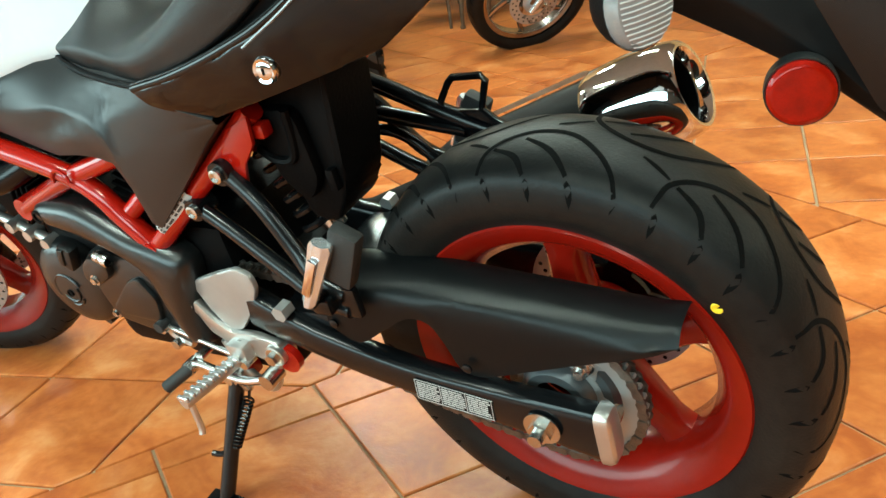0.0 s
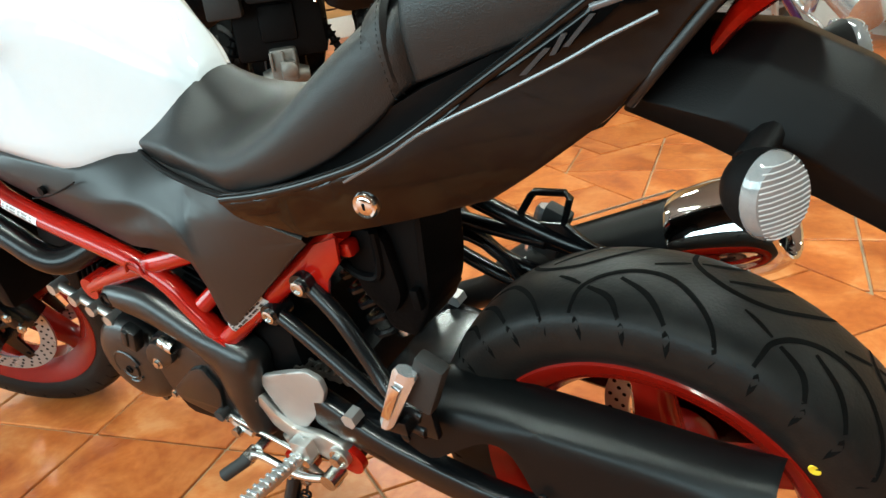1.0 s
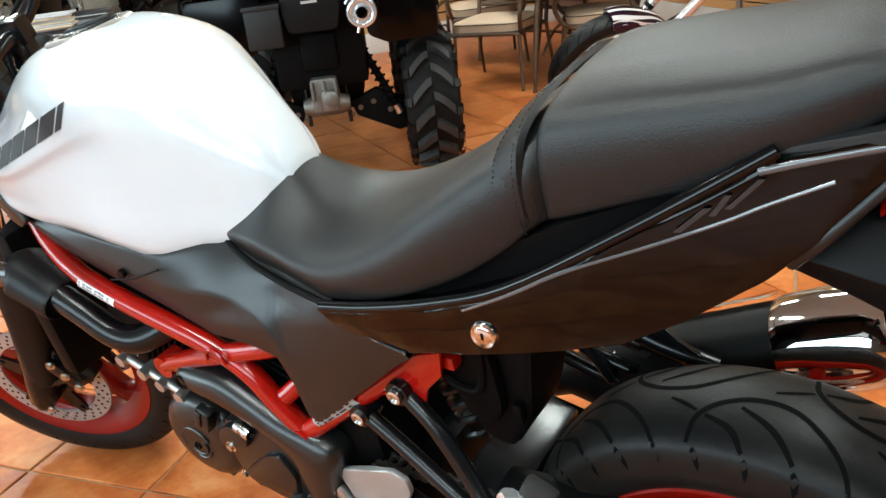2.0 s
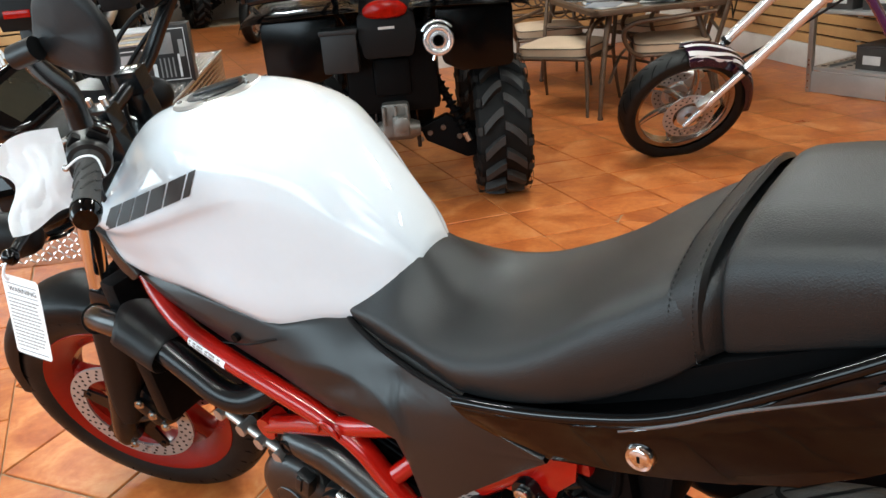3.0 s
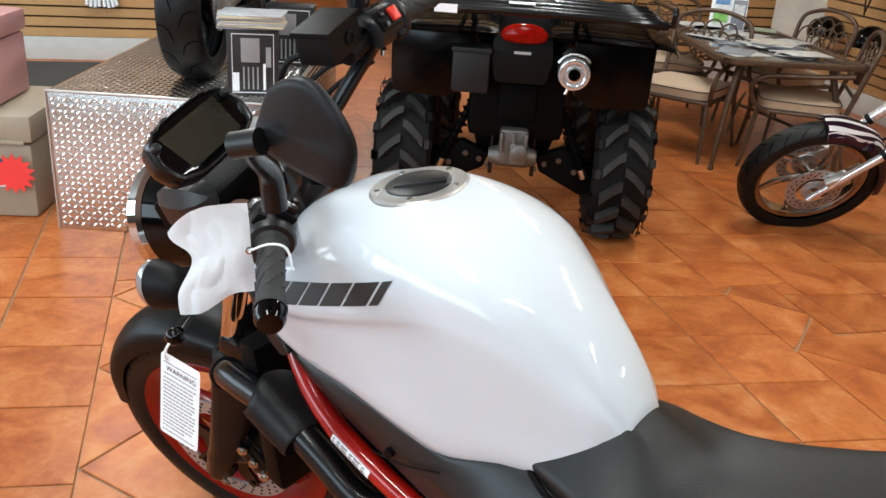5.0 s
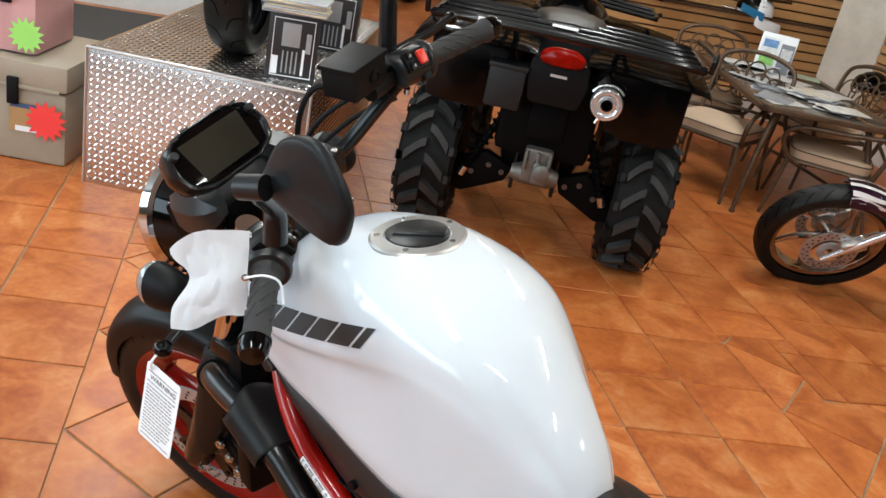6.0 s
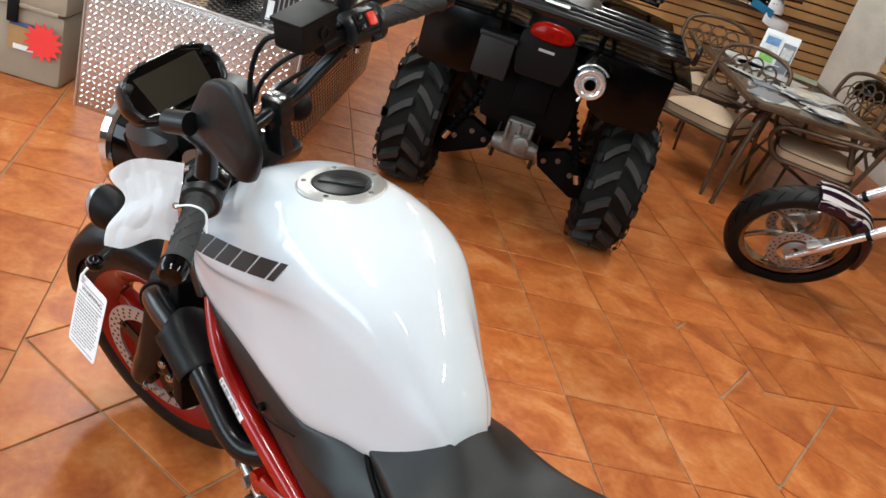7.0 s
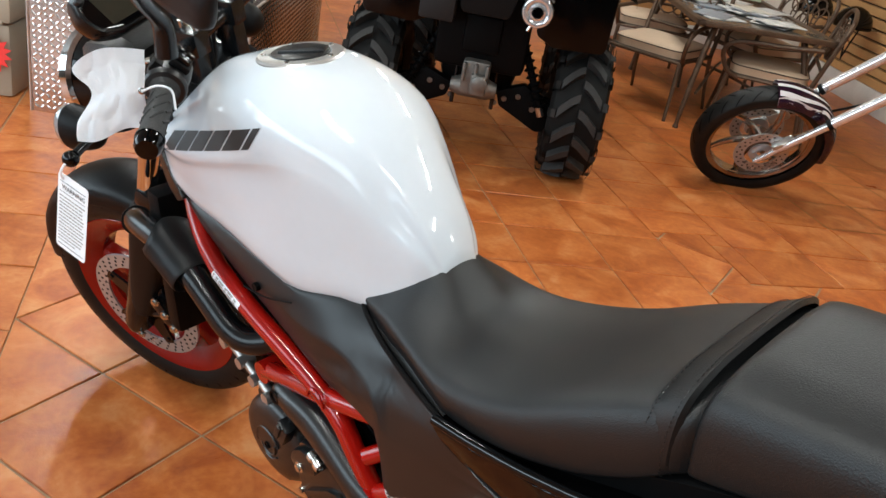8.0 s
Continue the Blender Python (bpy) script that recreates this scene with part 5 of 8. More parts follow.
# headlight
HL = Vector((-1.475, 0, 0.865))
HX = Vector((-0.97, 0, -0.22)).normalized()
bm = lathe(B(), [(-0.13, 0.03), (-0.115, 0.065), (-0.07, 0.088), (0.0, 0.098), (0.02, 0.100)], HL, HX, 40)
hl = spart("headlight", bm, BLACK_GLOSS, bike, "round headlight with a black shell and chrome rim")
bm = lathe(B(), [(0.0, 0.099), (0.006, 0.106), (0.024, 0.107), (0.032, 0.101), (0.030, 0.094)], HL, HX, 48)
spart("headlight_rim", bm, CHROME, hl, "chrome headlight rim")
bm = lathe(B(), [(0.026, 0.096), (0.036, 0.075), (0.042, 0.04), (0.043, 0)], HL, HX, 40)
spart("headlight_glass", bm, CLEAR, hl)
bm = B()
for sd in (-1, 1):
    plate(bm, rounded([(-1.44, 0.955), (-1.37, 0.985), (-1.31, 0.955), (-1.34, 0.90), (-1.42, 0.885)], 0.015), sd * 0.078, sd * 0.094, 0.006)
box(bm, (-1.36, 0, 0.93), (0.10, 0.16, 0.10), bev=0.02)
spart("headlight_bracket", bm, BLACK_DEEP, hl)
for sd in (-1, 1):
    bm = B()
    rows = []
    for x, w_, zt, zb in ((-1.405, 0.010, 0.985, 0.930), (-1.385, 0.020, 1.000, 0.925), (-1.345, 0.026, 1.006, 0.930), (-1.315, 0.022, 1.000, 0.955), (-1.300, 0.012, 0.994, 0.972)):
        rows.append([(x, sd * 0.098 - sd * w_, zb + 0.006), (x, sd * 0.098 - sd * w_, zt), (x, sd * 0.098 + sd * w_ * 0.5, zt + 0.003), (x, sd * 0.098 + sd * w_, (zt + zb) / 2 + 0.012), (x, sd * 0.098 + sd * w_ * 0.4, zb)])
    grid(bm, rows, True, True)
    spart("headlight_wing", bm, GREY_PLASTIC, hl, "moulded grey wing beside the instrument", 25)

# instrument: a thick black housing with chamfered corners, a raised bezel and a sloping window
DM = Matrix.Translation((-1.325, -0.052, 1.072)) @ Matrix.Rotation(radians(48), 4, "Y") @ Matrix.Diagonal((0.76, 0.84, 0.84, 1))
outl = rounded([(-0.064, -0.055), (-0.046, -0.106), (0.004, -0.124), (0.046, -0.110), (0.066, -0.062), (0.066, 0.062), (0.046, 0.110), (0.004, 0.124), (-0.046, 0.106), (-0.064, 0.055)], 0.012, 3)
bm = B()
rows = [[(x * f, y * f, z) for x, y in outl] for z, f in ((-0.062, 0.50), (-0.050, 0.80), (-0.030, 0.96), (-0.012, 1.0), (0.002, 1.0), (0.010, 0.975), (0.012, 0.93), (0.009, 0.885), (0.003, 0.86))]
grid(bm, rows, True, True)
dash = spart("instrument", move(bm, DM), BLACK_METAL, bike, "black digital instrument, switched off")
bm = B()
rows = [[(x * f, y * f, z) for x, y in outl] for z, f in ((0.003, 0.87), (0.0055, 0.865), (0.0068, 0.80))]
grid(bm, rows, True, True)
spart("instrument_screen", move(bm, DM), BLACK_GLOSS, dash, "dark glossy instrument window")
bm = B()
grid(bm, [[(x, y * (0.078 if x < 0 else 0.070) / 0.078, 0.0074) for y in (-0.078, 0.078)] for x in (-0.040, 0.044)])
spart("display", move(bm, DM), mat("display_grey_green", (0.020, 0.0185, 0.013), 0.12), dash, "grey-green liquid crystal display")
bm = B()
for x, y in ((-0.028, -0.100), (-0.028, 0.100)):
    lathe(bm, [(0.004, 0.010), (0.014, 0.0095), (0.017, 0.007), (0.017, 0)], (x, y, 0.004), (0, 0, 1), 14)
spieces("instrument_button", move(bm, DM), BLACK_PLASTIC, dash)
bm = B()
for y in (-0.075, -0.045, 0.045, 0.075):
    box(bm, (-0.055 - 0.006 * (abs(y) < 0.05), y, 0.013), (0.005, 0.018, 0.004), bev=0.001)
spieces("bezel_lug", move(bm, DM), BLACK_PLASTIC, dash)

# handlebar with controls
BARZ = 1.045
bm = B()
BAR = [(-1.021, -0.342, 1.035), (-1.096, -0.222, 1.040), (-1.130, -0.155, 1.038), (-1.178, -0.10, 1.020), (-1.20, -0.05, 1.010), (-1.20, 0.05, 1.022),
       (-1.185, 0.09, 1.040), (-1.145, 0.14, 1.100), (-1.115, 0.195, 1.140), (-1.066, 0.330, 1.150)]
tube(bm, BAR, 0.0125, 14, steps=6)
bar = spart("handlebar", bm, BLACK_METAL, bike, "black tubular handlebar")
bm = B()
for sd in (-1, 1):
    box(bm, (-1.20, sd * 0.05, 1.016 + sd * 0.006), (0.046, 0.034, 0.044), bev=0.006)
    box(bm, (-1.205, sd * 0.05, 0.970), (0.040, 0.030, 0.07), bev=0.006)
spart("bar_clamp", bm, BLACK_METAL, bar)
bm = B()
for sd in (-1, 1):
    for dx in (-0.014, 0.014):
        rod(bm, (-1.20 + dx, sd * 0.05, 1.030), (-1.20 + dx, sd * 0.05, 1.046), 0.0055, 10)
    c = AXLE_F + AX * 0.68 + Vector((0, sd * 0.098, 0))
    lathe(bm, [(0, 0.024), (0.016, 0.024), (0.018, 0.020), (0.018, 0.011), (0.024, 0.010), (0.024, 0)], c, AX, 20)
spieces("clamp_bolt", bm, STEEL, bar)
for sd in (-1, 1):
    e = Vector((-1.021, -0.342, 1.035)) if sd < 0 else Vector((-1.066, 0.330, 1.152))
    i = Vector((-1.092, -0.228, 1.040)) if sd < 0 else Vector((-1.110, 0.208, 1.146))
    d = (e - i).normalized()
    bm = B()
    lathe(bm, [(0, 0.021), (0.004, 0.024), (0.010, 0.018), (0.012, 0.0172), (0.122, 0.0172), (0.126, 0.020), (0.131, 0.020)], i, d, 24)
    u = d.orthogonal().normalized()
    w = d.cross(u)
    for k in range(6):
        a = 2 * math.pi * k / 6
        for s in (0.03, 0.055, 0.08):
            pts = [i + d * (s + t * 0.022) + 0.0168 * (math.cos(a + t * 0.8) * u + math.sin(a + t * 0.8) * w) for t in (0, 0.5, 1)]
            tube(bm, pts, 0.0022, 5, steps=2)
    g = spart("grip", bm, GRIP, bar, "black rubber handlebar grip")
    bm = lathe(B(), [(0.128, 0.014), (0.130, 0.0190), (0.146, 0.0185), (0.153, 0.015), (0.155, 0)], i, d, 24)
    spart("bar_end", bm, BLACK_GLOSS, g)
    bm = lathe(B(), [(0.006, 0.020), (0.004, 0.029), (0.0, 0.0315), (-0.006, 0.0315), (-0.010, 0.028), (-0.013, 0.0265), (-0.040, 0.0285), (-0.058, 0.0280), (-0.064, 0.024), (-0.066, 0.014)], i, d, 28)
    for v in bm.verts:
        q = v.co - i
        h = q.dot(d)
        if -0.060 < h < -0.011:
            r_ = q - d * h
            v.co += r_ * (0.22 * abs(r_.normalized().x) ** 3)
    sw = spart("switch_box", bm, BLACK_PLASTIC, bar, "black handlebar switch housing")
    face = (Vector((0.80, 0, 0.60)) - d * d.dot(Vector((0.80, 0, 0.60)))).normalized()
    side = d.cross(face)
    turn_ = Matrix(((d.x, side.x, face.x, 0), (d.y, side.y, face.y, 0), (d.z, side.z, face.z, 0), (0, 0, 0, 1)))
    at = lambda al, sx, up: Matrix.Translation(i - d * al + side * sx + face * up) @ turn_
    bm = move(box(B(), (0, 0, 0), (0.040, 0.032, 0.012), bev=0.004), at(0.036, 0.0, 0.0315))
    spart("switch_plate", bm, BLACK_MATTE, sw)
    bm = B()
    move(box(bm, (0, 0, 0), (0.014, 0.022, 0.010), bev=0.003), at(0.028, 0.0, 0.040))
    spart("switch", bm, RED_SWITCH if sd > 0 else BLACK_METAL, sw, "red engine stop switch" if sd > 0 else "")
    for al, sx, w_, l_ in ((0.048, 0.008, 0.010, 0.012), (0.048, -0.009, 0.009, 0.012)):
        spart("button", move(box(B(), (0, 0, 0), (w_, l_, 0.009), bev=0.0025), at(al, sx, 0.039)), BLACK_METAL, sw)
    bm = move(box(B(), (0, 0, 0), (0.016, 0.014, 0.020), bev=0.004), at(0.020, 0.026, 0.012))
    spart("horn_button", bm, BLACK_MATTE, sw)
    bm = rod(B(), i - d * 0.050 - face * 0.004 + side * 0.030, i - d * 0.050 - face * 0.012 + side * 0.036, 0.005, 10)
    spart("housing_screw", bm, STEEL, sw)
    if sd < 0:
        for sx, al in ((0.004, 0.030), (-0.003, 0.030), (0.010, 0.040)):
            spart("switch_mark", move(box(B(), (0, 0, 0), (0.0012, 0.004, 0.0008)), at(al, sx, 0.0455 if al < 0.035 else 0.0379)), PAPER, sw)
    # lever
    bm = B()
    p0 = i - d * 0.055 + Vector((-0.022, 0, 0.0))
    box(bm, p0, (0.04, 0.045, 0.028), bev=0.008)
    LE = Vector((-1.156, -0.360, 0.994)) if sd < 0 else Vector((-1.165, 0.385, 1.135))
    tube(bm, [p0 + Vector((-0.018, 0, 0)), p0.lerp(LE, 0.4) + Vector((-0.02, 0, -0.004)), p0.lerp(LE, 0.75) + Vector((-0.008, 0, -0.006)), LE], lambda t: 0.0085 - 0.002 * t, 10)
    lv = spart("lever", bm, BLACK_METAL, bar, "clutch lever" if sd < 0 else "brake lever")
    bm = lathe(B(), [(0.012 * math.cos(a), max(0.0005, 0.012 * math.sin(a))) for a in (math.pi * k / 10 for k in range(11))], LE + Vector((-0.003, sd * 0.008, -0.004)), (0, 0, 1), 18)
    spart("lever_ball", bm, BLACK_GLOSS, lv)
# master cylinder on the right
bm = B()
box(bm, (-1.150, 0.078, 1.168), (0.060, 0.085, 0.045), bev=0.006)
box(bm, (-1.150, 0.078, 1.193), (0.065, 0.090, 0.008), bev=0.002)
rod(bm, (-1.135, 0.09, 1.135), (-1.135, 0.18, 1.135), 0.014, 14)
lathe(bm, [(0, 0.011), (0.003, 0.011), (0.004, 0.008), (0.001, 0.007), (0.001, 0)], (-1.119, 0.085, 1.168), (1, 0, 0), 16)
spart("brake_reservoir", bm, BLACK_MATTE, bar, "black square brake fluid reservoir")
# mirrors: the left one folded inwards so that its shell shows, the right one standing up
SHAPE = [(-0.077, -0.020), (-0.056, 0.010), (-0.028, 0.041), (0.010, 0.057), (0.040, 0.055), (0.066, 0.028), (0.076, 0.002), (0.072, -0.022), (0.057, -0.049), (0.038, -0.056), (-0.010, -0.051), (-0.062, -0.037)]


def mirror(stem, piv, c, right, up, out):
    """right, up: the shell's own axes; out: the way its back bulges."""
    bm = B()
    tube(bm, stem, lambda t: 0.016 - 0.004 * t, 12)
    ms = part("mirror", bm, BLACK_METAL, bike, "black rear view mirror")
    bm = rod(B(), Vector(piv[0]), Vector(piv[1]), 0.0145, 16)
    part("mirror_joint", bm, BLACK_PLASTIC, ms)
    bm = B()
    rows = []
    for h, f in ((0.013, 0.06), (0.0128, 0.45), (0.0115, 0.86), (0.003, 0.985), (-0.006, 1.0), (-0.009, 0.95)):
        rows.append([c + right * q[0] * f + up * q[1] * f + out * (h - (0.006 * f if q[1] > -0.005 and h > 0.01 else 0.0)) for q in SHAPE])
    surf(bm, rows, 2, 3, cap=True, close=True)
    part("mirror_shell", bm, SHELL_BLACK, ms, "scuffed satin black mirror shell", 60)
    bm = B()
    bm.faces.new([bm.verts.new(c + right * q.x * 0.93 + up * q.y * 0.93 - out * 0.0098) for q in spline([(a, b, 0) for a, b in SHAPE + SHAPE[:1]], 4)[:-1]])
    part("mirror_glass", bm, CHROME, ms)


mo = Vector((0.064, -0.991, -0.118)).normalized()
mr_ = (Vector((1, 0, 0)) - mo * mo.x).normalized()
mirror([(-0.995, -0.176, 1.065), (-0.990, -0.178, 1.115), (-0.955, -0.215, 1.160), (-0.918, -0.244, 1.194)], ((-0.928, -0.252, 1.190), (-0.898, -0.237, 1.197)), Vector((-0.861, -0.214, 1.211)), mr_, mo.cross(mr_) * -1 if mo.cross(mr_).z < 0 else mo.cross(mr_), mo)
mirror([(-1.205, 0.150, 1.12), (-1.215, 0.158, 1.20), (-1.225, 0.168, 1.30), (-1.235, 0.185, 1.40)], ((-1.235, 0.185, 1.39), (-1.225, 0.195, 1.43)), Vector((-1.225, 0.26, 1.45)), Vector((0, 1, 0)), Vector((0, 0, 1)), Vector((-1, 0, 0)))
# front turn signals
for sd in (-1, 1):
    c0 = Vector((-1.345, sd * 0.215, 0.910))
    bm = B()
    rows = []
    for t, r1, r2 in ((0.062, 0.010, 0.012), (0.05, 0.024, 0.028), (0.025, 0.031, 0.037), (0.0, 0.033, 0.041)):
        rows.append([c0 + Vector((t, r1 * math.cos(a), r2 * math.sin(a))) for a in (2 * math.pi * k / 24 for k in range(24))])
    surf(bm, rows, 2, 1, cap=True, close=True)
    rod(bm, c0 + Vector((0.03, -sd * 0.02, 0)), (-1.33, sd * 0.09, 0.87), 0.011, 12)
    ts = spart("turn_signal", bm, BLACK_MATTE, bike, "front turn signal with a clear lens")
    bm = B()
    grid(bm, [[c0 + Vector((-t, 0.0325 * f * math.cos(a), 0.0405 * f * math.sin(a))) for a in (2 * math.pi * k / 24 for k in range(24))] for t, f in ((0.0, 1.0), (0.010, 0.96), (0.02, 0.75), (0.024, 0.1))], True, True)
    spart("lens", bm, CLEAR, ts)

# cables and hoses round the head
for pts, r_ in (([(-1.160, 0.075, 1.150), (-1.215, 0.055, 1.140), (-1.245, 0.040, 1.070), (-1.235, 0.020, 0.960), (-1.22, 0.0, 0.88)], 0.0048),
                ([(-1.135, 0.135, 1.115), (-1.190, 0.105, 1.105), (-1.245, 0.065, 1.050), (-1.255, 0.020, 0.960), (-1.24, 0.0, 0.86)], 0.0042),
                ([(-1.130, 0.150, 1.100), (-1.200, 0.120, 1.060), (-1.250, 0.070, 1.000), (-1.250, 0.030, 0.90)], 0.0042),
                ([(-1.120, -0.175, 1.020), (-1.20, -0.150, 1.000), (-1.265, -0.09, 0.940), (-1.24, -0.06, 0.840)], 0.0048),
                ([(-1.115, -0.185, 1.010), (-1.17, -0.165, 0.950), (-1.205, -0.13, 0.860), (-1.19, -0.11, 0.780)], 0.0042)):
    spart("control_cable", tube(B(), pts, r_, 8, steps=7), BLACK_MATTE, bike, "black control cable")
bm = lathe(B(), [(0, 0.019), (0.006, 0.019), (0.007, 0.016), (0.006, 0.012), (0.009, 0.010), (0.009, 0)], (-1.225, 0, 1.000), (0.25, 0, 1), 28)
lockr = spart("ignition_lock", bm, BLACK_MATTE, bike, "black ignition lock with a bright ring")
bm = lathe(B(), [(0.0068, 0.0165), (0.0082, 0.0160), (0.0082, 0.0125), (0.0066, 0.0122)], (-1.225, 0, 1.000), (0.25, 0, 1), 28)
spart("lock_ring", bm, STEEL, lockr)

# coolant pipe and radiator cover
bm = B()
tube(bm, [(-1.285, -0.150, 0.655), (-1.25, -0.162, 0.674), (-1.19, -0.168, 0.685), (-1.12, -0.168, 0.690), (-1.05, -0.166, 0.668), (-1.0, -0.163, 0.640), (-0.95, -0.158, 0.608), (-0.91, -0.145, 0.598), (-0.87, -0.11, 0.61)], 0.0235, 18, steps=6)
hose = part("coolant_pipe", bm, BLACK_METAL, bike, "thick glossy black coolant pipe")
bm = B()
rod(bm, (-1.285, -0.150, 0.655), (-1.265, -0.157, 0.666), 0.028, 18)
part("hose_clip", bm, BLACK_MATTE, hose)
bm = B()
box(bm, (-1.20, 0, 0.60), (0.045, 0.30, 0.30), pose(0, 0, 0), bev=0.01)
rad = part("radiator", bm, BLACK_DEEP, bike, "black radiator")
P0, P1 = Vector((-1.142, -0.166, 0.697)), Vector((-1.050, -0.162, 0.656))
d = (P1 - P0).normalized()
u = Vector((0, -1, 0))
w = d.cross(u).normalized() * -1
if w.z < 0:
    w = -w
bm = B()
rows = []
for t, r_ in ((-0.10, 0.041), (0.0, 0.043), (0.25, 0.0425), (0.6, 0.041), (0.94, 0.040), (1.0, 0.038)):
    r = []
    for k in range(19):
        a = radians(-70 + 210 * k / 18)
        # the front edge is scooped, the top runs on as a tab towards the frame
        f = t + (0.22 * math.cos(a - 0.3) ** 2 if t < 0.1 else 0)
        r.append(P0.lerp(P1, f) + r_ * (math.cos(a) * u + 0.92 * math.sin(a) * w) + (Vector((0, 0.020 * (k - 14) / 4, -0.002 * (k - 14))) if k > 14 else Vector((0, 0, 0))))
    rows.append(r)
surf(bm, rows, 2, 1)
bmesh.ops.solidify(bm, geom=bm.faces[:], thickness=-0.004)
part("radiator_cover", bm, GREY_PLASTIC, rad, "satin grey-black radiator side cover", 60)

# brand mark on both tank sides, drawn as plain slanted blocks that follow the paint
from mathutils.bvhtree import BVHTree
tb_ = bmesh.new()
tb_.from_mesh(tank.data)
tree = BVHTree.FromBMesh(tb_)
for sd in (-1, 1):
    bm = B()
    for k in range(6):
        f0, f1 = k / 5.5 + 0.004, (k + 1) / 5.5 - 0.014
        if k == 5:
            f1 = f0 + 0.060
        cells_ = []
        for iu in range(5):
            col = []
            for iv in range(4):
                f = f0 + (f1 - f0) * iu / 4
                g = iv / 3
                x = -1.114 + 0.252 * f + 0.018 * g
                z = 0.867 + 0.093 * f + 0.036 * g
                hit, nor, _, _ = tree.ray_cast(Vector((x, sd * 0.5, z)), Vector((0, -sd, 0)))
                col.append(bm.verts.new(hit + Vector((0, sd * 0.0009, 0.0004))))
            cells_.append(col)
        for iu in range(4):
            for iv in range(3):
                bm.faces.new((cells_[iu][iv], cells_[iu + 1][iv], cells_[iu + 1][iv + 1], cells_[iu][iv + 1]))
    pieces("tank_decal", bm, INK, tank, "black block of the tank mark")
tb_.free()

# crumpled white sheet tied round the left grip
P00, P10, P01, P11 = Vector((-1.045, -0.303, 0.955)), Vector((-1.002, -0.218, 0.966)), Vector((-1.084, -0.276, 1.044)), Vector((-1.038, -0.187, 1.064))
BIKE_M = pose(0, 0, 0, LEAN_BIKE, 0, 0)
bm = B()
rows = []
for iv in range(33):
    v = iv / 32
    r = []
    for iu in range(33):
        u_ = iu / 32
        # the free side is drawn in below its upper corner, the top edge bows up
        uu = u_ + (1 - u_) * 0.24 * math.sin(math.pi * min(1, (1 - v) * 1.25)) ** 2
        vv = v + 0.16 * v * math.sin(math.pi * u_ ** 0.8) - 0.05 * (1 - v) * math.sin(math.pi * u_ * 2)
        p = (P00 * (1 - uu) + P10 * uu) * (1 - vv) + (P01 * (1 - uu) + P11 * uu) * vv
        q = Vector((u_ * 3.1 + 0.6 * v, v * 2.6 - 0.5 * u_, 3.1))
        n = 0.012 * noise.noise(q * 0.7) + 0.012 * (abs(noise.noise(q * 1.1)) - 0.2) + 0.0016 * abs(noise.noise(q * 3.1))
        p = p + Vector((0.72, -0.62, 0.25)) * (n + 0.016 * math.sin(math.pi * u_) * (0.3 + 0.7 * v))
        r.append(p)
    rows.append(r)
grid(bm, rows)
bmesh.ops.solidify(bm, geom=bm.faces[:], thickness=0.0009)
sheet = solo("plastic_sheet", bm, PAPER, "crumpled white sheet tied to the handlebar grip", "sheet", BIKE_M, sharp=18)
bm = tube(B(), [Vector((-1.005, -0.215, 1.020)), Vector((-0.975, -0.205, 1.035)), Vector((-0.955, -0.195, 1.032)), Vector((-0.94, -0.20, 1.01))], 0.0016, 6)
part("tie_wire", bm, PAPER, sheet)
bm = lathe(B(), [(0, 0.0025), (0.001, 0.005), (0.0015, 0.0025)], (-1.006, -0.215, 1.020), (0.8, -0.5, 0.2), 14)
part("eyelet", bm, STEEL, sheet)

# warning tag hung from the clutch lever
TL, TR, BL_, BR = Vector((-1.040, -0.332, 0.918)), Vector((-0.982, -0.322, 0.910)), Vector((-1.075, -0.362, 0.800)), Vector((-1.002, -0.345, 0.787))
ex = (TR - TL + BR - BL_).normalized()
ez = (TL - BL_ + TR - BR)
ez = (ez - ex * ez.dot(ex)).normalized()
ey = ez.cross(ex)
tw, th_ = 0.066, 0.122
cen = (TL + TR + BL_ + BR) / 4
TGM = BIKE_M @ Matrix(((ex.x, ey.x, ez.x, cen.x), (ex.y, ey.y, ez.y, cen.y), (ex.z, ey.z, ez.z, cen.z), (0, 0, 0, 1)))
bm = plate(B(), rounded([(-tw / 2, -th_ / 2), (tw / 2, -th_ / 2), (tw / 2, th_ / 2), (-tw / 2, th_ / 2)], 0.006), -0.0004, 0.0004)
hang = solo("warning_tag", bm, PAPER, "white printed warning tag tied to the clutch lever", "tag", TGM)
bm = B()
for z in (0.049, 0.033, -0.054):
    box(bm, (0, -0.0008, z), (tw * 0.86, 0.0004, 0.0006))
pieces("tag_rule", bm, INK, hang)
rr_ = random.Random(4)
bm = B()
for k in range(14):
    z = 0.026 - k * 0.0056
    x = -tw * 0.42
    while x < tw * 0.36:
        w_ = rr_.uniform(0.003, 0.008)
        w_ = min(w_, tw * 0.42 - x)
        box(bm, (x + w_ / 2, -0.0008, z), (w_, 0.0004, 0.0018))
        x += w_ + 0.0014
        if k == 13 and x > 0.01:
            break
tagged(part("tag_print", bm, INK_GREY, hang), kind="stuff")
fc = bpy.data.curves.new("warning", "FONT")
fc.body = "WARNING"
fc.size = 0.0105
fc.align_x = "CENTER"
tx = bpy.data.objects.new("warning_src", fc)
scene.collection.objects.link(tx)
bpy.context.view_layer.update()
me_ = bpy.data.meshes.new_from_object(tx.evaluated_get(bpy.context.evaluated_depsgraph_get()))
bpy.data.objects.remove(tx)
me_.materials.clear()
me_.materials.append(INK)
me_.transform(Matrix.Translation((0.002, -0.0009, 0.0375)) @ Matrix.Rotation(radians(90), 4, "X"))
wt = new("warning_text", me_)
wt.parent = hang
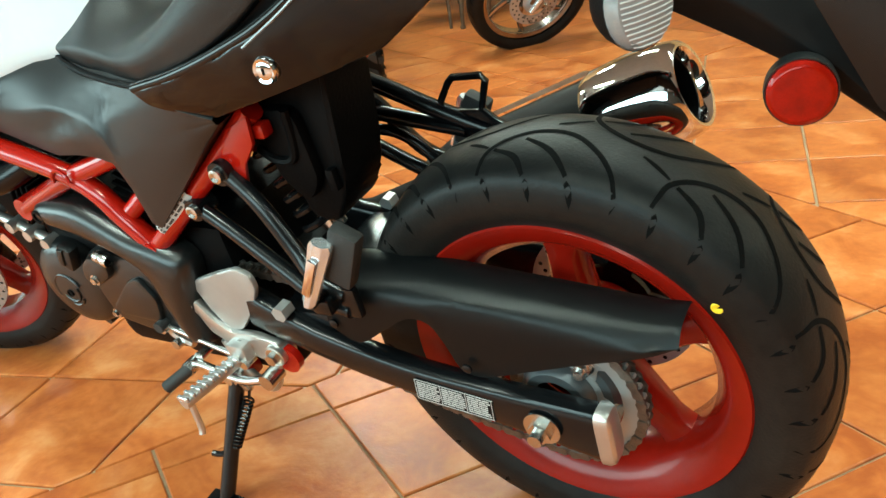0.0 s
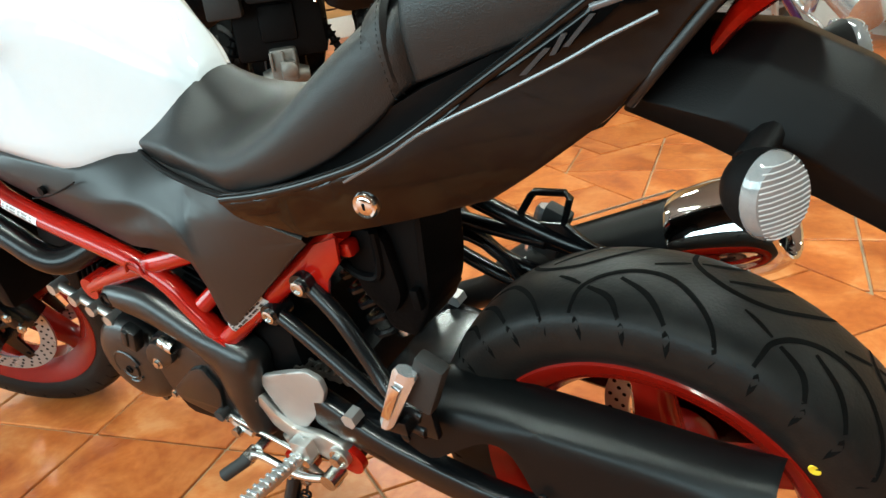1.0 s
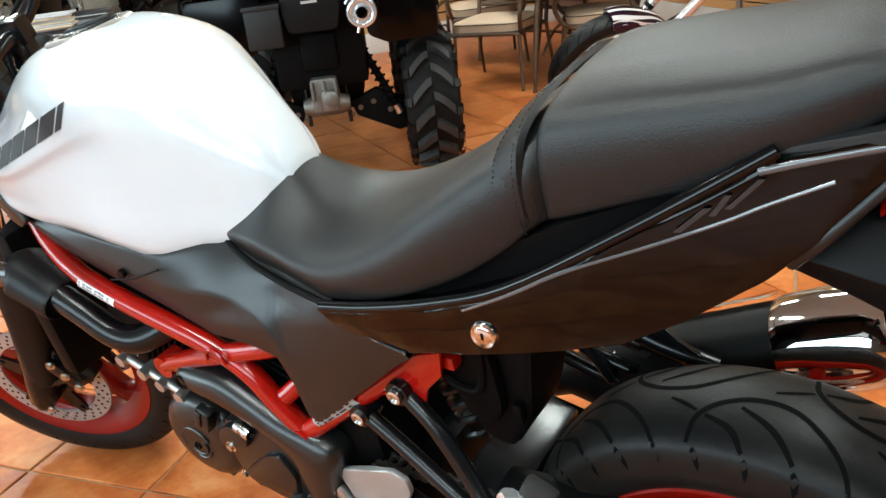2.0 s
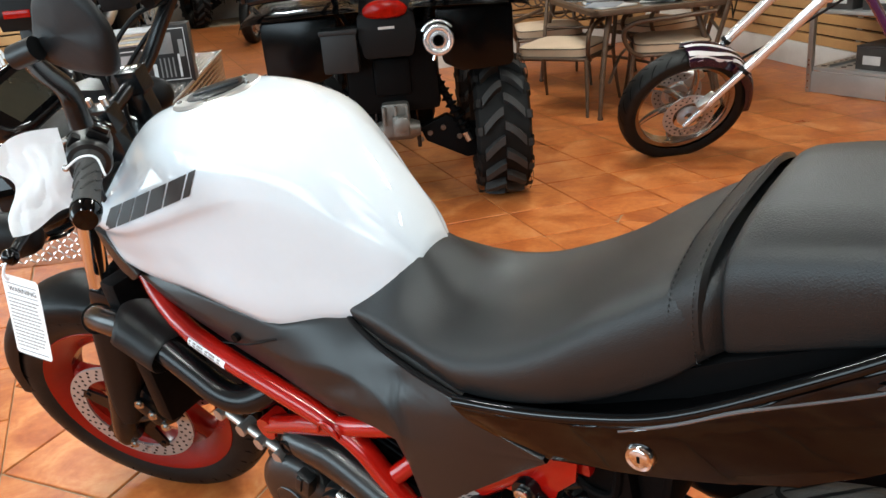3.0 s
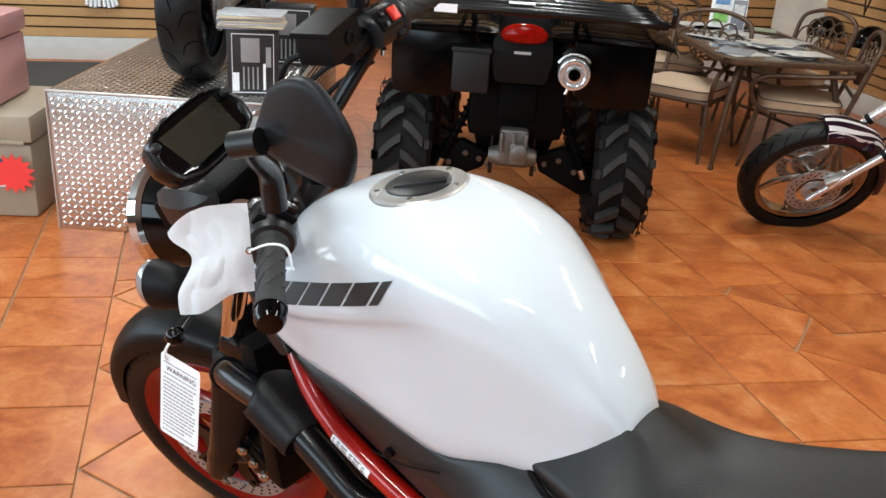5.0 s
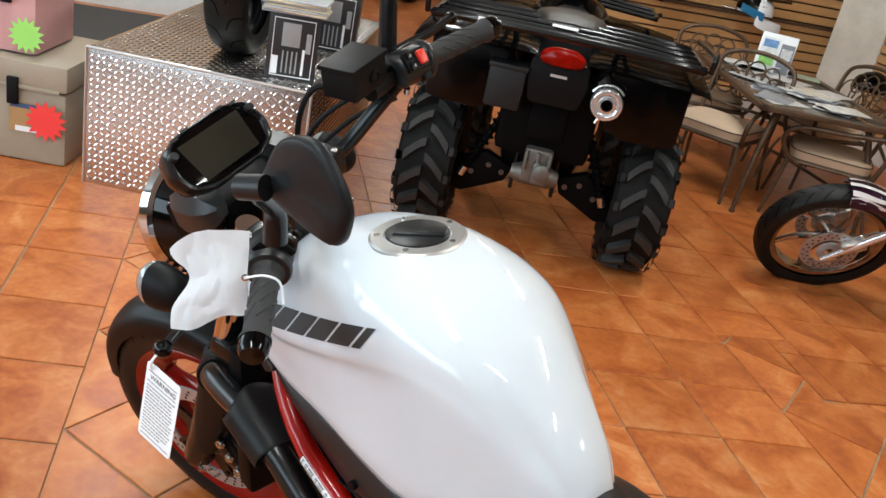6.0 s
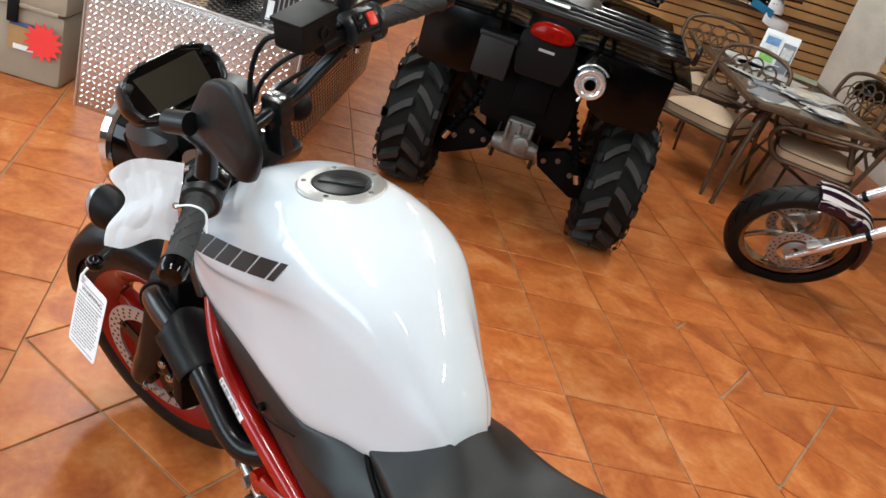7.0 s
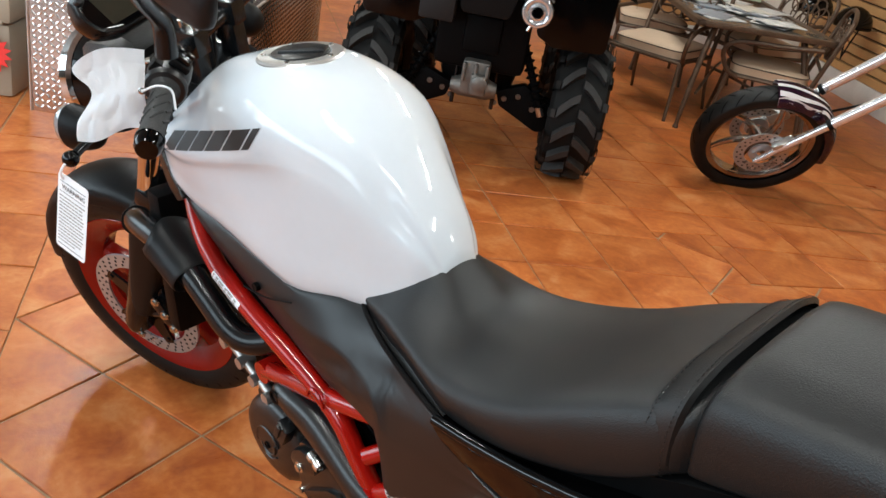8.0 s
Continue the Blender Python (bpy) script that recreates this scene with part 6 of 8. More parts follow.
bm = tube(B(), [Vector((-0.022, -0.001, 0.053)), Vector((-0.02, -0.006, 0.066)), Vector((-0.018, -0.002, 0.078)), Vector((-0.014, 0.006, 0.085))], 0.0018, 6)
part("tag_tie", bm, PAPER, hang)

# ---- walls ----
WOOD = mat("maple_slatwall", (0.50, 0.285, 0.115), 0.5, var=0.12, scale=3, bump=0.05)
GROOVE = mat("slat_groove_dark", (0.03, 0.022, 0.015), 0.9)
TRIMW = mat("white_trim", (0.62, 0.61, 0.58), 0.6, var=0.08)
DARKGREY = mat("dark_grey_mat", (0.055, 0.052, 0.05), 0.9, bump=0.4, bscale=90)
FIXTURE = mat("lamp_fixture_white", (0.75, 0.75, 0.72), 0.5)
TUBE_GLOW = mat("lamp_tube", (1.0, 0.88, 0.70), 0.5, emit=22.0)


def frame_at(p, d):
    """A wall's own frame: origin p on the floor, x along d, y out of its back, z up."""
    d = Vector((*d, 0)).normalized()
    n = Vector((0, 0, 1)).cross(d)
    return Matrix(((d.x, n.x, 0, p[0]), (d.y, n.y, 0, p[1]), (0, 0, 1, 0), (0, 0, 0, 1)))


def slat_wall(name, p, d, length, z0, label, high=3.2, thick=0.14):
    """A wall whose front carries grooved boards; its front lies on the line from p along d, its back to +y."""
    m = frame_at(p, d)
    wl = solo(name, box(B(), (length / 2, thick / 2 + 0.03, high / 2), (length, thick, high)), GROOVE, label, "wall", m, kind="structure")
    pitch = 0.0765
    n = int((high - z0) / pitch)
    me = None
    for k in range(n):
        if me is None:
            bm = B()
            prof = [(0.03, 0), (0.012, 0.0), (0.0, 0.004), (0.0, pitch - 0.014), (0.010, pitch - 0.011), (0.03, pitch - 0.011)]
            grid(bm, [[(x, y, z) for y, z in prof] for x in (0, length)], False)
            ob = part("slat", bm, WOOD, wl)
            me = ob.data
        else:
            ob = new("slat", me)
            ob.parent = wl
        ob.location = (0, 0, z0 + k * pitch)
    bm = box(B(), (length / 2, 0.012, z0 / 2), (length, 0.03, z0), bev=0.002)
    part("baseboard", bm, TRIMW, wl, "scuffed white baseboard")
    return wl


slat_wall("wall_left", (-8.90, -1.60), (0.508, 0.862), 4.9, 0.17, "maple slatwall with dark grooves and a white base")
slat_wall("wall_back", (-5.15, 3.78), (0.508, 0.862), 3.40, 0.17, "maple slatwall behind the table, hung with helmets")
slat_wall("wall_right", (-3.08, 6.46), (0.788, -0.616), 7.5, 0.17, "maple slatwall with two black helmets on it")
slab("pillar", (-3.30, 6.58, 1.6), (0.42, 0.30, 3.2), 10, PLASTER, "off-white plastered pillar at the wall corner", "pillar", 0.01)
slab("wall_far", (-10.5, 8.0, 1.6), (0.15, 9, 3.3), -30.5, PLASTER, "plain plastered far wall", "wall")
# walls out of view, made dark so that the black panels reflect less
UNSEEN_WALL = mat("unseen_wall_dark", (0.085, 0.075, 0.065), 0.7, var=0.15, bump=0.1, bscale=60)
slab("wall_front", (2.0, -6.0, 1.6), (18, 0.15, 3.3), 0, UNSEEN_WALL, "unseen wall behind the camera, kept dark to darken reflections", "wall")
slab("wall_east", (5.2, 0.0, 1.6), (0.15, 14, 3.3), 10, UNSEEN_WALL, "unseen side wall, kept dark to darken reflections", "wall")
for u, v in CEIL_LAMPS:
    w = Matrix.Rotation(TURN, 4, "Z") @ Vector((u, v, 0))
    th = thing("ceiling_lamp", "white fluorescent ceiling fixture with a warm tube", "ceiling lamp", pose(w.x, w.y, 3.2, 0, 0, -30.5), "ceiling lamps")
    part("housing", box(B(), (0, 0, -0.025), (1.35, 0.22, 0.05), bev=0.008), FIXTURE, th)
    part("tube", rod(B(), (-0.6, 0, -0.07), (0.6, 0, -0.07), 0.016, 12), TUBE_GLOW, th)
solo("floor_mat", box(B(), (0, 0, 0.004), (4.07, 2.1, 0.008)), DARKGREY, "dark grey carpet strip along the slatwall", "mat", pose(-6.44, 0.265, 0, 0, 0, 59.5), kind="structure")

# ---- aluminium tread-plate platform ----
PLATE = mat("tread_plate_aluminium", (0.62, 0.60, 0.58), 0.24, metal=1.0, var=0.08, scale=5, bump=0.04)
PM = frame_at((-3.575, 0.370), (0.713, 0.701))
LX, LY, LZ = 0.90, 1.86, 0.57
plat = thing("display_platform", "aluminium tread-plate display platform on the tiles", "platform", PM)
part("deck", box(B(), (LX / 2, LY / 2, LZ / 2), (LX, LY, LZ), bev=0.004), PLATE, plat)


def lug(bm, c, ax, bx, nx, l=0.0150, w=0.0048, h=0.0028):
    v = [bm.verts.new(c + ax * a * l + bx * b * w) for a, b in ((-1, 0), (-0.4, -1), (0.4, -1), (1, 0), (0.4, 1), (-0.4, 1))]
    t = [bm.verts.new(c + ax * a * l * 0.45 + nx * h) for a in (-1, 1)]
    bm.faces.new((v[0], v[1], t[0]))
    bm.faces.new((v[1], v[2], t[1], t[0]))
    bm.faces.new((v[2], v[3], t[1]))
    bm.faces.new((v[3], v[4], t[1]))
    bm.faces.new((v[4], v[5], t[0], t[1]))
    bm.faces.new((v[5], v[0], t[0]))


bm = B()
G = 0.0245
for o, e1, e2, nn, n1, n2 in ((Vector((0, -0.0002, 0)), Vector((1, 0, 0)), Vector((0, 0, 1)), Vector((0, -1, 0)), LX, LZ), (Vector((0, 0, LZ + 0.0002)), Vector((1, 0, 0)), Vector((0, 1, 0)), Vector((0, 0, 1)), LX, LY),
                              (Vector((LX + 0.0002, 0, 0)), Vector((0, 1, 0)), Vector((0, 0, 1)), Vector((1, 0, 0)), LY, LZ)):
    for i in range(1, int(n1 / G)):
        for j in range(1, int(n2 / G)):
            s = 1 if (i + j) % 2 else -1
            a = (e1 * 0.74 + e2 * 0.67 * s).normalized()
            lug(bm, o + e1 * i * G + e2 * j * G, a, nn.cross(a), nn)
tagged(part("tread_lug", bm, PLATE, plat), kind="stuff")
bm = B()
for a, b in (((0, 0, LZ), (LX, 0, LZ)), ((LX, 0, LZ), (LX, LY, LZ)), ((LX, 0, 0), (LX, 0, LZ)), ((0, 0, 0), (0, 0, LZ))):
    rod(bm, a, b, 0.006, 8)
part("edge_trim", bm, ALU, plat)

# ---- coolers ----
COOL = mat("tan_grey_cooler", (0.355, 0.30, 0.225), 0.55, var=0.06, bump=0.05)
PINK = mat("pink_cooler", (0.62, 0.33, 0.33), 0.5, var=0.05)
STAR_RED = mat("fluorescent_red_card", (0.85, 0.045, 0.04), 0.6, var=0.03)
STAR_GREEN = mat("green_card", (0.35, 0.75, 0.15), 0.6, var=0.03)
CARD = mat("brown_card", (0.42, 0.25, 0.10), 0.7)


def star(r, k=14):
    return [((r if i % 2 else r * 0.68) * math.cos(math.pi * i / k), (r if i % 2 else r * 0.68) * math.sin(math.pi * i / k)) for i in range(2 * k)]


def cooler(name, label, material, m, w, d, h, tall=1.0):
    th = thing(name, label, "cooler", m)
    b = part("body", box(B(), (w / 2, d / 2, h * 0.36), (w, d, h * 0.72), bev=0.022), material, th)
    bm = box(B(), (w / 2, d / 2, h * 0.86), (w + 0.02, d + 0.02, h * 0.26), bev=0.022)
    box(bm, (w / 2, -0.006, h * 0.74), (w * 0.96, 0.02, 0.016), bev=0.004)
    l = part("lid", bm, material, th)
    for f in (0.2, 0.82):
        part("latch", box(B(), (w * f, -0.020, h * 0.70), (0.045, 0.02, h * 0.26), bev=0.006), BLACK_MATTE, l, "black rubber latch")
        part("foot", box(B(), (w * f, 0.03, 0.006), (0.06, 0.05, 0.012), bev=0.003), BLACK_MATTE, b)
    return th


CM = frame_at((-4.50, -0.52), (0.66, 0.75))
c1 = cooler("grey_cooler", "large tan-grey hard cooler with black latches on the floor", COOL, CM, 1.16, 0.55, 0.44)
part("brand_bar", box(B(), (0.62, -0.0125, 0.385), (0.34, 0.004, 0.030), bev=0.001), mat("cooler_emboss", (0.29, 0.265, 0.22), 0.6), c1)
st = solo("red_star_card", plate(B(), star(0.088), 0, 0.002), STAR_RED, "red starburst price card on the grey cooler", "price card", CM @ pose(1.09, -0.03, 0.20))
st = solo("cooler_label", plate(B(), [(0, 0), (0.13, 0), (0.13, 0.13), (0, 0.13)], 0, 0.002), CARD, "brown printed label on the grey cooler", "label", CM @ pose(0.93, -0.006, 0.13))
part("label_bar", box(B(), (0.065, -0.002, 0.115), (0.12, 0.002, 0.02)), mat("label_blue", (0.05, 0.09, 0.2), 0.6), st)
part("label_strip", box(B(), (0.075, -0.002, 0.015), (0.10, 0.002, 0.022)), PAPER, st)
c2 = cooler("pink_cooler", "pink hard cooler standing on the grey cooler", PINK, CM @ pose(0.39, 0.06, 0.44), 0.62, 0.40, 0.36)
solo("green_star_card", plate(B(), star(0.075), 0, 0.002), STAR_GREEN, "green starburst price card on the pink cooler", "price card", CM @ pose(0.985, 0.025, 0.53))

# ---- goods on the platform ----
BOXBLACK = mat("black_carton", (0.02, 0.02, 0.022), 0.4)
GREYPRINT = mat("grey_print", (0.30, 0.30, 0.31), 0.45)


def carton(m, w, d, h, label):
    th = thing("carton", label, "box", m, "cartons on the platform")
    part("box", box(B(), (0, 0, h / 2), (w, d, h), bev=0.002), BOXBLACK, th)
    bm = B()
    box(bm, (-w * 0.40, -d / 2 - 0.001, h * 0.5), (w * 0.012, 0.002, h * 0.86))
    box(bm, (w * 0.40, -d / 2 - 0.001, h * 0.5), (w * 0.012, 0.002, h * 0.86))
    box(bm, (0, -d / 2 - 0.001, h * 0.94), (w * 0.82, 0.002, h * 0.012))
    box(bm, (0, -d / 2 - 0.001, h * 0.06), (w * 0.82, 0.002, h * 0.012))
    box(bm, (-w * 0.33, -d / 2 - 0.001, h * 0.22), (w * 0.12, 0.002, h * 0.28))
    box(bm, (w * 0.22, -d / 2 - 0.001, h * 0.30), (w * 0.05, 0.002, h * 0.40))
    part("print_white", bm, PAPER, th)
    bm = B()
    box(bm, (-w * 0.05, -d / 2 - 0.001, h * 0.70), (w * 0.36, 0.002, h * 0.36), bev=0.0005)
    for k in range(4):
        box(bm, (-w * 0.18 + k * w * 0.09, -d / 2 - 0.001, h * 0.28), (w * 0.03, 0.002, h * 0.34))
    box(bm, (w * 0.30, -d / 2 - 0.001, h * 0.6), (w * 0.10, 0.002, h * 0.3))
    part("print_grey", bm, GREYPRINT, th)
    return th


carton(PM @ pose(0.76, 0.20, LZ, 0, 0, 12), 0.20, 0.15, 0.26, "black printed accessory carton on the platform")
carton(PM @ pose(0.80, 0.88, LZ, 0, 0, 5), 0.22, 0.16, 0.27, "black printed accessory carton farther back on the platform")
for k in range(7):
    a = random.uniform(-12, 12)
    solo("magazine", box(B(), (0, 0, 0.004), (0.19, 0.25, 0.007), bev=0.001), mat("magazine_cover", random.choice([(0.6, 0.6, 0.58), (0.5, 0.52, 0.55), (0.62, 0.55, 0.4), (0.3, 0.34, 0.4)]), 0.35, var=0.25, scale=18),
         "glossy magazine lying on top of a carton", "magazine", PM @ pose(0.755 + random.uniform(-.01, .01), 0.20 + random.uniform(-.01, .01), LZ + 0.262 + k * 0.0085, 0, 0, 95 + a), "magazines on the carton")


# ---- generic chunky or smooth tyred wheels for the other vehicles ----
def simple_wheel(name, parent, ro, hw, ri, rim_mat, m, spokes=6, label="", curve=0.5, discs=()):
    prof = tyre_profile(ro, hw, ri)
    bm = B()
    lathe(bm, [(-hw * .62, ri + .006), (-hw * .5, ri - .012), (-hw * .25, ri - .024), (hw * .25, ri - .024), (hw * .5, ri - .012), (hw * .62, ri + .006), (hw * .5, ri - .02), (-hw * .5, ri - .02)], n=64, closed=True)
    lathe(bm, [(-hw * .8, 0.015), (-hw * .8, 0.045), (hw * .8, 0.045), (hw * .8, 0.015)], n=24)
    arms = []
    for k in range(spokes):
        a = 2 * math.pi * k / spokes
        pts = [((0.03 + (ri - 0.045) * t) * math.cos(a + curve * t), 0, (0.03 + (ri - 0.045) * t) * math.sin(a + curve * t)) for t in (0, .3, .6, .85, 1.05)]
        arms.append(tube(B(), pts, lambda t: 0.019 - 0.008 * t, 8, steps=3))
    w = part(name, bm, rim_mat, parent, label)
    w.matrix_basis = m
    for sb in arms:
        part("spoke", sb, rim_mat, w)
    part("tyre", lathe(B(), prof, n=72), RUBBER, w, "black rubber tyre")
    for y, r in discs:
        bm = lathe(B(), [(-.003, r * .62), (.003, r * .62), (.003, r), (-.003, r)], (0, y, 0), n=44, closed=True)
        lathe(bm, [(-.004, .02), (-.004, r * .45), (.004, r * .45), (.004, .02)], (0, y, 0), n=24, closed=True)
        part("brake_disc", bm, DISC_STEEL, w)
        bm = B()
        for k in range(20):
            for rr in (r * .74, r * .88):
                a = 2 * math.pi * (k + (rr > r * .8) * .5) / 20
                rod(bm, (rr * math.cos(a), y - .0036, rr * math.sin(a)), (rr * math.cos(a), y + .0036, rr * math.sin(a)), 0.005, 6)
        part("hole", bm, RECESS_SHADE, w)
    return w, prof


# ---- sport bike on the platform: its rear end is in view ----
SM = PM @ pose(0.48, 0.42, LZ, 0, 0, -90)
sp = thing("sport_motorcycle", "black sport motorcycle standing on the platform, rear wheel seen", "motorcycle", SM)
w, prof = simple_wheel("rear_wheel", sp, 0.312, 0.09, 0.218, BLACK_METAL, pose(0, 0, 0.312), 5, "black five-spoke wheel", 0.0, ((0.10, 0.11),))
bm = B()
for k in range(16):
    for sd in (-1, 1):
        A = k * 22.5 + (11 if sd > 0 else 0)
        groove(bm, prof, [(A, sd * .012), (A + 9, sd * .03), (A + 12, sd * .06), (A + 11, sd * .08)], 0.007)
part("tread_groove", bm, RECESS_SHADE, w)
bm = B()
for sd in (-1, 1):
    tube(bm, [(0.03, sd * 0.125, 0.312), (-0.2, sd * 0.125, 0.33), (-0.5, sd * 0.11, 0.40)], 0.028, 10)
part("swingarm", bm, ALU, sp, "silver swingarm")
bm = B()
rows = []
for x, z, wd, h in ((0.30, 0.60, 0.05, 0.02), (0.22, 0.72, 0.07, 0.05), (0.10, 0.86, 0.10, 0.08), (-0.15, 0.86, 0.14, 0.12), (-0.45, 0.80, 0.15, 0.16), (-0.75, 0.85, 0.16, 0.20), (-1.1, 0.9, 0.12, 0.18)):
    rows.append([(x, wd * math.cos(a), z + h * math.sin(a)) for a in (2 * math.pi * k / 14 for k in range(14))])
surf(bm, rows, 3, 1, cap=True, close=True)
part("tail", bm, BLACK_GLOSS, sp, "black tail and fuel tank")
bm = B()
box(bm, (-0.55, 0, 0.45), (0.45, 0.30, 0.40), bev=0.06)
part("engine", bm, BLACK_DEEP, sp)
bm = box(B(), (0.335, -0.06, 0.43), (0.012, 0.10, 0.03), bev=0.004)
part("reflector", bm, RED_PLASTIC, sp, "red rear reflector")
bm = plate(B(), rounded([(0.24, 0.72), (0.30, 0.68), (0.335, 0.42), (0.30, 0.36), (0.27, 0.58)], 0.01), -0.14, 0.04, 0.004)
part("mudguard", bm, BLACK_MATTE, sp)
bm = rod(B(), (-0.30, 0.20, 0.42), (0.10, 0.24, 0.58), 0.055, 20)
part("muffler", bm, CHROME, sp)
w2, _ = simple_wheel("front_wheel", sp, 0.30, 0.06, 0.218, BLACK_METAL, pose(-1.30, 0, 0.300), 5, "black front wheel", 0.0, ((0.08, 0.14),))
bm = B()
for sd in (-1, 1):
    rod(bm, (-1.30, sd * 0.1, 0.30), (-1.06, sd * 0.1, 0.92), 0.025, 12)
rod(bm, (-1.06, -0.30, 0.93), (-1.06, 0.30, 0.93), 0.014, 10)
part("fork", bm, BLACK_METAL, sp)

# ---- four-wheeler seen from behind ----
AO = pose(-2.535, 1.955, 0, 0, 0, 40.1)
atv = thing("quad_bike", "black utility quad bike with knobbly tyres, seen from behind", "quad bike", AO)
# the tyre is darker between its lugs than on them
GAP_RUBBER = mat("gap_rubber_darker", (0.006, 0.006, 0.006), 0.7, var=0.2, spec=0.2)
LUG_RUBBER = mat("knobbly_tyre_rubber", (0.022, 0.0215, 0.021), 0.62, var=0.3, scale=10, bump=0.35, bscale=150, spec=0.35)
QBLACK = mat("quad_black_plastic", (0.0012, 0.0012, 0.0013), 0.16, var=0.1, spec=0.22)


def knobbly(name, m, ro=0.315, hw=0.12, ri=0.16):
    bm = lathe(B(), [(-hw * .8, ri), (-hw, ri + .05), (-hw * 1.0, ro - .06), (-hw * .88, ro - .036), (-hw * .5, ro - .030), (0, ro - .027), (hw * .5, ro - .030), (hw * .88, ro - .036), (hw, ro - .06), (hw, ri + .05), (hw * .8, ri)], axis=(1, 0, 0), n=56)
    t = part(name, bm, GAP_RUBBER, atv, "black knobbly off-road tyre")
    t.matrix_basis = m
    bm = lathe(B(), [(-hw * .78, ri + .004), (-hw * .6, ri - .02), (-hw * .3, 0.09), (hw * .3, 0.09), (hw * .6, ri - .02), (hw * .78, ri + .004)], axis=(1, 0, 0), n=36)
    lathe(bm, [(0.02, 0.12), (0.03, 0.05), (0.05, 0.03), (0.05, 0)], axis=(1, 0, 0), n=20)
    part("rim", bm, BLACK_METAL, t)
    n = 16
    me = []
    for sd in (-1, 1):
        # a short curved lug: starts near the middle and falls away to the shoulder
        bm = B()
        rows = []
        for s in range(6):
            f = s / 5
            x = sd * hw * (0.02 + 0.72 * f)
            a0 = -0.24 * f ** 1.4
            wd = 0.054 + 0.010 * f
            rb = ro - 0.032 - 0.006 * f ** 3
            rt = ro + 0.008 - 0.010 * f ** 3
            rows.append([(x, rb * math.sin(a0 - wd * 1.2), rb * math.cos(a0 - wd * 1.2)), (x, rt * math.sin(a0 - wd), rt * math.cos(a0 - wd)), (x, rt * math.sin(a0 + wd), rt * math.cos(a0 + wd)), (x, rb * math.sin(a0 + wd * 1.2), rb * math.cos(a0 + wd * 1.2))])
        grid(bm, rows, True, True)
        ob = part("lug", bm, LUG_RUBBER, t)
        me.append(ob.data)
        bm = B()
        rows = []
        for r_, x in ((ro - .070, hw * 1.0), (ro - .055, hw * 1.05), (ro - .020, hw * 1.02), (ro - .006, hw * .96), (ro - .004, hw * .80)):
            rows.append([(sd * x, r_ * math.sin(a), r_ * math.cos(a)) for a in (-0.058, 0.058)])
        grid(bm, rows)
        bmesh.ops.solidify(bm, geom=bm.faces[:], thickness=0.022)
        ob2 = part("side_lug", bm, LUG_RUBBER, t)
        me.append(ob2.data)
        ob.rotation_euler.x = (0.5 if sd > 0 else 0) * 2 * math.pi / n
        ob2.rotation_euler.x = ob.rotation_euler.x + 0.255
        for k in range(1, n):
            for q, d in ((ob, 0), (ob2, 0)):
                c = new(q.name.split(".")[0], q.data)
                c.parent = t
                c.rotation_euler.x = q.rotation_euler.x + 2 * math.pi * k / n
    return t


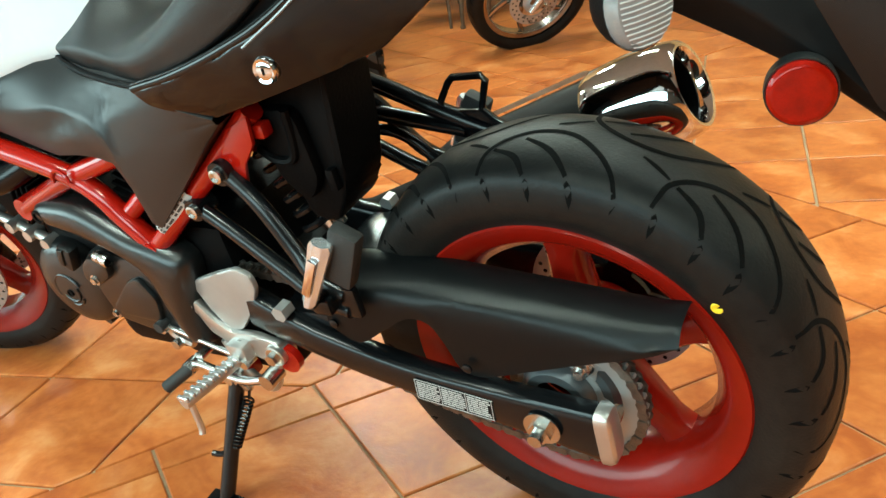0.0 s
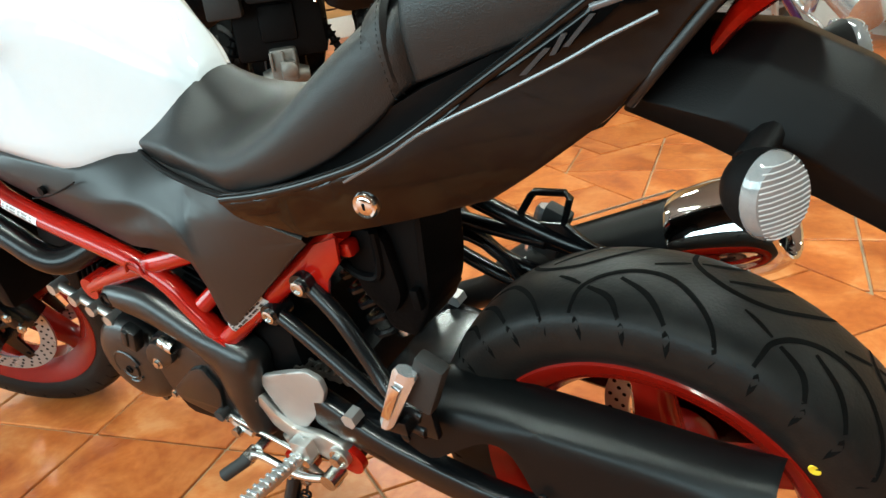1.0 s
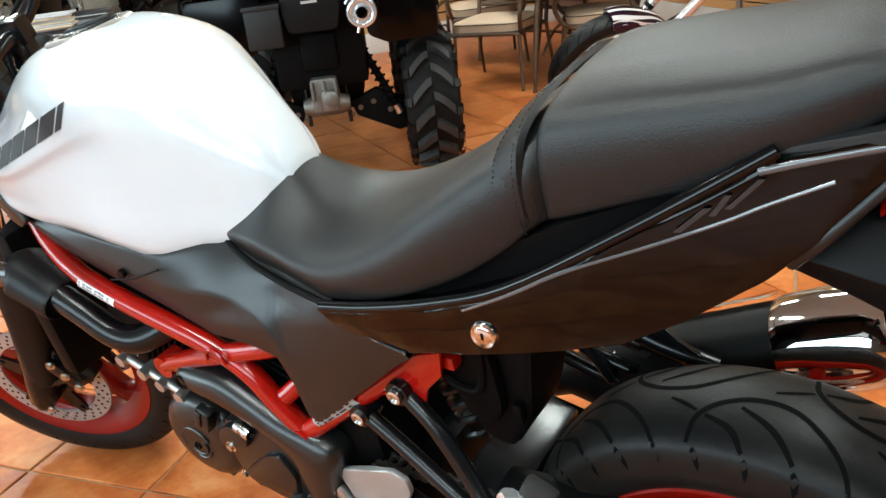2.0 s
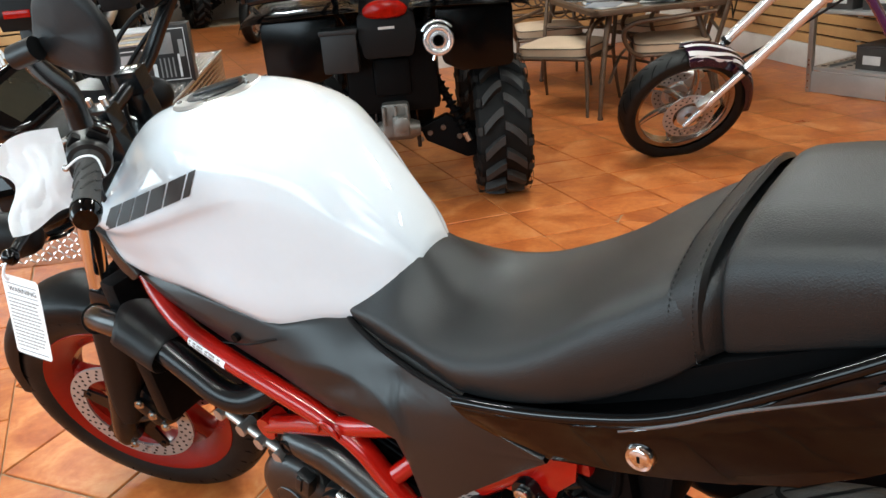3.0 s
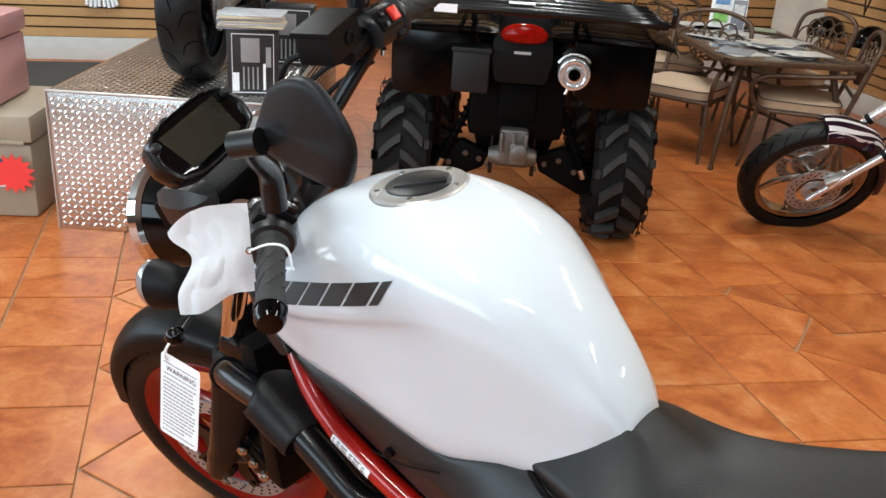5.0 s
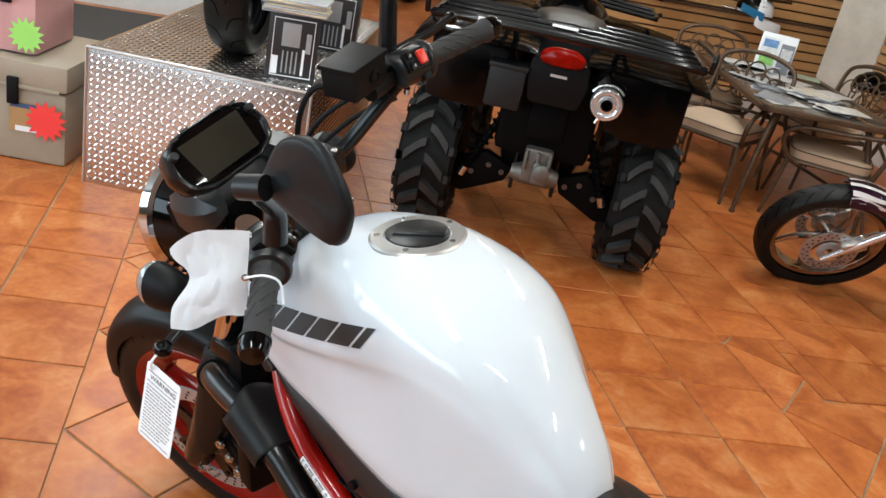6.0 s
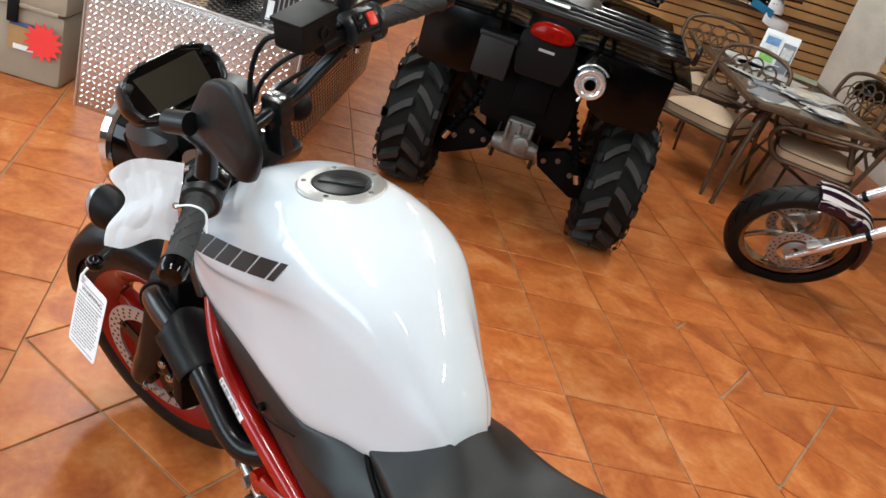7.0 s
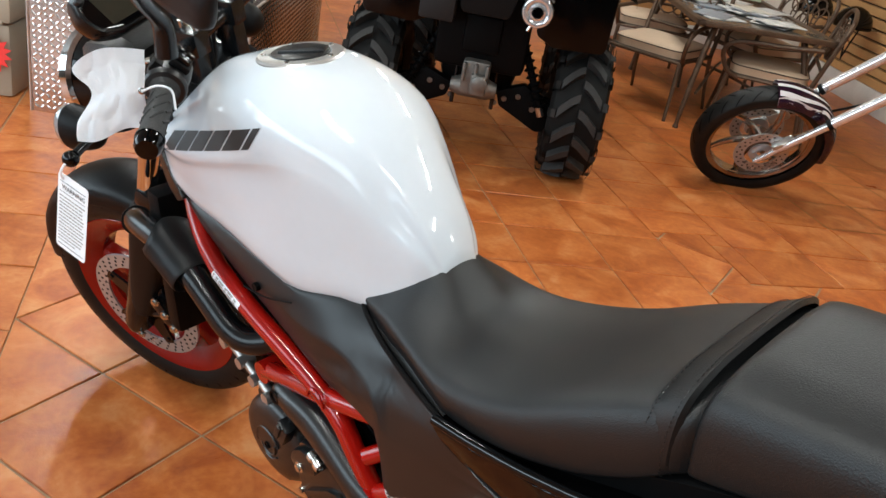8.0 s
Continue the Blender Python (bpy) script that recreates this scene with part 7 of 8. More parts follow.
for sd in (-1, 1):
    knobbly("rear_tyre", pose(sd * 0.46, 0, 0.312))
    knobbly("front_tyre", pose(sd * 0.44, 1.27, 0.312))
for sd in (-1, 1):
    # rear fender: a broad top with a rolled lip and a deep flap
    bm = B()
    rows = []
    for y, z, dz in ((-0.40, 0.868, 0.0), (-0.34, 0.888, 0.0), (-0.15, 0.900, 0.01), (0.10, 0.905, 0.01), (0.35, 0.83, 0.0), (0.46, 0.66, 0.0)):
        rows.append([(sd * 0.10, y, z + 0.03), (sd * 0.22, y, z + 0.028), (sd * 0.40, y, z + 0.02), (sd * 0.53, y, z + 0.012), (sd * 0.572, y, z - 0.002), (sd * 0.578, y, z - 0.022)])
    surf(bm, rows, 3, 2)
    bmesh.ops.solidify(bm, geom=bm.faces[:], thickness=0.006)
    part("rear_fender", bm, QBLACK, atv, "glossy black plastic fender")
    bm = plate(B(), rounded([(sd * 0.20, 0.87), (sd * 0.520, 0.87), (sd * 0.515, 0.64), (sd * 0.50, 0.62), (sd * 0.30, 0.61), (sd * 0.22, 0.65)][::sd], 0.02), -0.26, -0.22, 0.004)
    part("mud_flap", bm, QBLACK, atv)
    # tube guard at the outer corner
    bm = tube(B(), [(sd * 0.48, -0.30, 0.89), (sd * 0.555, -0.10, 0.918), (sd * 0.56, 0.25, 0.918)], 0.012, 8)
    part("fender_rail", bm, BLACK_METAL, atv)
    # front fender
    bm = B()
    rows = []
    for y, z in ((0.88, 0.66), (1.0, 0.80), (1.25, 0.86), (1.5, 0.80), (1.62, 0.66)):
        rows.append([(sd * 0.20, y, z + .04), (sd * 0.40, y, z + .02), (sd * 0.57, y, z), (sd * 0.58, y, z - .05)])
    surf(bm, rows, 3, 2)
    bmesh.ops.solidify(bm, geom=bm.faces[:], thickness=0.006)
    part("front_fender", bm, QBLACK, atv)
    bm = B()
    for k in range(10):
        f = k / 9
        c = Vector((sd * (0.17 + 0.13 * f), -0.14, 0.60 - 0.27 * f))
        lathe(bm, [(-0.006, 0.022), (0, 0.030), (0.006, 0.022)], c, (sd * 0.43, 0, -0.9), 14)
    rod(bm, (sd * 0.16, -0.14, 0.63), (sd * 0.31, -0.14, 0.30), 0.016, 10)
    sh = part("shock_absorber", bm, BLACK_DEEP, atv, "black coil shock absorber")
    bm = rod(B(), (sd * 0.298, -0.14, 0.325), (sd * 0.315, -0.14, 0.285), 0.022, 12)
    part("shock_end", bm, STEEL, sh)
    bm = B()
    plate(bm, rounded([(sd * 0.10, 0.35), (sd * 0.22, 0.40), (sd * 0.40, 0.30), (sd * 0.40, 0.22), (sd * 0.30, 0.20), (sd * 0.12, 0.29)][::sd], 0.01), -0.12, -0.06, 0.004)
    rod(bm, (sd * 0.05, 0, 0.33), (sd * 0.40, 0, 0.31), 0.022, 10)
    arm = part("suspension_arm", bm, BLACK_DEEP, atv)
    bm = B()
    for x, z in ((0.14, 0.325), (0.20, 0.345), (0.27, 0.30), (0.10, 0.30)):
        bolt(bm, (sd * x, -0.125, z), (0, -1, 0), 0.008, 0.008)
    pieces("arm_bolt", bm, CHAIN_STEEL, arm)
    bm = rod(B(), (sd * 0.085, -0.15, 0.50), (sd * 0.09, -0.13, 0.27), 0.009, 8)
    part("brace", bm, BLACK_METAL, atv)
bm = B()
box(bm, (0, -0.20, 0.42), (0.12, 0.10, 0.15), bev=0.02)
box(bm, (0.02, -0.255, 0.40), (0.07, 0.05, 0.09), bev=0.012)
lathe(bm, [(0, 0.034), (0.02, 0.034), (0.026, 0.024), (0.026, 0)], (0.025, -0.275, 0.41), (0, -1, 0), 20)
lathe(bm, [(-0.10, 0.03), (-0.06, 0.045), (0.06, 0.045), (0.10, 0.03)], (0, -0.20, 0.37), (1, 0, 0), 20)
for k in range(3):
    box(bm, (-0.05 + 0.05 * k, -0.262, 0.445), (0.012, 0.02, 0.08), bev=0.003)
part("differential", bm, mat("grey_cast_case", (0.17, 0.16, 0.145), 0.5, metal=0.7, var=0.2, scale=30), atv, "grey cast rear differential")
bm = B()
box(bm, (0, 0.55, 0.50), (0.34, 1.25, 0.30), bev=0.05)
box(bm, (0, 0.0, 0.62), (0.40, 0.40, 0.36), bev=0.04)
box(bm, (0, -0.16, 0.60), (0.16, 0.12, 0.16), bev=0.02)
part("chassis", bm, BLACK_DEEP, atv)
bm = plate(B(), rounded([(-0.115, 0.88), (0.115, 0.88), (0.12, 0.79), (0.10, 0.70), (-0.10, 0.70), (-0.12, 0.79)], 0.02), -0.33, -0.24, 0.008)
tp = part("tail_plate", bm, BLACK_MATTE, atv)
part("tail_label", box(B(), (0, -0.332, 0.820), (0.065, 0.003, 0.010)), LABEL_GREY, tp)
bm = B()
rows = []
for y, f in ((-0.33, 1.0), (-0.352, 0.95), (-0.366, 0.75), (-0.372, 0.2)):
    rows.append([(0.092 * f * math.copysign(abs(math.cos(a)) ** 0.8, math.cos(a)), y, 0.894 + 0.038 * f * math.sin(a) - 0.10 * (0.09 * f * math.cos(a)) ** 2 * 9) for a in (2 * math.pi * k / 28 for k in range(28))])
grid(bm, rows, True, True)
part("tail_light", bm, RED_PLASTIC, atv, "red oval tail light")
bm = box(B(), (-0.195, -0.30, 0.735), (0.145, 0.12, 0.16), bev=0.012)
box(bm, (-0.195, -0.30, 0.82), (0.155, 0.13, 0.02), bev=0.005)
part("tool_box", bm, mat("dark_grey_box", (0.010, 0.010, 0.0105), 0.5, spec=0.3), atv, "dark grey plastic tool box")
bm = lathe(B(), [(0.30, 0.058), (0.0, 0.062), (-0.035, 0.064), (-0.047, 0.060), (-0.050, 0.052), (-0.047, 0.042), (-0.042, 0.036), (-0.047, 0.032), (-0.048, 0.024), (-0.03, 0.021)], (0.206, -0.30, 0.755), (0, 1, 0), 32)
ex = part("exhaust", bm, PEG_METAL, atv, "bright round exhaust end")
part("exhaust_hole", lathe(B(), [(-0.046, 0.0225), (-0.056, 0.022), (-0.056, 0.019), (0.0, 0.018), (0.0, 0)], (0.206, -0.30, 0.755), (0, 1, 0), 24), BLACK_DEEP, ex)
bm = B()
tube(bm, [(0.206 + 0.075 * math.cos(a), -0.32, 0.755 + 0.075 * math.sin(a)) for a in np.linspace(0.7, 2.6, 7).tolist()], 0.006, 8)
rod(bm, (0.190, -0.33, 0.702), (0.180, -0.33, 0.675), 0.008, 8)
pieces("exhaust_guard", bm, STEEL, ex)
bm = B()
for y in (-0.42, -0.30, -0.17, -0.04, 0.08):
    tube(bm, [(-0.52, y + 0.03, 0.968), (-0.40, y, 0.978), (0, y, 0.983), (0.40, y, 0.978), (0.52, y + 0.03, 0.968)], 0.0125 if y > -0.4 else 0.016, 8)
for x in (-0.52, -0.25, 0.25, 0.52):
    tube(bm, [(x, -0.40, 0.968), (x, -0.15, 0.973), (x, 0.10, 0.971)], 0.011, 8)
for x in (-0.20, 0.20):
    tube(bm, [(x, -0.36, 0.972), (x * 0.95, -0.30, 0.91), (x * 0.8, -0.2, 0.82)], 0.012, 8)
for x in (-0.54, 0.54):
    tube(bm, [(x, -0.40, 0.968), (x, -0.42, 1.02), (x, -0.35, 1.03), (x, 0.10, 1.01)], 0.011, 8)
rk = pieces("rack_rail", bm, BLACK_METAL, atv, "black tube of the cargo rack")[0]
bm = B()
box(bm, (-0.30, -0.438, 0.980), (0.085, 0.004, 0.03))
box(bm, (-0.02, -0.30, 1.002), (0.10, 0.05, 0.003))
pieces("warning_label", bm, PAPER, rk)
bm = B()
rows = []
for y, wd, z in ((-0.10, 0.14, 0.98), (0.05, 0.17, 1.00), (0.35, 0.16, 0.98), (0.60, 0.12, 0.95), (0.72, 0.08, 0.96)):
    rows.append([(wd * math.copysign(abs(math.cos(a)) ** .6, math.cos(a)), y, z - 0.06 + 0.075 * math.copysign(abs(math.sin(a)) ** .6, math.sin(a))) for a in (2 * math.pi * k / 16 for k in range(16))])
surf(bm, rows, 3, 1, cap=True, close=True)
part("seat", bm, VINYL, atv, "black vinyl seat")
bm = B()
rows = []
for y, wd, z in ((0.62, 0.11, 0.90), (0.80, 0.16, 1.0), (1.0, 0.20, 0.98), (1.3, 0.22, 0.92), (1.62, 0.18, 0.80)):
    rows.append([(wd * math.copysign(abs(math.cos(a)) ** .7, math.cos(a)), y, z - 0.10 + 0.12 * math.sin(a)) for a in (2 * math.pi * k / 16 for k in range(16))])
surf(bm, rows, 3, 1, cap=True, close=True)
part("front_cowl", bm, QBLACK, atv)
bm = B()
tube(bm, [(-0.40, 0.62, 1.10), (-0.25, 0.70, 1.10), (0, 0.78, 1.06), (0.25, 0.70, 1.10), (0.40, 0.62, 1.10)], 0.013, 10)
box(bm, (0, 0.80, 1.08), (0.16, 0.10, 0.08), bev=0.02)
part("handlebar", bm, BLACK_METAL, atv)
bm = B()
for y in (1.10, 1.30, 1.50):
    tube(bm, [(-0.45, y, 0.95), (0, y, 0.965), (0.45, y, 0.95)], 0.012, 8)
for x in (-0.45, 0.45):
    tube(bm, [(x, 1.05, 0.98), (x, 1.3, 0.95), (x, 1.55, 0.95)], 0.012, 8)
part("front_rack", bm, BLACK_METAL, atv)

# ---- chopper: only its front end is in view ----
fx, nx_ = Vector((0.693, 0.721, 0)), Vector((0.721, -0.693, 0))
ln = radians(28)
up_ = Vector((0, 0, 1)) * math.cos(ln) + nx_ * math.sin(ln)
sx_ = up_.cross(fx) * 1.0
CHM = Matrix(((fx.x, -sx_.x * -1, up_.x, -1.730), (fx.y, sx_.y, up_.y, 3.091), (fx.z, sx_.z, up_.z, 0.0), (0, 0, 0, 1)))
chop = thing("chopper", "custom chopper with raked chrome fork and polished front wheel", "motorcycle", CHM)
cw, prof = simple_wheel("front_wheel", chop, 0.315, 0.055, 0.245, mat("smoked_chrome", (0.40, 0.35, 0.31), 0.2, metal=1.0, var=0.15, scale=20), pose(0, 0, 0.315), 6, "polished six-spoke wheel", 0.45, ((-0.085, 0.125), (0.085, 0.125)))
bm = B()
for k in range(26):
    for sd in (-1, 1):
        A = k * 360 / 26 + (7 if sd > 0 else 0)
        groove(bm, prof, [(A, sd * .004), (A + 4, sd * .022), (A + 9, sd * .048)], 0.006)
part("tread_groove", bm, RECESS_SHADE, cw)
FD = Vector((math.cos(radians(53)), 0, math.sin(radians(53))))
for sd in (-1, 1):
    bm = B()
    h0 = Vector((0, sd * 0.115, 0.315))
    lathe(bm, [(-0.045, 0.008), (-0.040, 0.014), (0.10, 0.015), (0.12, 0.018), (0.33, 0.018), (0.335, 0.0245), (1.25, 0.0245)], h0, FD, 20)
    lg = part("fork_leg", bm, PEG_METAL, chop, "long chrome fork leg")
    bm = rod(B(), h0 + FD * 0.322, h0 + FD * 0.342, 0.0262, 18)
    part("fork_seal", bm, BLACK_MATTE, lg)
    bm = B()
    box(bm, (0, 0, 0), (0.10, 0.05, 0.06), pose(0.07, sd * 0.10, 0.40, 0, -40, 0), bev=0.012)
    part("brake_caliper", bm, ALU, lg)
FL = mat("flame_paint_white", (0.62, 0.60, 0.60), 0.2, coat=1.0, var=0.05)
FP = mat("purple_black_paint", (0.035, 0.008, 0.03), 0.15, coat=1.0)
bm = B()
rows = []
for k in range(12):
    a = radians(100 - k * 9.5)
    rr = 0.335
    rows.append([(rr_ * math.cos(a), q, 0.315 + rr_ * math.sin(a)) for q, rr_ in ((-0.075, rr - 0.055), (-0.068, rr - 0.02), (-0.035, rr), (0, rr + 0.006), (0.035, rr), (0.068, rr - 0.02), (0.075, rr - 0.055))])
surf(bm, rows, 2, 2)
bmesh.ops.solidify(bm, geom=bm.faces[:], thickness=0.004)
fd = part("front_fender", bm, FP, chop, "dark purple fender with white flame paint")
bm = B()
for a0, q0, len_, wd0, wob in ((100, -0.071, 0.75, 0.0085, 0.3), (100, 0.071, 0.75, 0.0085, 1.3), (99, -0.045, 0.95, 0.011, 2.2), (99, 0.045, 0.95, 0.011, 0.7), (100, 0.0, 1.2, 0.010, 1.6), (60, -0.060, 0.6, 0.007, 0.2), (60, 0.060, 0.6, 0.007, 2.4)):
    L_, R_ = [], []
    for s in range(17):
        t = s / 16
        a = radians(a0) - t * len_
        q = q0 * (1 - 0.12 * t) + 0.007 * math.sin(7 * t + wob)
        wd = wd0 * (1 - t) ** 0.8 + 0.0006
        for o, lst in ((-wd, L_), (wd, R_)):
            qq = max(-0.074, min(0.074, q + o))
            rr = 0.0045 + float(np.interp(abs(qq), (0, 0.035, 0.068, 0.075), (0.341, 0.3355, 0.316, 0.280)))
            lst.append(bm.verts.new((rr * math.cos(a), qq, 0.315 + rr * math.sin(a))))
    for s in range(16):
        bm.faces.new((L_[s], R_[s], R_[s + 1], L_[s + 1]))
pieces("flame", bm, FL, fd)
bm = B()
tube(bm, [Vector((0.10, 0.1, 0.42)), Vector((0.25, 0.10, 0.45)), Vector((0.5, 0.06, 0.65)), Vector((0.85, 0.03, 0.95))], 0.006, 8)
part("brake_hose", bm, BLACK_MATTE, chop)
bm = B()
for s in (0.78, 1.02):
    c = Vector((0, 0, 0.315)) + FD * s
    box(bm, c, (0.05, 0.28, 0.05), bev=0.012)
part("fork_yoke", bm, PEG_METAL, chop)
PURPLE = mat("deep_purple_paint", (0.045, 0.010, 0.13), 0.15, coat=1.0)
bm = B()
tube(bm, [Vector((0, 0, .315)) + FD * 0.9, Vector((1.1, 0, 0.93)), Vector((1.75, 0, 0.70)), Vector((2.3, 0, 0.36))], 0.022, 10)
tube(bm, [(0.74, 0, 0.86), (0.878, 0, 0.698), (1.08, 0, 0.45), (1.27, 0, 0.213), (1.36, 0, 0.115), (1.48, 0, 0.09), (2.3, 0, 0.30)], 0.023, 10)
part("frame", bm, PURPLE, chop, "deep purple painted frame tubes")
# chrome twin-cylinder engine between the tubes
bm = B()
lathe(bm, [(-0.13, 0), (-0.13, 0.10), (-0.115, 0.135), (0.115, 0.135), (0.13, 0.10), (0.13, 0)], (1.62, 0, 0.27), (0, 1, 0), 28)
box(bm, (1.80, 0, 0.26), (0.26, 0.22, 0.20), bev=0.03)
eng = part("engine", bm, PEG_METAL, chop, "polished chrome V-twin engine")
for tilt in (-24, 22):
    ax = Vector((math.sin(radians(tilt)), 0, math.cos(radians(tilt))))
    bm = B()
    pr = [(0.11, 0), (0.11, 0.060)]
    for k in range(13):
        h = 0.12 + k * 0.015
        pr += [(h, 0.062), (h, 0.086), (h + 0.006, 0.086), (h + 0.006, 0.062)]
    pr += [(0.33, 0.062), (0.34, 0.075), (0.40, 0.070), (0.41, 0.05), (0.41, 0)]
    lathe(bm, pr, (1.62, 0, 0.27), ax, 28)
    part("cylinder", bm, PEG_METAL, eng, "finned chrome cylinder")
for sd in (-1, 1):
    bm = B()
    tube(bm, [(1.42, 0, 0.15), (1.42, sd * 0.10, 0.14), (1.42, sd * 0.19, 0.14)], 0.011, 10)
    lathe(bm, [(0, 0), (0, 0.020), (0.10, 0.020), (0.105, 0.015), (0.105, 0)], (1.42, sd * 0.13, 0.14), (0, sd, 0), 18)
    box(bm, (1.42, sd * 0.11, 0.20), (0.05, 0.05, 0.09), bev=0.012)
    tube(bm, [(1.42, sd * 0.12, 0.23), (1.52, sd * 0.14, 0.19), (1.64, sd * 0.15, 0.15)], 0.008, 8)
    part("foot_control", bm, PEG_METAL, chop, "chrome forward foot peg and lever")
bm = B()
tube(bm, [(1.50, 0.10, 0.52), (1.44, 0.17, 0.42), (1.50, 0.20, 0.24), (1.75, 0.21, 0.19), (2.5, 0.21, 0.20)], 0.025, 14)
part("exhaust_pipe", bm, CHROME, chop)
simple_wheel("rear_wheel", chop, 0.32, 0.11, 0.23, CHROME, pose(2.3, 0, 0.32), 6, "", 0.4)

# ---- table, chairs and what lies on it ----
BRONZE = mat("bronze_cast_metal", (0.105, 0.066, 0.042), 0.42, metal=0.4, var=0.25, scale=30)
GLASS_TOP = mat("smoked_glass_top", (0.10, 0.085, 0.07), 0.12, var=0.2, coat=0.5)
CUSH = mat("beige_cushion", (0.54, 0.40, 0.28), 0.85, var=0.08, bump=0.4, bscale=250)
PIPING = mat("dark_piping", (0.08, 0.06, 0.045), 0.8)
ta, tb = Vector((0.682, 0.731, 0)), Vector((-0.731, 0.682, 0))
TM = Matrix(((ta.x, tb.x, 0, -2.40), (ta.y, tb.y, 0, 3.55), (0, 0, 1, 0), (0, 0, 0, 1)))
tab = thing("patio_table", "brown cast-metal table with a glossy top, covered with papers", "table", TM)
TLX, TLY, TZ = 0.78, 1.42, 0.63
bm = box(B(), (TLX / 2, TLY / 2, TZ - 0.004), (TLX - 0.05, TLY - 0.05, 0.012), bev=0.003)
part("tabletop", bm, GLASS_TOP, tab)
bm = B()
for a, b in (((0, 0), (TLX, 0)), ((TLX, 0), (TLX, TLY)), ((TLX, TLY), (0, TLY)), ((0, TLY), (0, 0))):
    c = ((a[0] + b[0]) / 2, (a[1] + b[1]) / 2, TZ - 0.008)
    box(bm, c, (abs(a[0] - b[0]) + 0.05, abs(a[1] - b[1]) + 0.05, 0.030), bev=0.008)
part("table_rim", bm, BRONZE, tab)
for x in (0.03, TLX - 0.03):
    for y in (0.03, TLY - 0.03):
        sx = 1 if x < 0.3 else -1
        sy = 1 if y < 0.5 else -1
        bm = tube(B(), [(x + sx * 0.10, y + sy * 0.10, TZ - 0.02), (x + sx * 0.05, y + sy * 0.05, 0.40), (x + sx * 0.015, y + sy * 0.015, 0.16), (x, y, 0.02)], lambda t: 0.020 - 0.008 * t, 10)
        lathe(bm, [(0, 0.0), (0.0, 0.016), (0.012, 0.018), (0.024, 0.012)], (x, y, 0), (0, 0, 1), 12)
        part("leg", bm, BRONZE, tab)
bm = B()
tube(bm, [(0.12, 0.12, 0.20), (TLX / 2, TLY / 2, 0.24), (TLX - 0.12, TLY - 0.12, 0.20)], 0.010, 8)
tube(bm, [(0.12, TLY - 0.12, 0.20), (TLX / 2, TLY / 2, 0.24), (TLX - 0.12, 0.12, 0.20)], 0.010, 8)
part("stretcher", bm, BRONZE, tab)


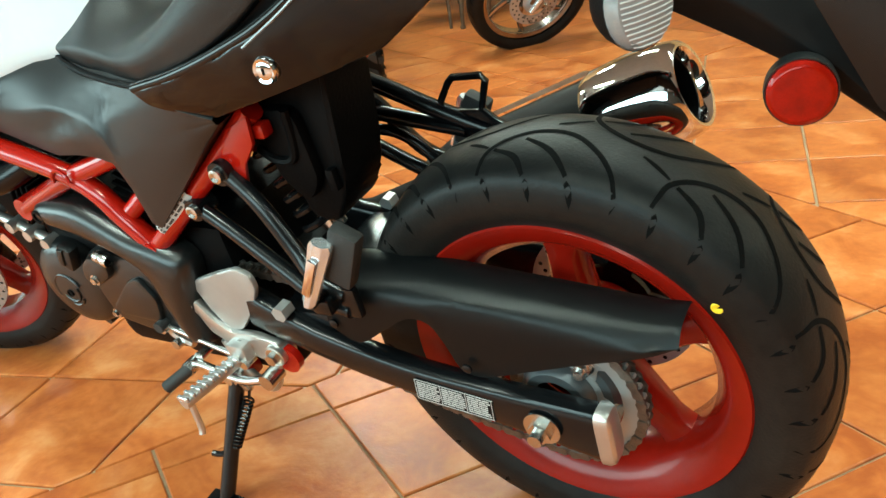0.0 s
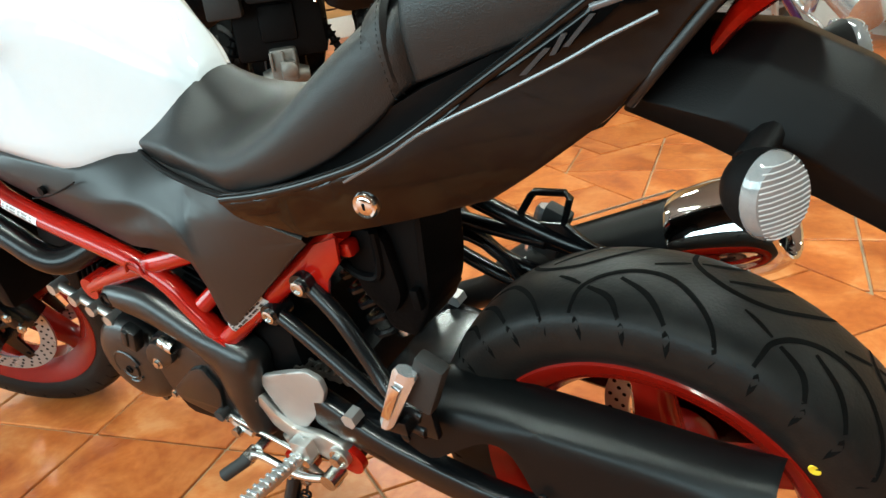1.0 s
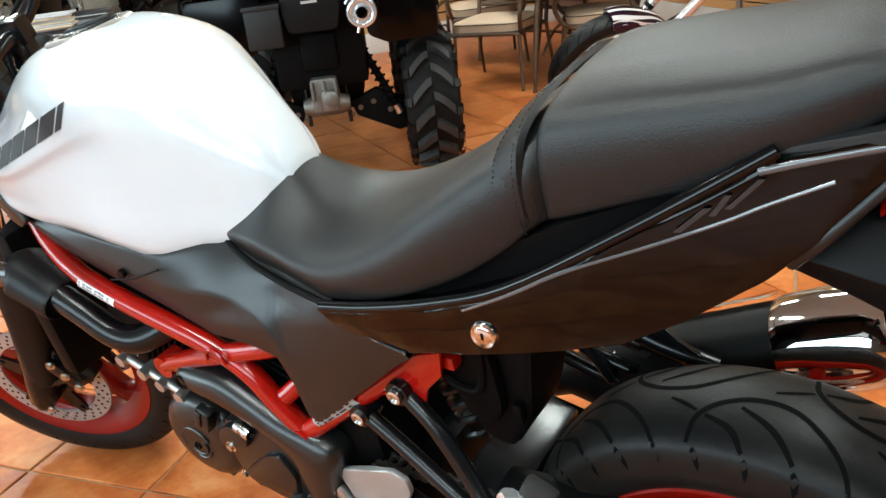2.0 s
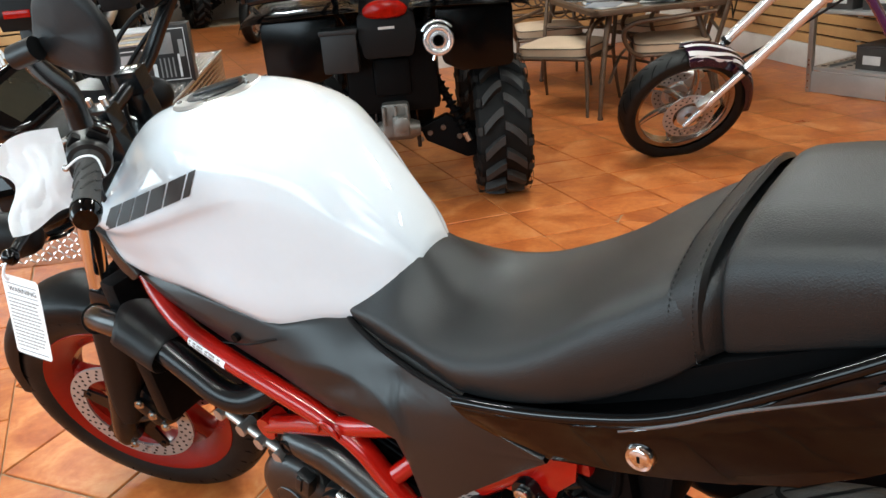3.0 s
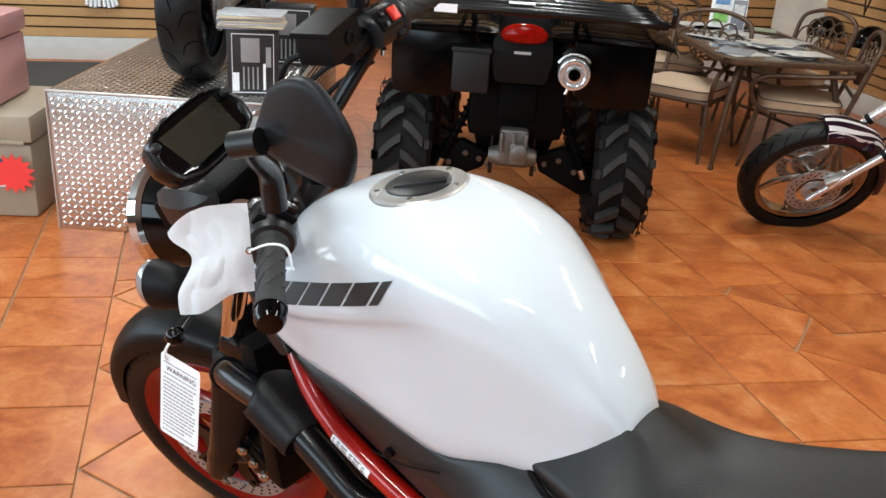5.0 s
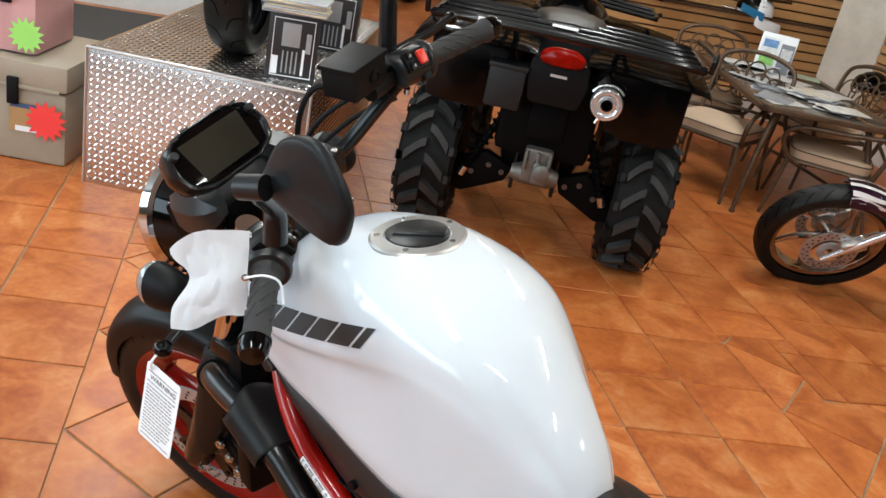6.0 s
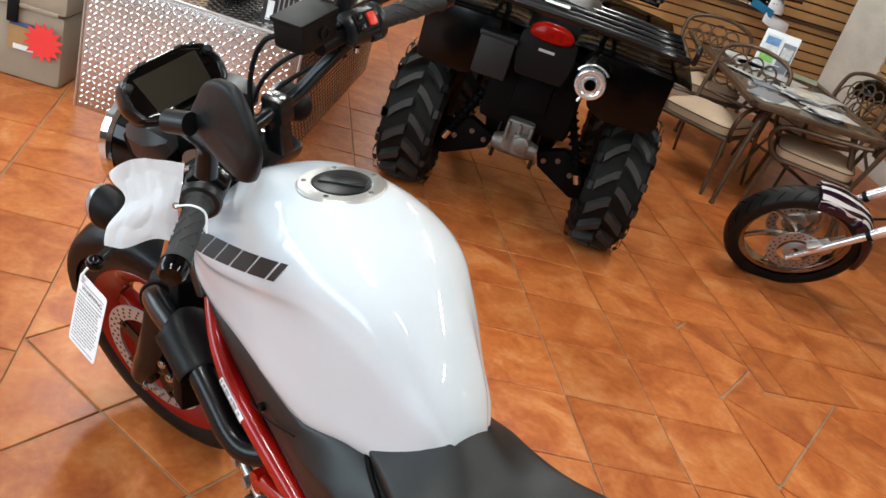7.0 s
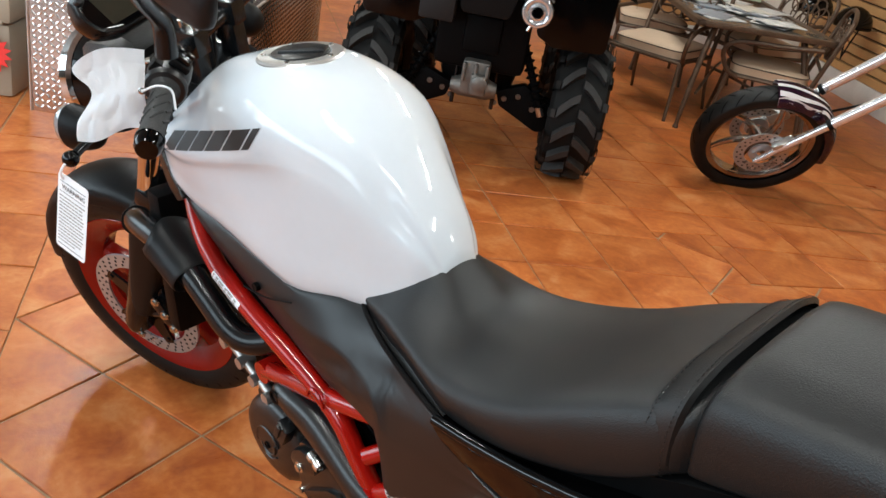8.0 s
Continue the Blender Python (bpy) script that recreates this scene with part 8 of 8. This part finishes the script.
def patio_chair():
    """Armchair with curved arms, a scrolled ring back and a piped cushion; faces -y."""
    th = thing("patio_chair", "brown cast-metal armchair with a piped beige cushion", "chair", None, "chairs round the table")
    w, d, h = 0.24, 0.23, 0.34
    bm = B()
    tube(bm, [(-w, -d, h), (w, -d, h)], 0.011, 8, smooth=False)
    tube(bm, [(-w, d, h), (w, d, h)], 0.011, 8, smooth=False)
    for sd in (-1, 1):
        tube(bm, [(sd * w, -d, h), (sd * w, d, h)], 0.011, 8, smooth=False)
    box(bm, (0, 0, h - 0.004), (2 * w - 0.01, 2 * d - 0.01, 0.012), bev=0.002)
    part("seat_frame", bm, BRONZE, th)
    for sd in (-1, 1):
        bm = tube(B(), [(sd * w, -d, h), (sd * (w + 0.01), -d - 0.02, h * 0.5), (sd * (w + 0.02), -d - 0.05, 0.0)], lambda t: 0.014 - 0.004 * t, 8)
        part("leg", bm, BRONZE, th)
        bm = tube(B(), [(sd * w, d, h), (sd * (w + 0.01), d + 0.02, h * 0.5), (sd * (w + 0.02), d + 0.07, 0.0)], lambda t: 0.014 - 0.004 * t, 8)
        part("leg", bm, BRONZE, th)
        bm = tube(B(), [(sd * (w + 0.01), d + 0.01, h + 0.24), (sd * (w + 0.035), 0.02, h + 0.22), (sd * (w + 0.045), -d + 0.02, h + 0.20), (sd * (w + 0.04), -d - 0.055, h + 0.14), (sd * (w + 0.02), -d - 0.02, h + 0.04), (sd * w, -d + 0.06, h - 0.01)], 0.014, 8)
        part("arm", bm, BRONZE, th)
    bm = B()
    y = lambda z: d + (z - h) * 0.28
    tube(bm, [(-w, y(h), h), (-w, y(h + .2), h + .2), (-w * 0.98, y(h + .38), h + .38), (-w * 0.6, y(h + .44), h + .44), (0, y(h + .46), h + .46), (w * 0.6, y(h + .44), h + .44), (w * 0.98, y(h + .38), h + .38), (w, y(h + .2), h + .2), (w, y(h), h)], 0.014, 8)
    tube(bm, [(-w, y(h + .12), h + .12), (0, y(h + .12), h + .12), (w, y(h + .12), h + .12)], 0.010, 8)
    bk = part("backrest", bm, BRONZE, th)
    bm = B()
    for cx, cz, r in ((-0.15, 0.26, 0.07), (-0.05, 0.26, 0.075), (0.05, 0.26, 0.075), (0.15, 0.26, 0.07), (-0.10, 0.33, 0.055), (0.0, 0.34, 0.06), (0.10, 0.33, 0.055), (0, 0.22, 0.045)):
        pts = [(cx + r * math.cos(a), y(h + cz + r * math.sin(a)), h + cz + r * 1.15 * math.sin(a)) for a in (2 * math.pi * k / 14 for k in range(15))]
        tube(bm, pts, 0.006, 6, smooth=False)
    pieces("scrollwork", bm, BRONZE, bk)
    bm = B()
    rows = []
    n = 24
    sq = lambda a, e=0.35: (math.copysign(abs(math.cos(a)) ** e, math.cos(a)), math.copysign(abs(math.sin(a)) ** e, math.sin(a)))
    for z, f in ((0.004, 0.90), (0.012, 1.0), (0.055, 1.02), (0.070, 0.97), (0.080, 0.80), (0.086, 0.4), (0.087, 0.02)):
        rows.append([(w * 0.97 * f * sq(2 * math.pi * k / n)[0], d * 0.97 * f * sq(2 * math.pi * k / n)[1], h + z) for k in range(n)])
    grid(bm, rows, True, True)
    cu = part("cushion", bm, CUSH, th, "beige seat cushion")
    bm = B()
    for z in (0.012, 0.060):
        tube(bm, [(w * 0.985 * sq(2 * math.pi * k / n)[0], d * 0.985 * sq(2 * math.pi * k / n)[1], h + z) for k in range(n + 1)], 0.004, 6, smooth=False)
    part("piping", bm, PIPING, cu)
    return th


ch = patio_chair()
ch.matrix_basis = pose(-2.80, 3.86, 0, 0, 0, 8)
copy_thing(ch, pose(-2.22, 4.16, 0, 0, 0, -62))
copy_thing(ch, pose(-2.66, 4.86, 0, 0, 0, -22))
copy_thing(ch, pose(-3.35, 4.55, 0, 0, 0, 40))

# papers and brochures
for k in range(26):
    px, py = random.uniform(0.10, TLX - 0.12), random.uniform(0.12, TLY - 0.15)
    if k < 8:
        px, py = 0.42 + random.uniform(-.05, .05), 0.52 + random.uniform(-.06, .06)
    z = TZ + 0.004 + 0.0045 * (k if k < 8 else random.randint(0, 5))
    c = random.choice([(0.62, 0.62, 0.60), (0.55, 0.55, 0.55), (0.40, 0.42, 0.45), (0.60, 0.56, 0.48), (0.25, 0.27, 0.30), (0.35, 0.42, 0.30)])
    solo("brochure", box(B(), (0, 0, 0.002), (0.19, 0.25, 0.004), bev=0.0005), mat("brochure_paper", c, 0.35, var=0.3, scale=16),
         "loose printed brochure lying on the table", "brochure", TM @ pose(px, py, z, 0, 0, random.uniform(0, 180)), "brochures on the table")
RS = TM @ pose(0.36, 1.10, TZ, 0, 0, -22)
hs_ = thing("brochure_stand", "clear brochure stand with a blue and green leaflet", "brochure stand", RS)
tilt = pose(0, 0, 0, -14, 0, 0)
part("stand", move(box(B(), (0, 0, 0.135), (0.23, 0.006, 0.27), bev=0.002), tilt), PAPER, hs_)
for x, z, w_, h_, col, nm in ((-0.045, 0.135, 0.105, 0.21, (0.70, 0.72, 0.72), "leaflet"), (0.066, 0.120, 0.085, 0.19, (0.16, 0.17, 0.20), "leaflet")):
    lf = part(nm, move(box(B(), (x, -0.007, z), (w_, 0.005, h_), bev=0.001), tilt), mat("leaflet_paper", col, 0.4, var=0.2, scale=30), hs_)
    if x < 0:
        part("leaflet_picture", move(box(B(), (x, -0.011, z + 0.066), (w_ * 0.86, 0.002, 0.05)), tilt), mat("leaflet_blue", (0.12, 0.26, 0.52), 0.45, var=0.3, scale=40), lf)
        part("leaflet_picture", move(box(B(), (x, -0.011, z - 0.045), (w_ * 0.86, 0.002, 0.06)), tilt), mat("leaflet_green", (0.22, 0.52, 0.10), 0.45, var=0.3, scale=40), lf)
    else:
        part("leaflet_picture", move(box(B(), (x, -0.011, z + 0.03), (w_ * 0.8, 0.002, 0.07)), tilt), mat("leaflet_grey", (0.5, 0.5, 0.5), 0.45, var=0.4, scale=40), lf)
part("prop", move(box(B(), (0, 0.05, 0.06), (0.12, 0.10, 0.004)), pose(0, 0, 0, 0, 0, 0)), PAPER, hs_)


# ---- helmets on the walls ----
def helmet(name, label, material, m, full=False, stripe=None):
    th = thing(name, label, "helmet", m)
    bm = B()
    rows = []
    for k in range(9):
        z = -0.02 + 0.15 * k / 8
        f = math.sqrt(max(0.0, 1 - ((z) / 0.1325) ** 2)) if z > 0 else 1
        rows.append([(0.115 * f * math.cos(a), 0.14 * f * math.sin(a), z) for a in (2 * math.pi * j / 24 for j in range(24))])
    grid(bm, rows, True, True)
    part("shell", bm, material, th)
    if full:
        bm = B()
        rows = []
        for k in range(13):
            f = k / 12
            ang = radians(-100 + 200 * f)
            reach = 0.06 + 0.125 * math.cos(ang) ** 2 if abs(ang) < math.pi / 2 else 0.06
            c = Vector((0.108 * math.sin(ang), -0.02 - reach * max(0, math.cos(ang)), -0.055 - 0.045 * max(0, math.cos(ang))))
            o = Vector((math.sin(ang), -max(0.15, math.cos(ang)), 0)).normalized()
            rows.append([c + o * dy + Vector((0, 0, dz)) for dy, dz in ((0.016, -0.040), (0.022, 0.0), (0.012, 0.036), (-0.008, 0.036), (-0.012, 0.0), (-0.010, -0.040))])
        grid(bm, rows, True, True)
        part("chin_bar", bm, PAPER, th, "white chin bar")
        bm = B()
        rows = []
        for k in range(9):
            ang = radians(-70 + 140 * k / 8)
            rows.append([(0.108 * math.sin(ang), -0.118 * math.cos(ang) - 0.004, z) for z in (-0.028, 0.052)])
        grid(bm, rows)
        bmesh.ops.solidify(bm, geom=bm.faces[:], thickness=0.006)
        part("eye_port", bm, BLACK_DEEP, th, "dark eye opening")
        bm = B()
        rows = [[(x * (1 - 0.25 * t), -0.095 - 0.15 * t, 0.092 + 0.012 * t + 0.022 * math.cos(x * 14)) for x in np.linspace(-0.095, 0.095, 9).tolist()] for t in (-0.25, 0, 0.5, 0.9, 1)]
        grid(bm, rows)
        bmesh.ops.solidify(bm, geom=bm.faces[:], thickness=0.006)
        part("visor", bm, BLACK_GLOSS, th, "black peak")
        bm = B()
        rows = []
        for k in range(7):
            ang = radians(20 + 70 * k / 6)
            rows.append([(0.118 * math.sin(ang) * math.cos(e), 0.142 * math.sin(ang) * math.sin(e) + 0.012, 0.136 * math.cos(ang)) for e in np.linspace(-0.9, 4.04, 13).tolist()])
        grid(bm, rows)
        bmesh.ops.solidify(bm, geom=bm.faces[:], thickness=0.002)
        part("crown_panel", bm, BLACK_GLOSS, th, "black crown panel")
        for sd in (-1, 1):
            bm = B()
            grid(bm, [[(sd * (0.1205 - 0.25 * (y - 0.02) ** 2), y, z + 0.25 * (y + 0.02)) for z in (-0.045, -0.02, 0.015)] for y in (-0.075, -0.03, 0.02, 0.07, 0.11)])
            bmesh.ops.solidify(bm, geom=bm.faces[:], thickness=0.002)
            part("stripe", bm, stripe, th)
    else:
        bm = B()
        tube(bm, [(-0.10, 0, -0.02), (-0.06, 0.02, -0.14), (-0.03, 0.02, -0.26)], 0.006, 6)
        tube(bm, [(0.10, 0, -0.02), (0.02, 0.02, -0.12), (-0.03, 0.02, -0.24)], 0.006, 6)
        part("strap", bm, BLACK_MATTE, th)
    bm = rod(B(), (0, 0.10, -0.02), (0, 0.26, -0.02), 0.006, 8)
    part("hook", bm, STEEL, th)
    return th


RW = frame_at((-3.08, 6.46), (0.788, -0.616))
WB = frame_at((-5.15, 3.78), (0.508, 0.862))
helmet("black_helmet", "glossy black half helmet hung on the slatwall", BLACK_GLOSS, RW @ pose(0.42, -0.20, 0.55))
helmet("black_helmet", "glossy black half helmet with hanging straps", BLACK_GLOSS, RW @ pose(1.00, -0.20, 0.56))
helmet("black_helmet", "glossy black half helmet hung higher on the slatwall", BLACK_GLOSS, RW @ pose(0.85, -0.20, 1.00))
helmet("motocross_helmet", "white motocross helmet with blue and black panels", PAPER, WB @ pose(2.30, -0.22, 0.90, 0, 0, 60), True, mat("helmet_blue", (0.05, 0.30, 0.55), 0.25))
helmet("motocross_helmet", "yellow and black motocross helmet on the slatwall", mat("helmet_yellow", (0.70, 0.75, 0.05), 0.25), WB @ pose(1.55, -0.22, 1.06, 0, 0, 60), True, BLACK_GLOSS)
solo("wall_rail", box(B(), (1.7, -0.03, 0.84), (3.3, 0.02, 0.025), bev=0.004), BRONZE, "thin bronze display rail along the slatwall", "rail", WB, kind="structure")
ps = solo("poster", box(B(), (0, 0, 0), (0.24, 0.01, 0.30)), PAPER, "small white poster with a grey picture on the pillar", "poster", RW @ pose(-0.32, -0.16, 1.18))
part("poster_picture", box(B(), (0, -0.007, 0.01), (0.19, 0.006, 0.20)), mat("poster_grey", (0.25, 0.25, 0.26), 0.5, var=0.6, scale=20), ps)

# white work gloves on the left wall
LWm = frame_at((-8.90, -1.60), (0.508, 0.862))
for dx, ang in ((4.42, 6), (4.52, -8)):
    bm = B()
    tube(bm, [(0, 0, 0.14), (0, 0, 0.06), (0, 0, -0.02)], lambda t: 0.035 + 0.012 * t, 10)
    for k, o in enumerate((-0.035, -0.012, 0.012, 0.034)):
        tube(bm, [(o * 0.9, 0, -0.01), (o * 1.2, 0, -0.07), (o * 1.3, -0.005, -0.12 + 0.02 * abs(o) * 20)], 0.012, 8)
    tube(bm, [(0.04, 0, 0.03), (0.06, 0, -0.02), (0.065, 0, -0.06)], 0.012, 8)
    solo("work_glove", bm, PAPER, "white work glove hung on the slatwall", "glove", LWm @ pose(dx - 0.2, -0.06, 0.52, 0, ang, 0), "gloves on the wall")

# aluminium rack at the side with perforated shelves and dark boxes on them
DC = frame_at((-1.535, 4.69), (0.95, -0.31))
dc = thing("storage_rack", "aluminium storage rack with perforated lower shelf and bolted posts", "rack", DC)
for x in (0, 0.52):
    for y in (0, 0.5):
        po = part("post", box(B(), (x, y, 0.65), (0.032, 0.032, 1.3), bev=0.003), ALU, dc)
        if y == 0:
            for z in (0.03, 0.07, 0.11, 0.17, 0.20, 0.47, 0.51):
                part("rivet", rod(B(), (x, -0.014, z), (x, -0.019, z), 0.006, 10), STEEL, po)
for z in (0.145, 0.49, 0.86):
    sh = part("shelf", box(B(), (0.26, 0.25, z), (0.515, 0.49, 0.022), bev=0.003), ALU_GREY, dc)
    if z < 0.3:
        for i in range(7):
            for x in (0.055, 0.175):
                y = 0.06 + i * 0.062 + (0.02 if x > 0.1 else 0)
                part("hole", rod(B(), (x, y, z + 0.010), (x, y, z + 0.0125), 0.017, 14), BLACK_DEEP, sh)
        part("lip", box(B(), (0.112, 0.25, z + 0.020), (0.010, 0.46, 0.022), bev=0.002), ALU, sh)
part("toe_panel", box(B(), (0.26, -0.004, 0.068), (0.486, 0.012, 0.128), bev=0.002), ALU_GREY, dc)
CARTON = mat("dark_printed_box", (0.035, 0.032, 0.030), 0.4, var=0.3, scale=20)
for x, y, z, w, d_, h in ((0.36, 0.22, 0.156, 0.20, 0.32, 0.13), (0.13, 0.18, 0.501, 0.17, 0.26, 0.14), (0.37, 0.20, 0.501, 0.21, 0.26, 0.17)):
    bx = thing("parts_box", "dark printed parts box on the aluminium rack", "box", DC @ pose(x, y, z), "boxes on the rack")
    bm = box(B(), (0, 0, h / 2), (w, d_, h), bev=0.004)
    bd = part("body", bm, CARTON, bx)
    part("label", box(B(), (0.0, -d_ / 2 - 0.001, h * 0.45), (w * 0.55, 0.003, h * 0.4), bev=0.0008), LABEL_GREY, bd, "pale grey label")
    part("lid", box(B(), (0, 0, h + 0.006), (w * 1.02, d_ * 1.02, 0.012), bev=0.003), CARTON, bx)

# red motorcycle far down the aisle
fm = thing("far_motorcycle", "red motorcycle with a chrome wheel far down the aisle", "motorcycle", pose(-7.92, 5.60, 0, 0, 0, -58))
simple_wheel("front_wheel", fm, 0.27, 0.06, 0.19, CHROME, pose(0, 0, 0.27), 10, "", 0.0, ((0.07, 0.13),))
bm = B()
for sd in (-1, 1):
    rod(bm, (0, sd * 0.09, 0.31), (-0.3, sd * 0.09, 0.95), 0.022, 10)
part("fork", bm, CHROME, fm)
bm = B()
rows = []
for x, wd, z, h in ((0.1, 0.05, 0.65, 0.02), (-0.2, 0.10, 0.80, 0.12), (-0.6, 0.16, 0.85, 0.16), (-1.0, 0.14, 0.75, 0.10), (-1.5, 0.08, 0.75, 0.06)):
    rows.append([(x, wd * math.cos(a), z + h * math.sin(a)) for a in (2 * math.pi * k / 12 for k in range(12))])
surf(bm, rows, 3, 1, cap=True, close=True)
part("body", bm, RED_FRAME, fm)
bm = B()
rows = []
for z, x, w_, d_ in ((0.50, 0.10, 0.05, 0.03), (0.62, 0.20, 0.10, 0.07), (0.80, 0.18, 0.14, 0.12), (0.98, 0.06, 0.13, 0.12), (1.10, -0.10, 0.08, 0.07)):
    rows.append([(x + d_ * math.cos(a), w_ * math.sin(a), z) for a in (2 * math.pi * k / 14 for k in range(14))])
surf(bm, rows, 3, 1, cap=True, close=True)
part("front_fairing", bm, FL, fm, "white nose fairing")
part("engine", box(B(), (-0.7, 0, 0.42), (0.5, 0.3, 0.4), bev=0.06), BLACK_DEEP, fm)
tagged(copy_thing(atv, pose(-10.1, 7.0, 0, 0, 0, 75)), "black utility quad bike parked far down the aisle", "quad bike")
simple_wheel("rear_wheel", fm, 0.31, 0.06, 0.22, CHROME, pose(-1.45, 0, 0.31), 10)

# ---- floor tiles: a straight field with two square inlays laid on the diagonal ----
PITCH, GAP = 0.318, 0.0075


def tile_mesh(poly, name="tile"):
    bm = B()
    h = 0.006
    c = sum((Vector(p) for p in poly), Vector((0, 0))) / len(poly)
    lo = [bm.verts.new((p[0], p[1], -h)) for p in poly]
    e = [Vector(p) + (c - Vector(p)).normalized() * 0.003 for p in poly]
    mid = [bm.verts.new((p[0], p[1], -0.0018)) for p in poly]
    hi = [bm.verts.new((p.x, p.y, 0)) for p in e]
    n = len(poly)
    for a, b in ((lo, mid), (mid, hi)):
        for i in range(n):
            bm.faces.new((a[i], a[(i + 1) % n], b[(i + 1) % n], b[i]))
    bm.faces.new(hi)
    me = bpy.data.meshes.new(name)
    bm.to_mesh(me)
    bm.free()
    me.materials.append(TILE)
    return me


S = PITCH - GAP
INLAYS = [(-2.72, -0.655, -1.238, -0.02, 0.348), (-2.40, -1.97, 1.03, 1.25, 0.318), (-1.97, -0.10, 1.03, 2.58, 0.318)]
EDGE = -1.238


def clip(poly, a, b, c):
    """Keep a*x + b*y <= c."""
    out = []
    for i, p in enumerate(poly):
        q = poly[(i + 1) % len(poly)]
        dp, dq = a * p[0] + b * p[1] - c, a * q[0] + b * q[1] - c
        if dp <= 0:
            out.append(p)
        if dp * dq < 0:
            t = dp / (dp - dq)
            out.append((p[0] + (q[0] - p[0]) * t, p[1] + (q[1] - p[1]) * t))
    return out


far_bm, near, shared = B(), 0, {}
TW = Matrix.Rotation(TURN, 4, "Z")


def put_tile(poly):
    """poly in the field's own u-v plane; alike tiles share one mesh."""
    global near
    c = sum((Vector(p) for p in poly), Vector((0, 0))) / len(poly)
    w = TW @ Vector((c.x, c.y, 0))
    if -3.9 < w.x < 0.75 and -0.8 < w.y < 3.1 and near < 300:
        near += 1
        loc = [(round(p[0] - c.x, 4), round(p[1] - c.y, 4)) for p in poly]
        if str(loc) not in shared:
            shared[str(loc)] = tile_mesh(loc)
        ob = new("tile", shared[str(loc)])
        ob.matrix_world = Matrix.Translation((w.x, w.y, random.uniform(-0.0006, 0.0006))) @ TW
        ob.parent = floor
        ob.matrix_parent_inverse = floor.matrix_basis.inverted()
    else:
        far_bm.faces.new([far_bm.verts.new((p[0], p[1], 0)) for p in poly])


def big(q):
    if len(q) < 3 or 0.5 * abs(sum(q[k][0] * q[(k + 1) % len(q)][1] - q[(k + 1) % len(q)][0] * q[k][1] for k in range(len(q)))) < 0.0003:
        return False
    return max(p[0] for p in q) - min(p[0] for p in q) > 0.006 and max(p[1] for p in q) - min(p[1] for p in q) > 0.006


def cell(u, v, pu, pv, skew, gap=GAP):
    a, b = (pu - gap) / 2, (pv - gap) / 2
    return [(u + x * a + skew * y * b, v + y * b) for x, y in ((-1, -1), (1, -1), (1, 1), (-1, 1))]


# the courses do not run quite square to one another
SKEW = 0.10
field = []
for i in range(-32, 30):
    for j in range(-7, 34):
        v = 0.702 + 0.325 * (j + 0.5)
        field.append(clip(cell(-1.740 + 0.320 * (i + 0.5) + SKEW * (v - 0.5), v, 0.320, 0.325, SKEW, 0.006), 0, -1, -EDGE - GAP / 2))
    for j in range(-18, 0):
        v = EDGE + 0.325 * (j + 0.5)
        field.append(cell(-1.55 + 0.348 * (i + 0.5) + SKEW * (v + 1.3), v, 0.348, 0.325, SKEW))
for poly in field:
    if not big(poly):
        continue
    lo_u, hi_u = min(p[0] for p in poly), max(p[0] for p in poly)
    lo_v, hi_v = min(p[1] for p in poly), max(p[1] for p in poly)
    whole = [poly]
    for a, b, c, d, _ in INLAYS:
        if not (hi_u > a and lo_u < b and hi_v > c and lo_v < d):
            continue
        left = []
        for rest in whole:
            for A, Bc, C, D in ((1, 0, a - GAP, a), (-1, 0, -b - GAP, -b), (0, 1, c - GAP, c), (0, -1, -d - GAP, -d)):
                q = clip(rest, A, Bc, C)
                if big(q):
                    left.append(q)
                rest = clip(rest, -A, -Bc, -D)
                if len(rest) < 3:
                    break
        whole = left
    for q in whole:
        put_tile(q)
for a, b, c, d, pitch in INLAYS:
    for i in range(-14, 14):
        for j in range(-14, 14):
            if pitch > 0.33:
                p, q = -1.66 + (i + 0.5) * pitch, -0.26 + (j + 0.5) * pitch
                u, v = (p + q) / 2 ** 0.5, (p - q) / 2 ** 0.5
            else:
                u, v = -1.90 + (i - j) * pitch / 2 ** 0.5, 1.04 + (i + j + 1) * pitch / 2 ** 0.5
            h = (pitch - GAP) / 2 ** 0.5
            poly = [(u - h, v), (u, v - h), (u + h, v), (u, v + h)]
            for A, Bc, C in ((1, 0, b), (-1, 0, -a), (0, 1, d), (0, -1, -c)):
                poly = clip(poly, A, Bc, C)
                if len(poly) < 3:
                    break
            if len(poly) < 3:
                continue
            area = 0.5 * abs(sum(poly[k][0] * poly[(k + 1) % len(poly)][1] - poly[(k + 1) % len(poly)][0] * poly[k][1] for k in range(len(poly))))
            if area > 0.0003:
                put_tile(poly)
far_ob = part("far_tile", far_bm, TILE)
far_ob.matrix_basis = TW
far_ob.parent = floor
far_ob.matrix_parent_inverse = floor.matrix_basis.inverted()
tagged(far_ob, kind="stuff")
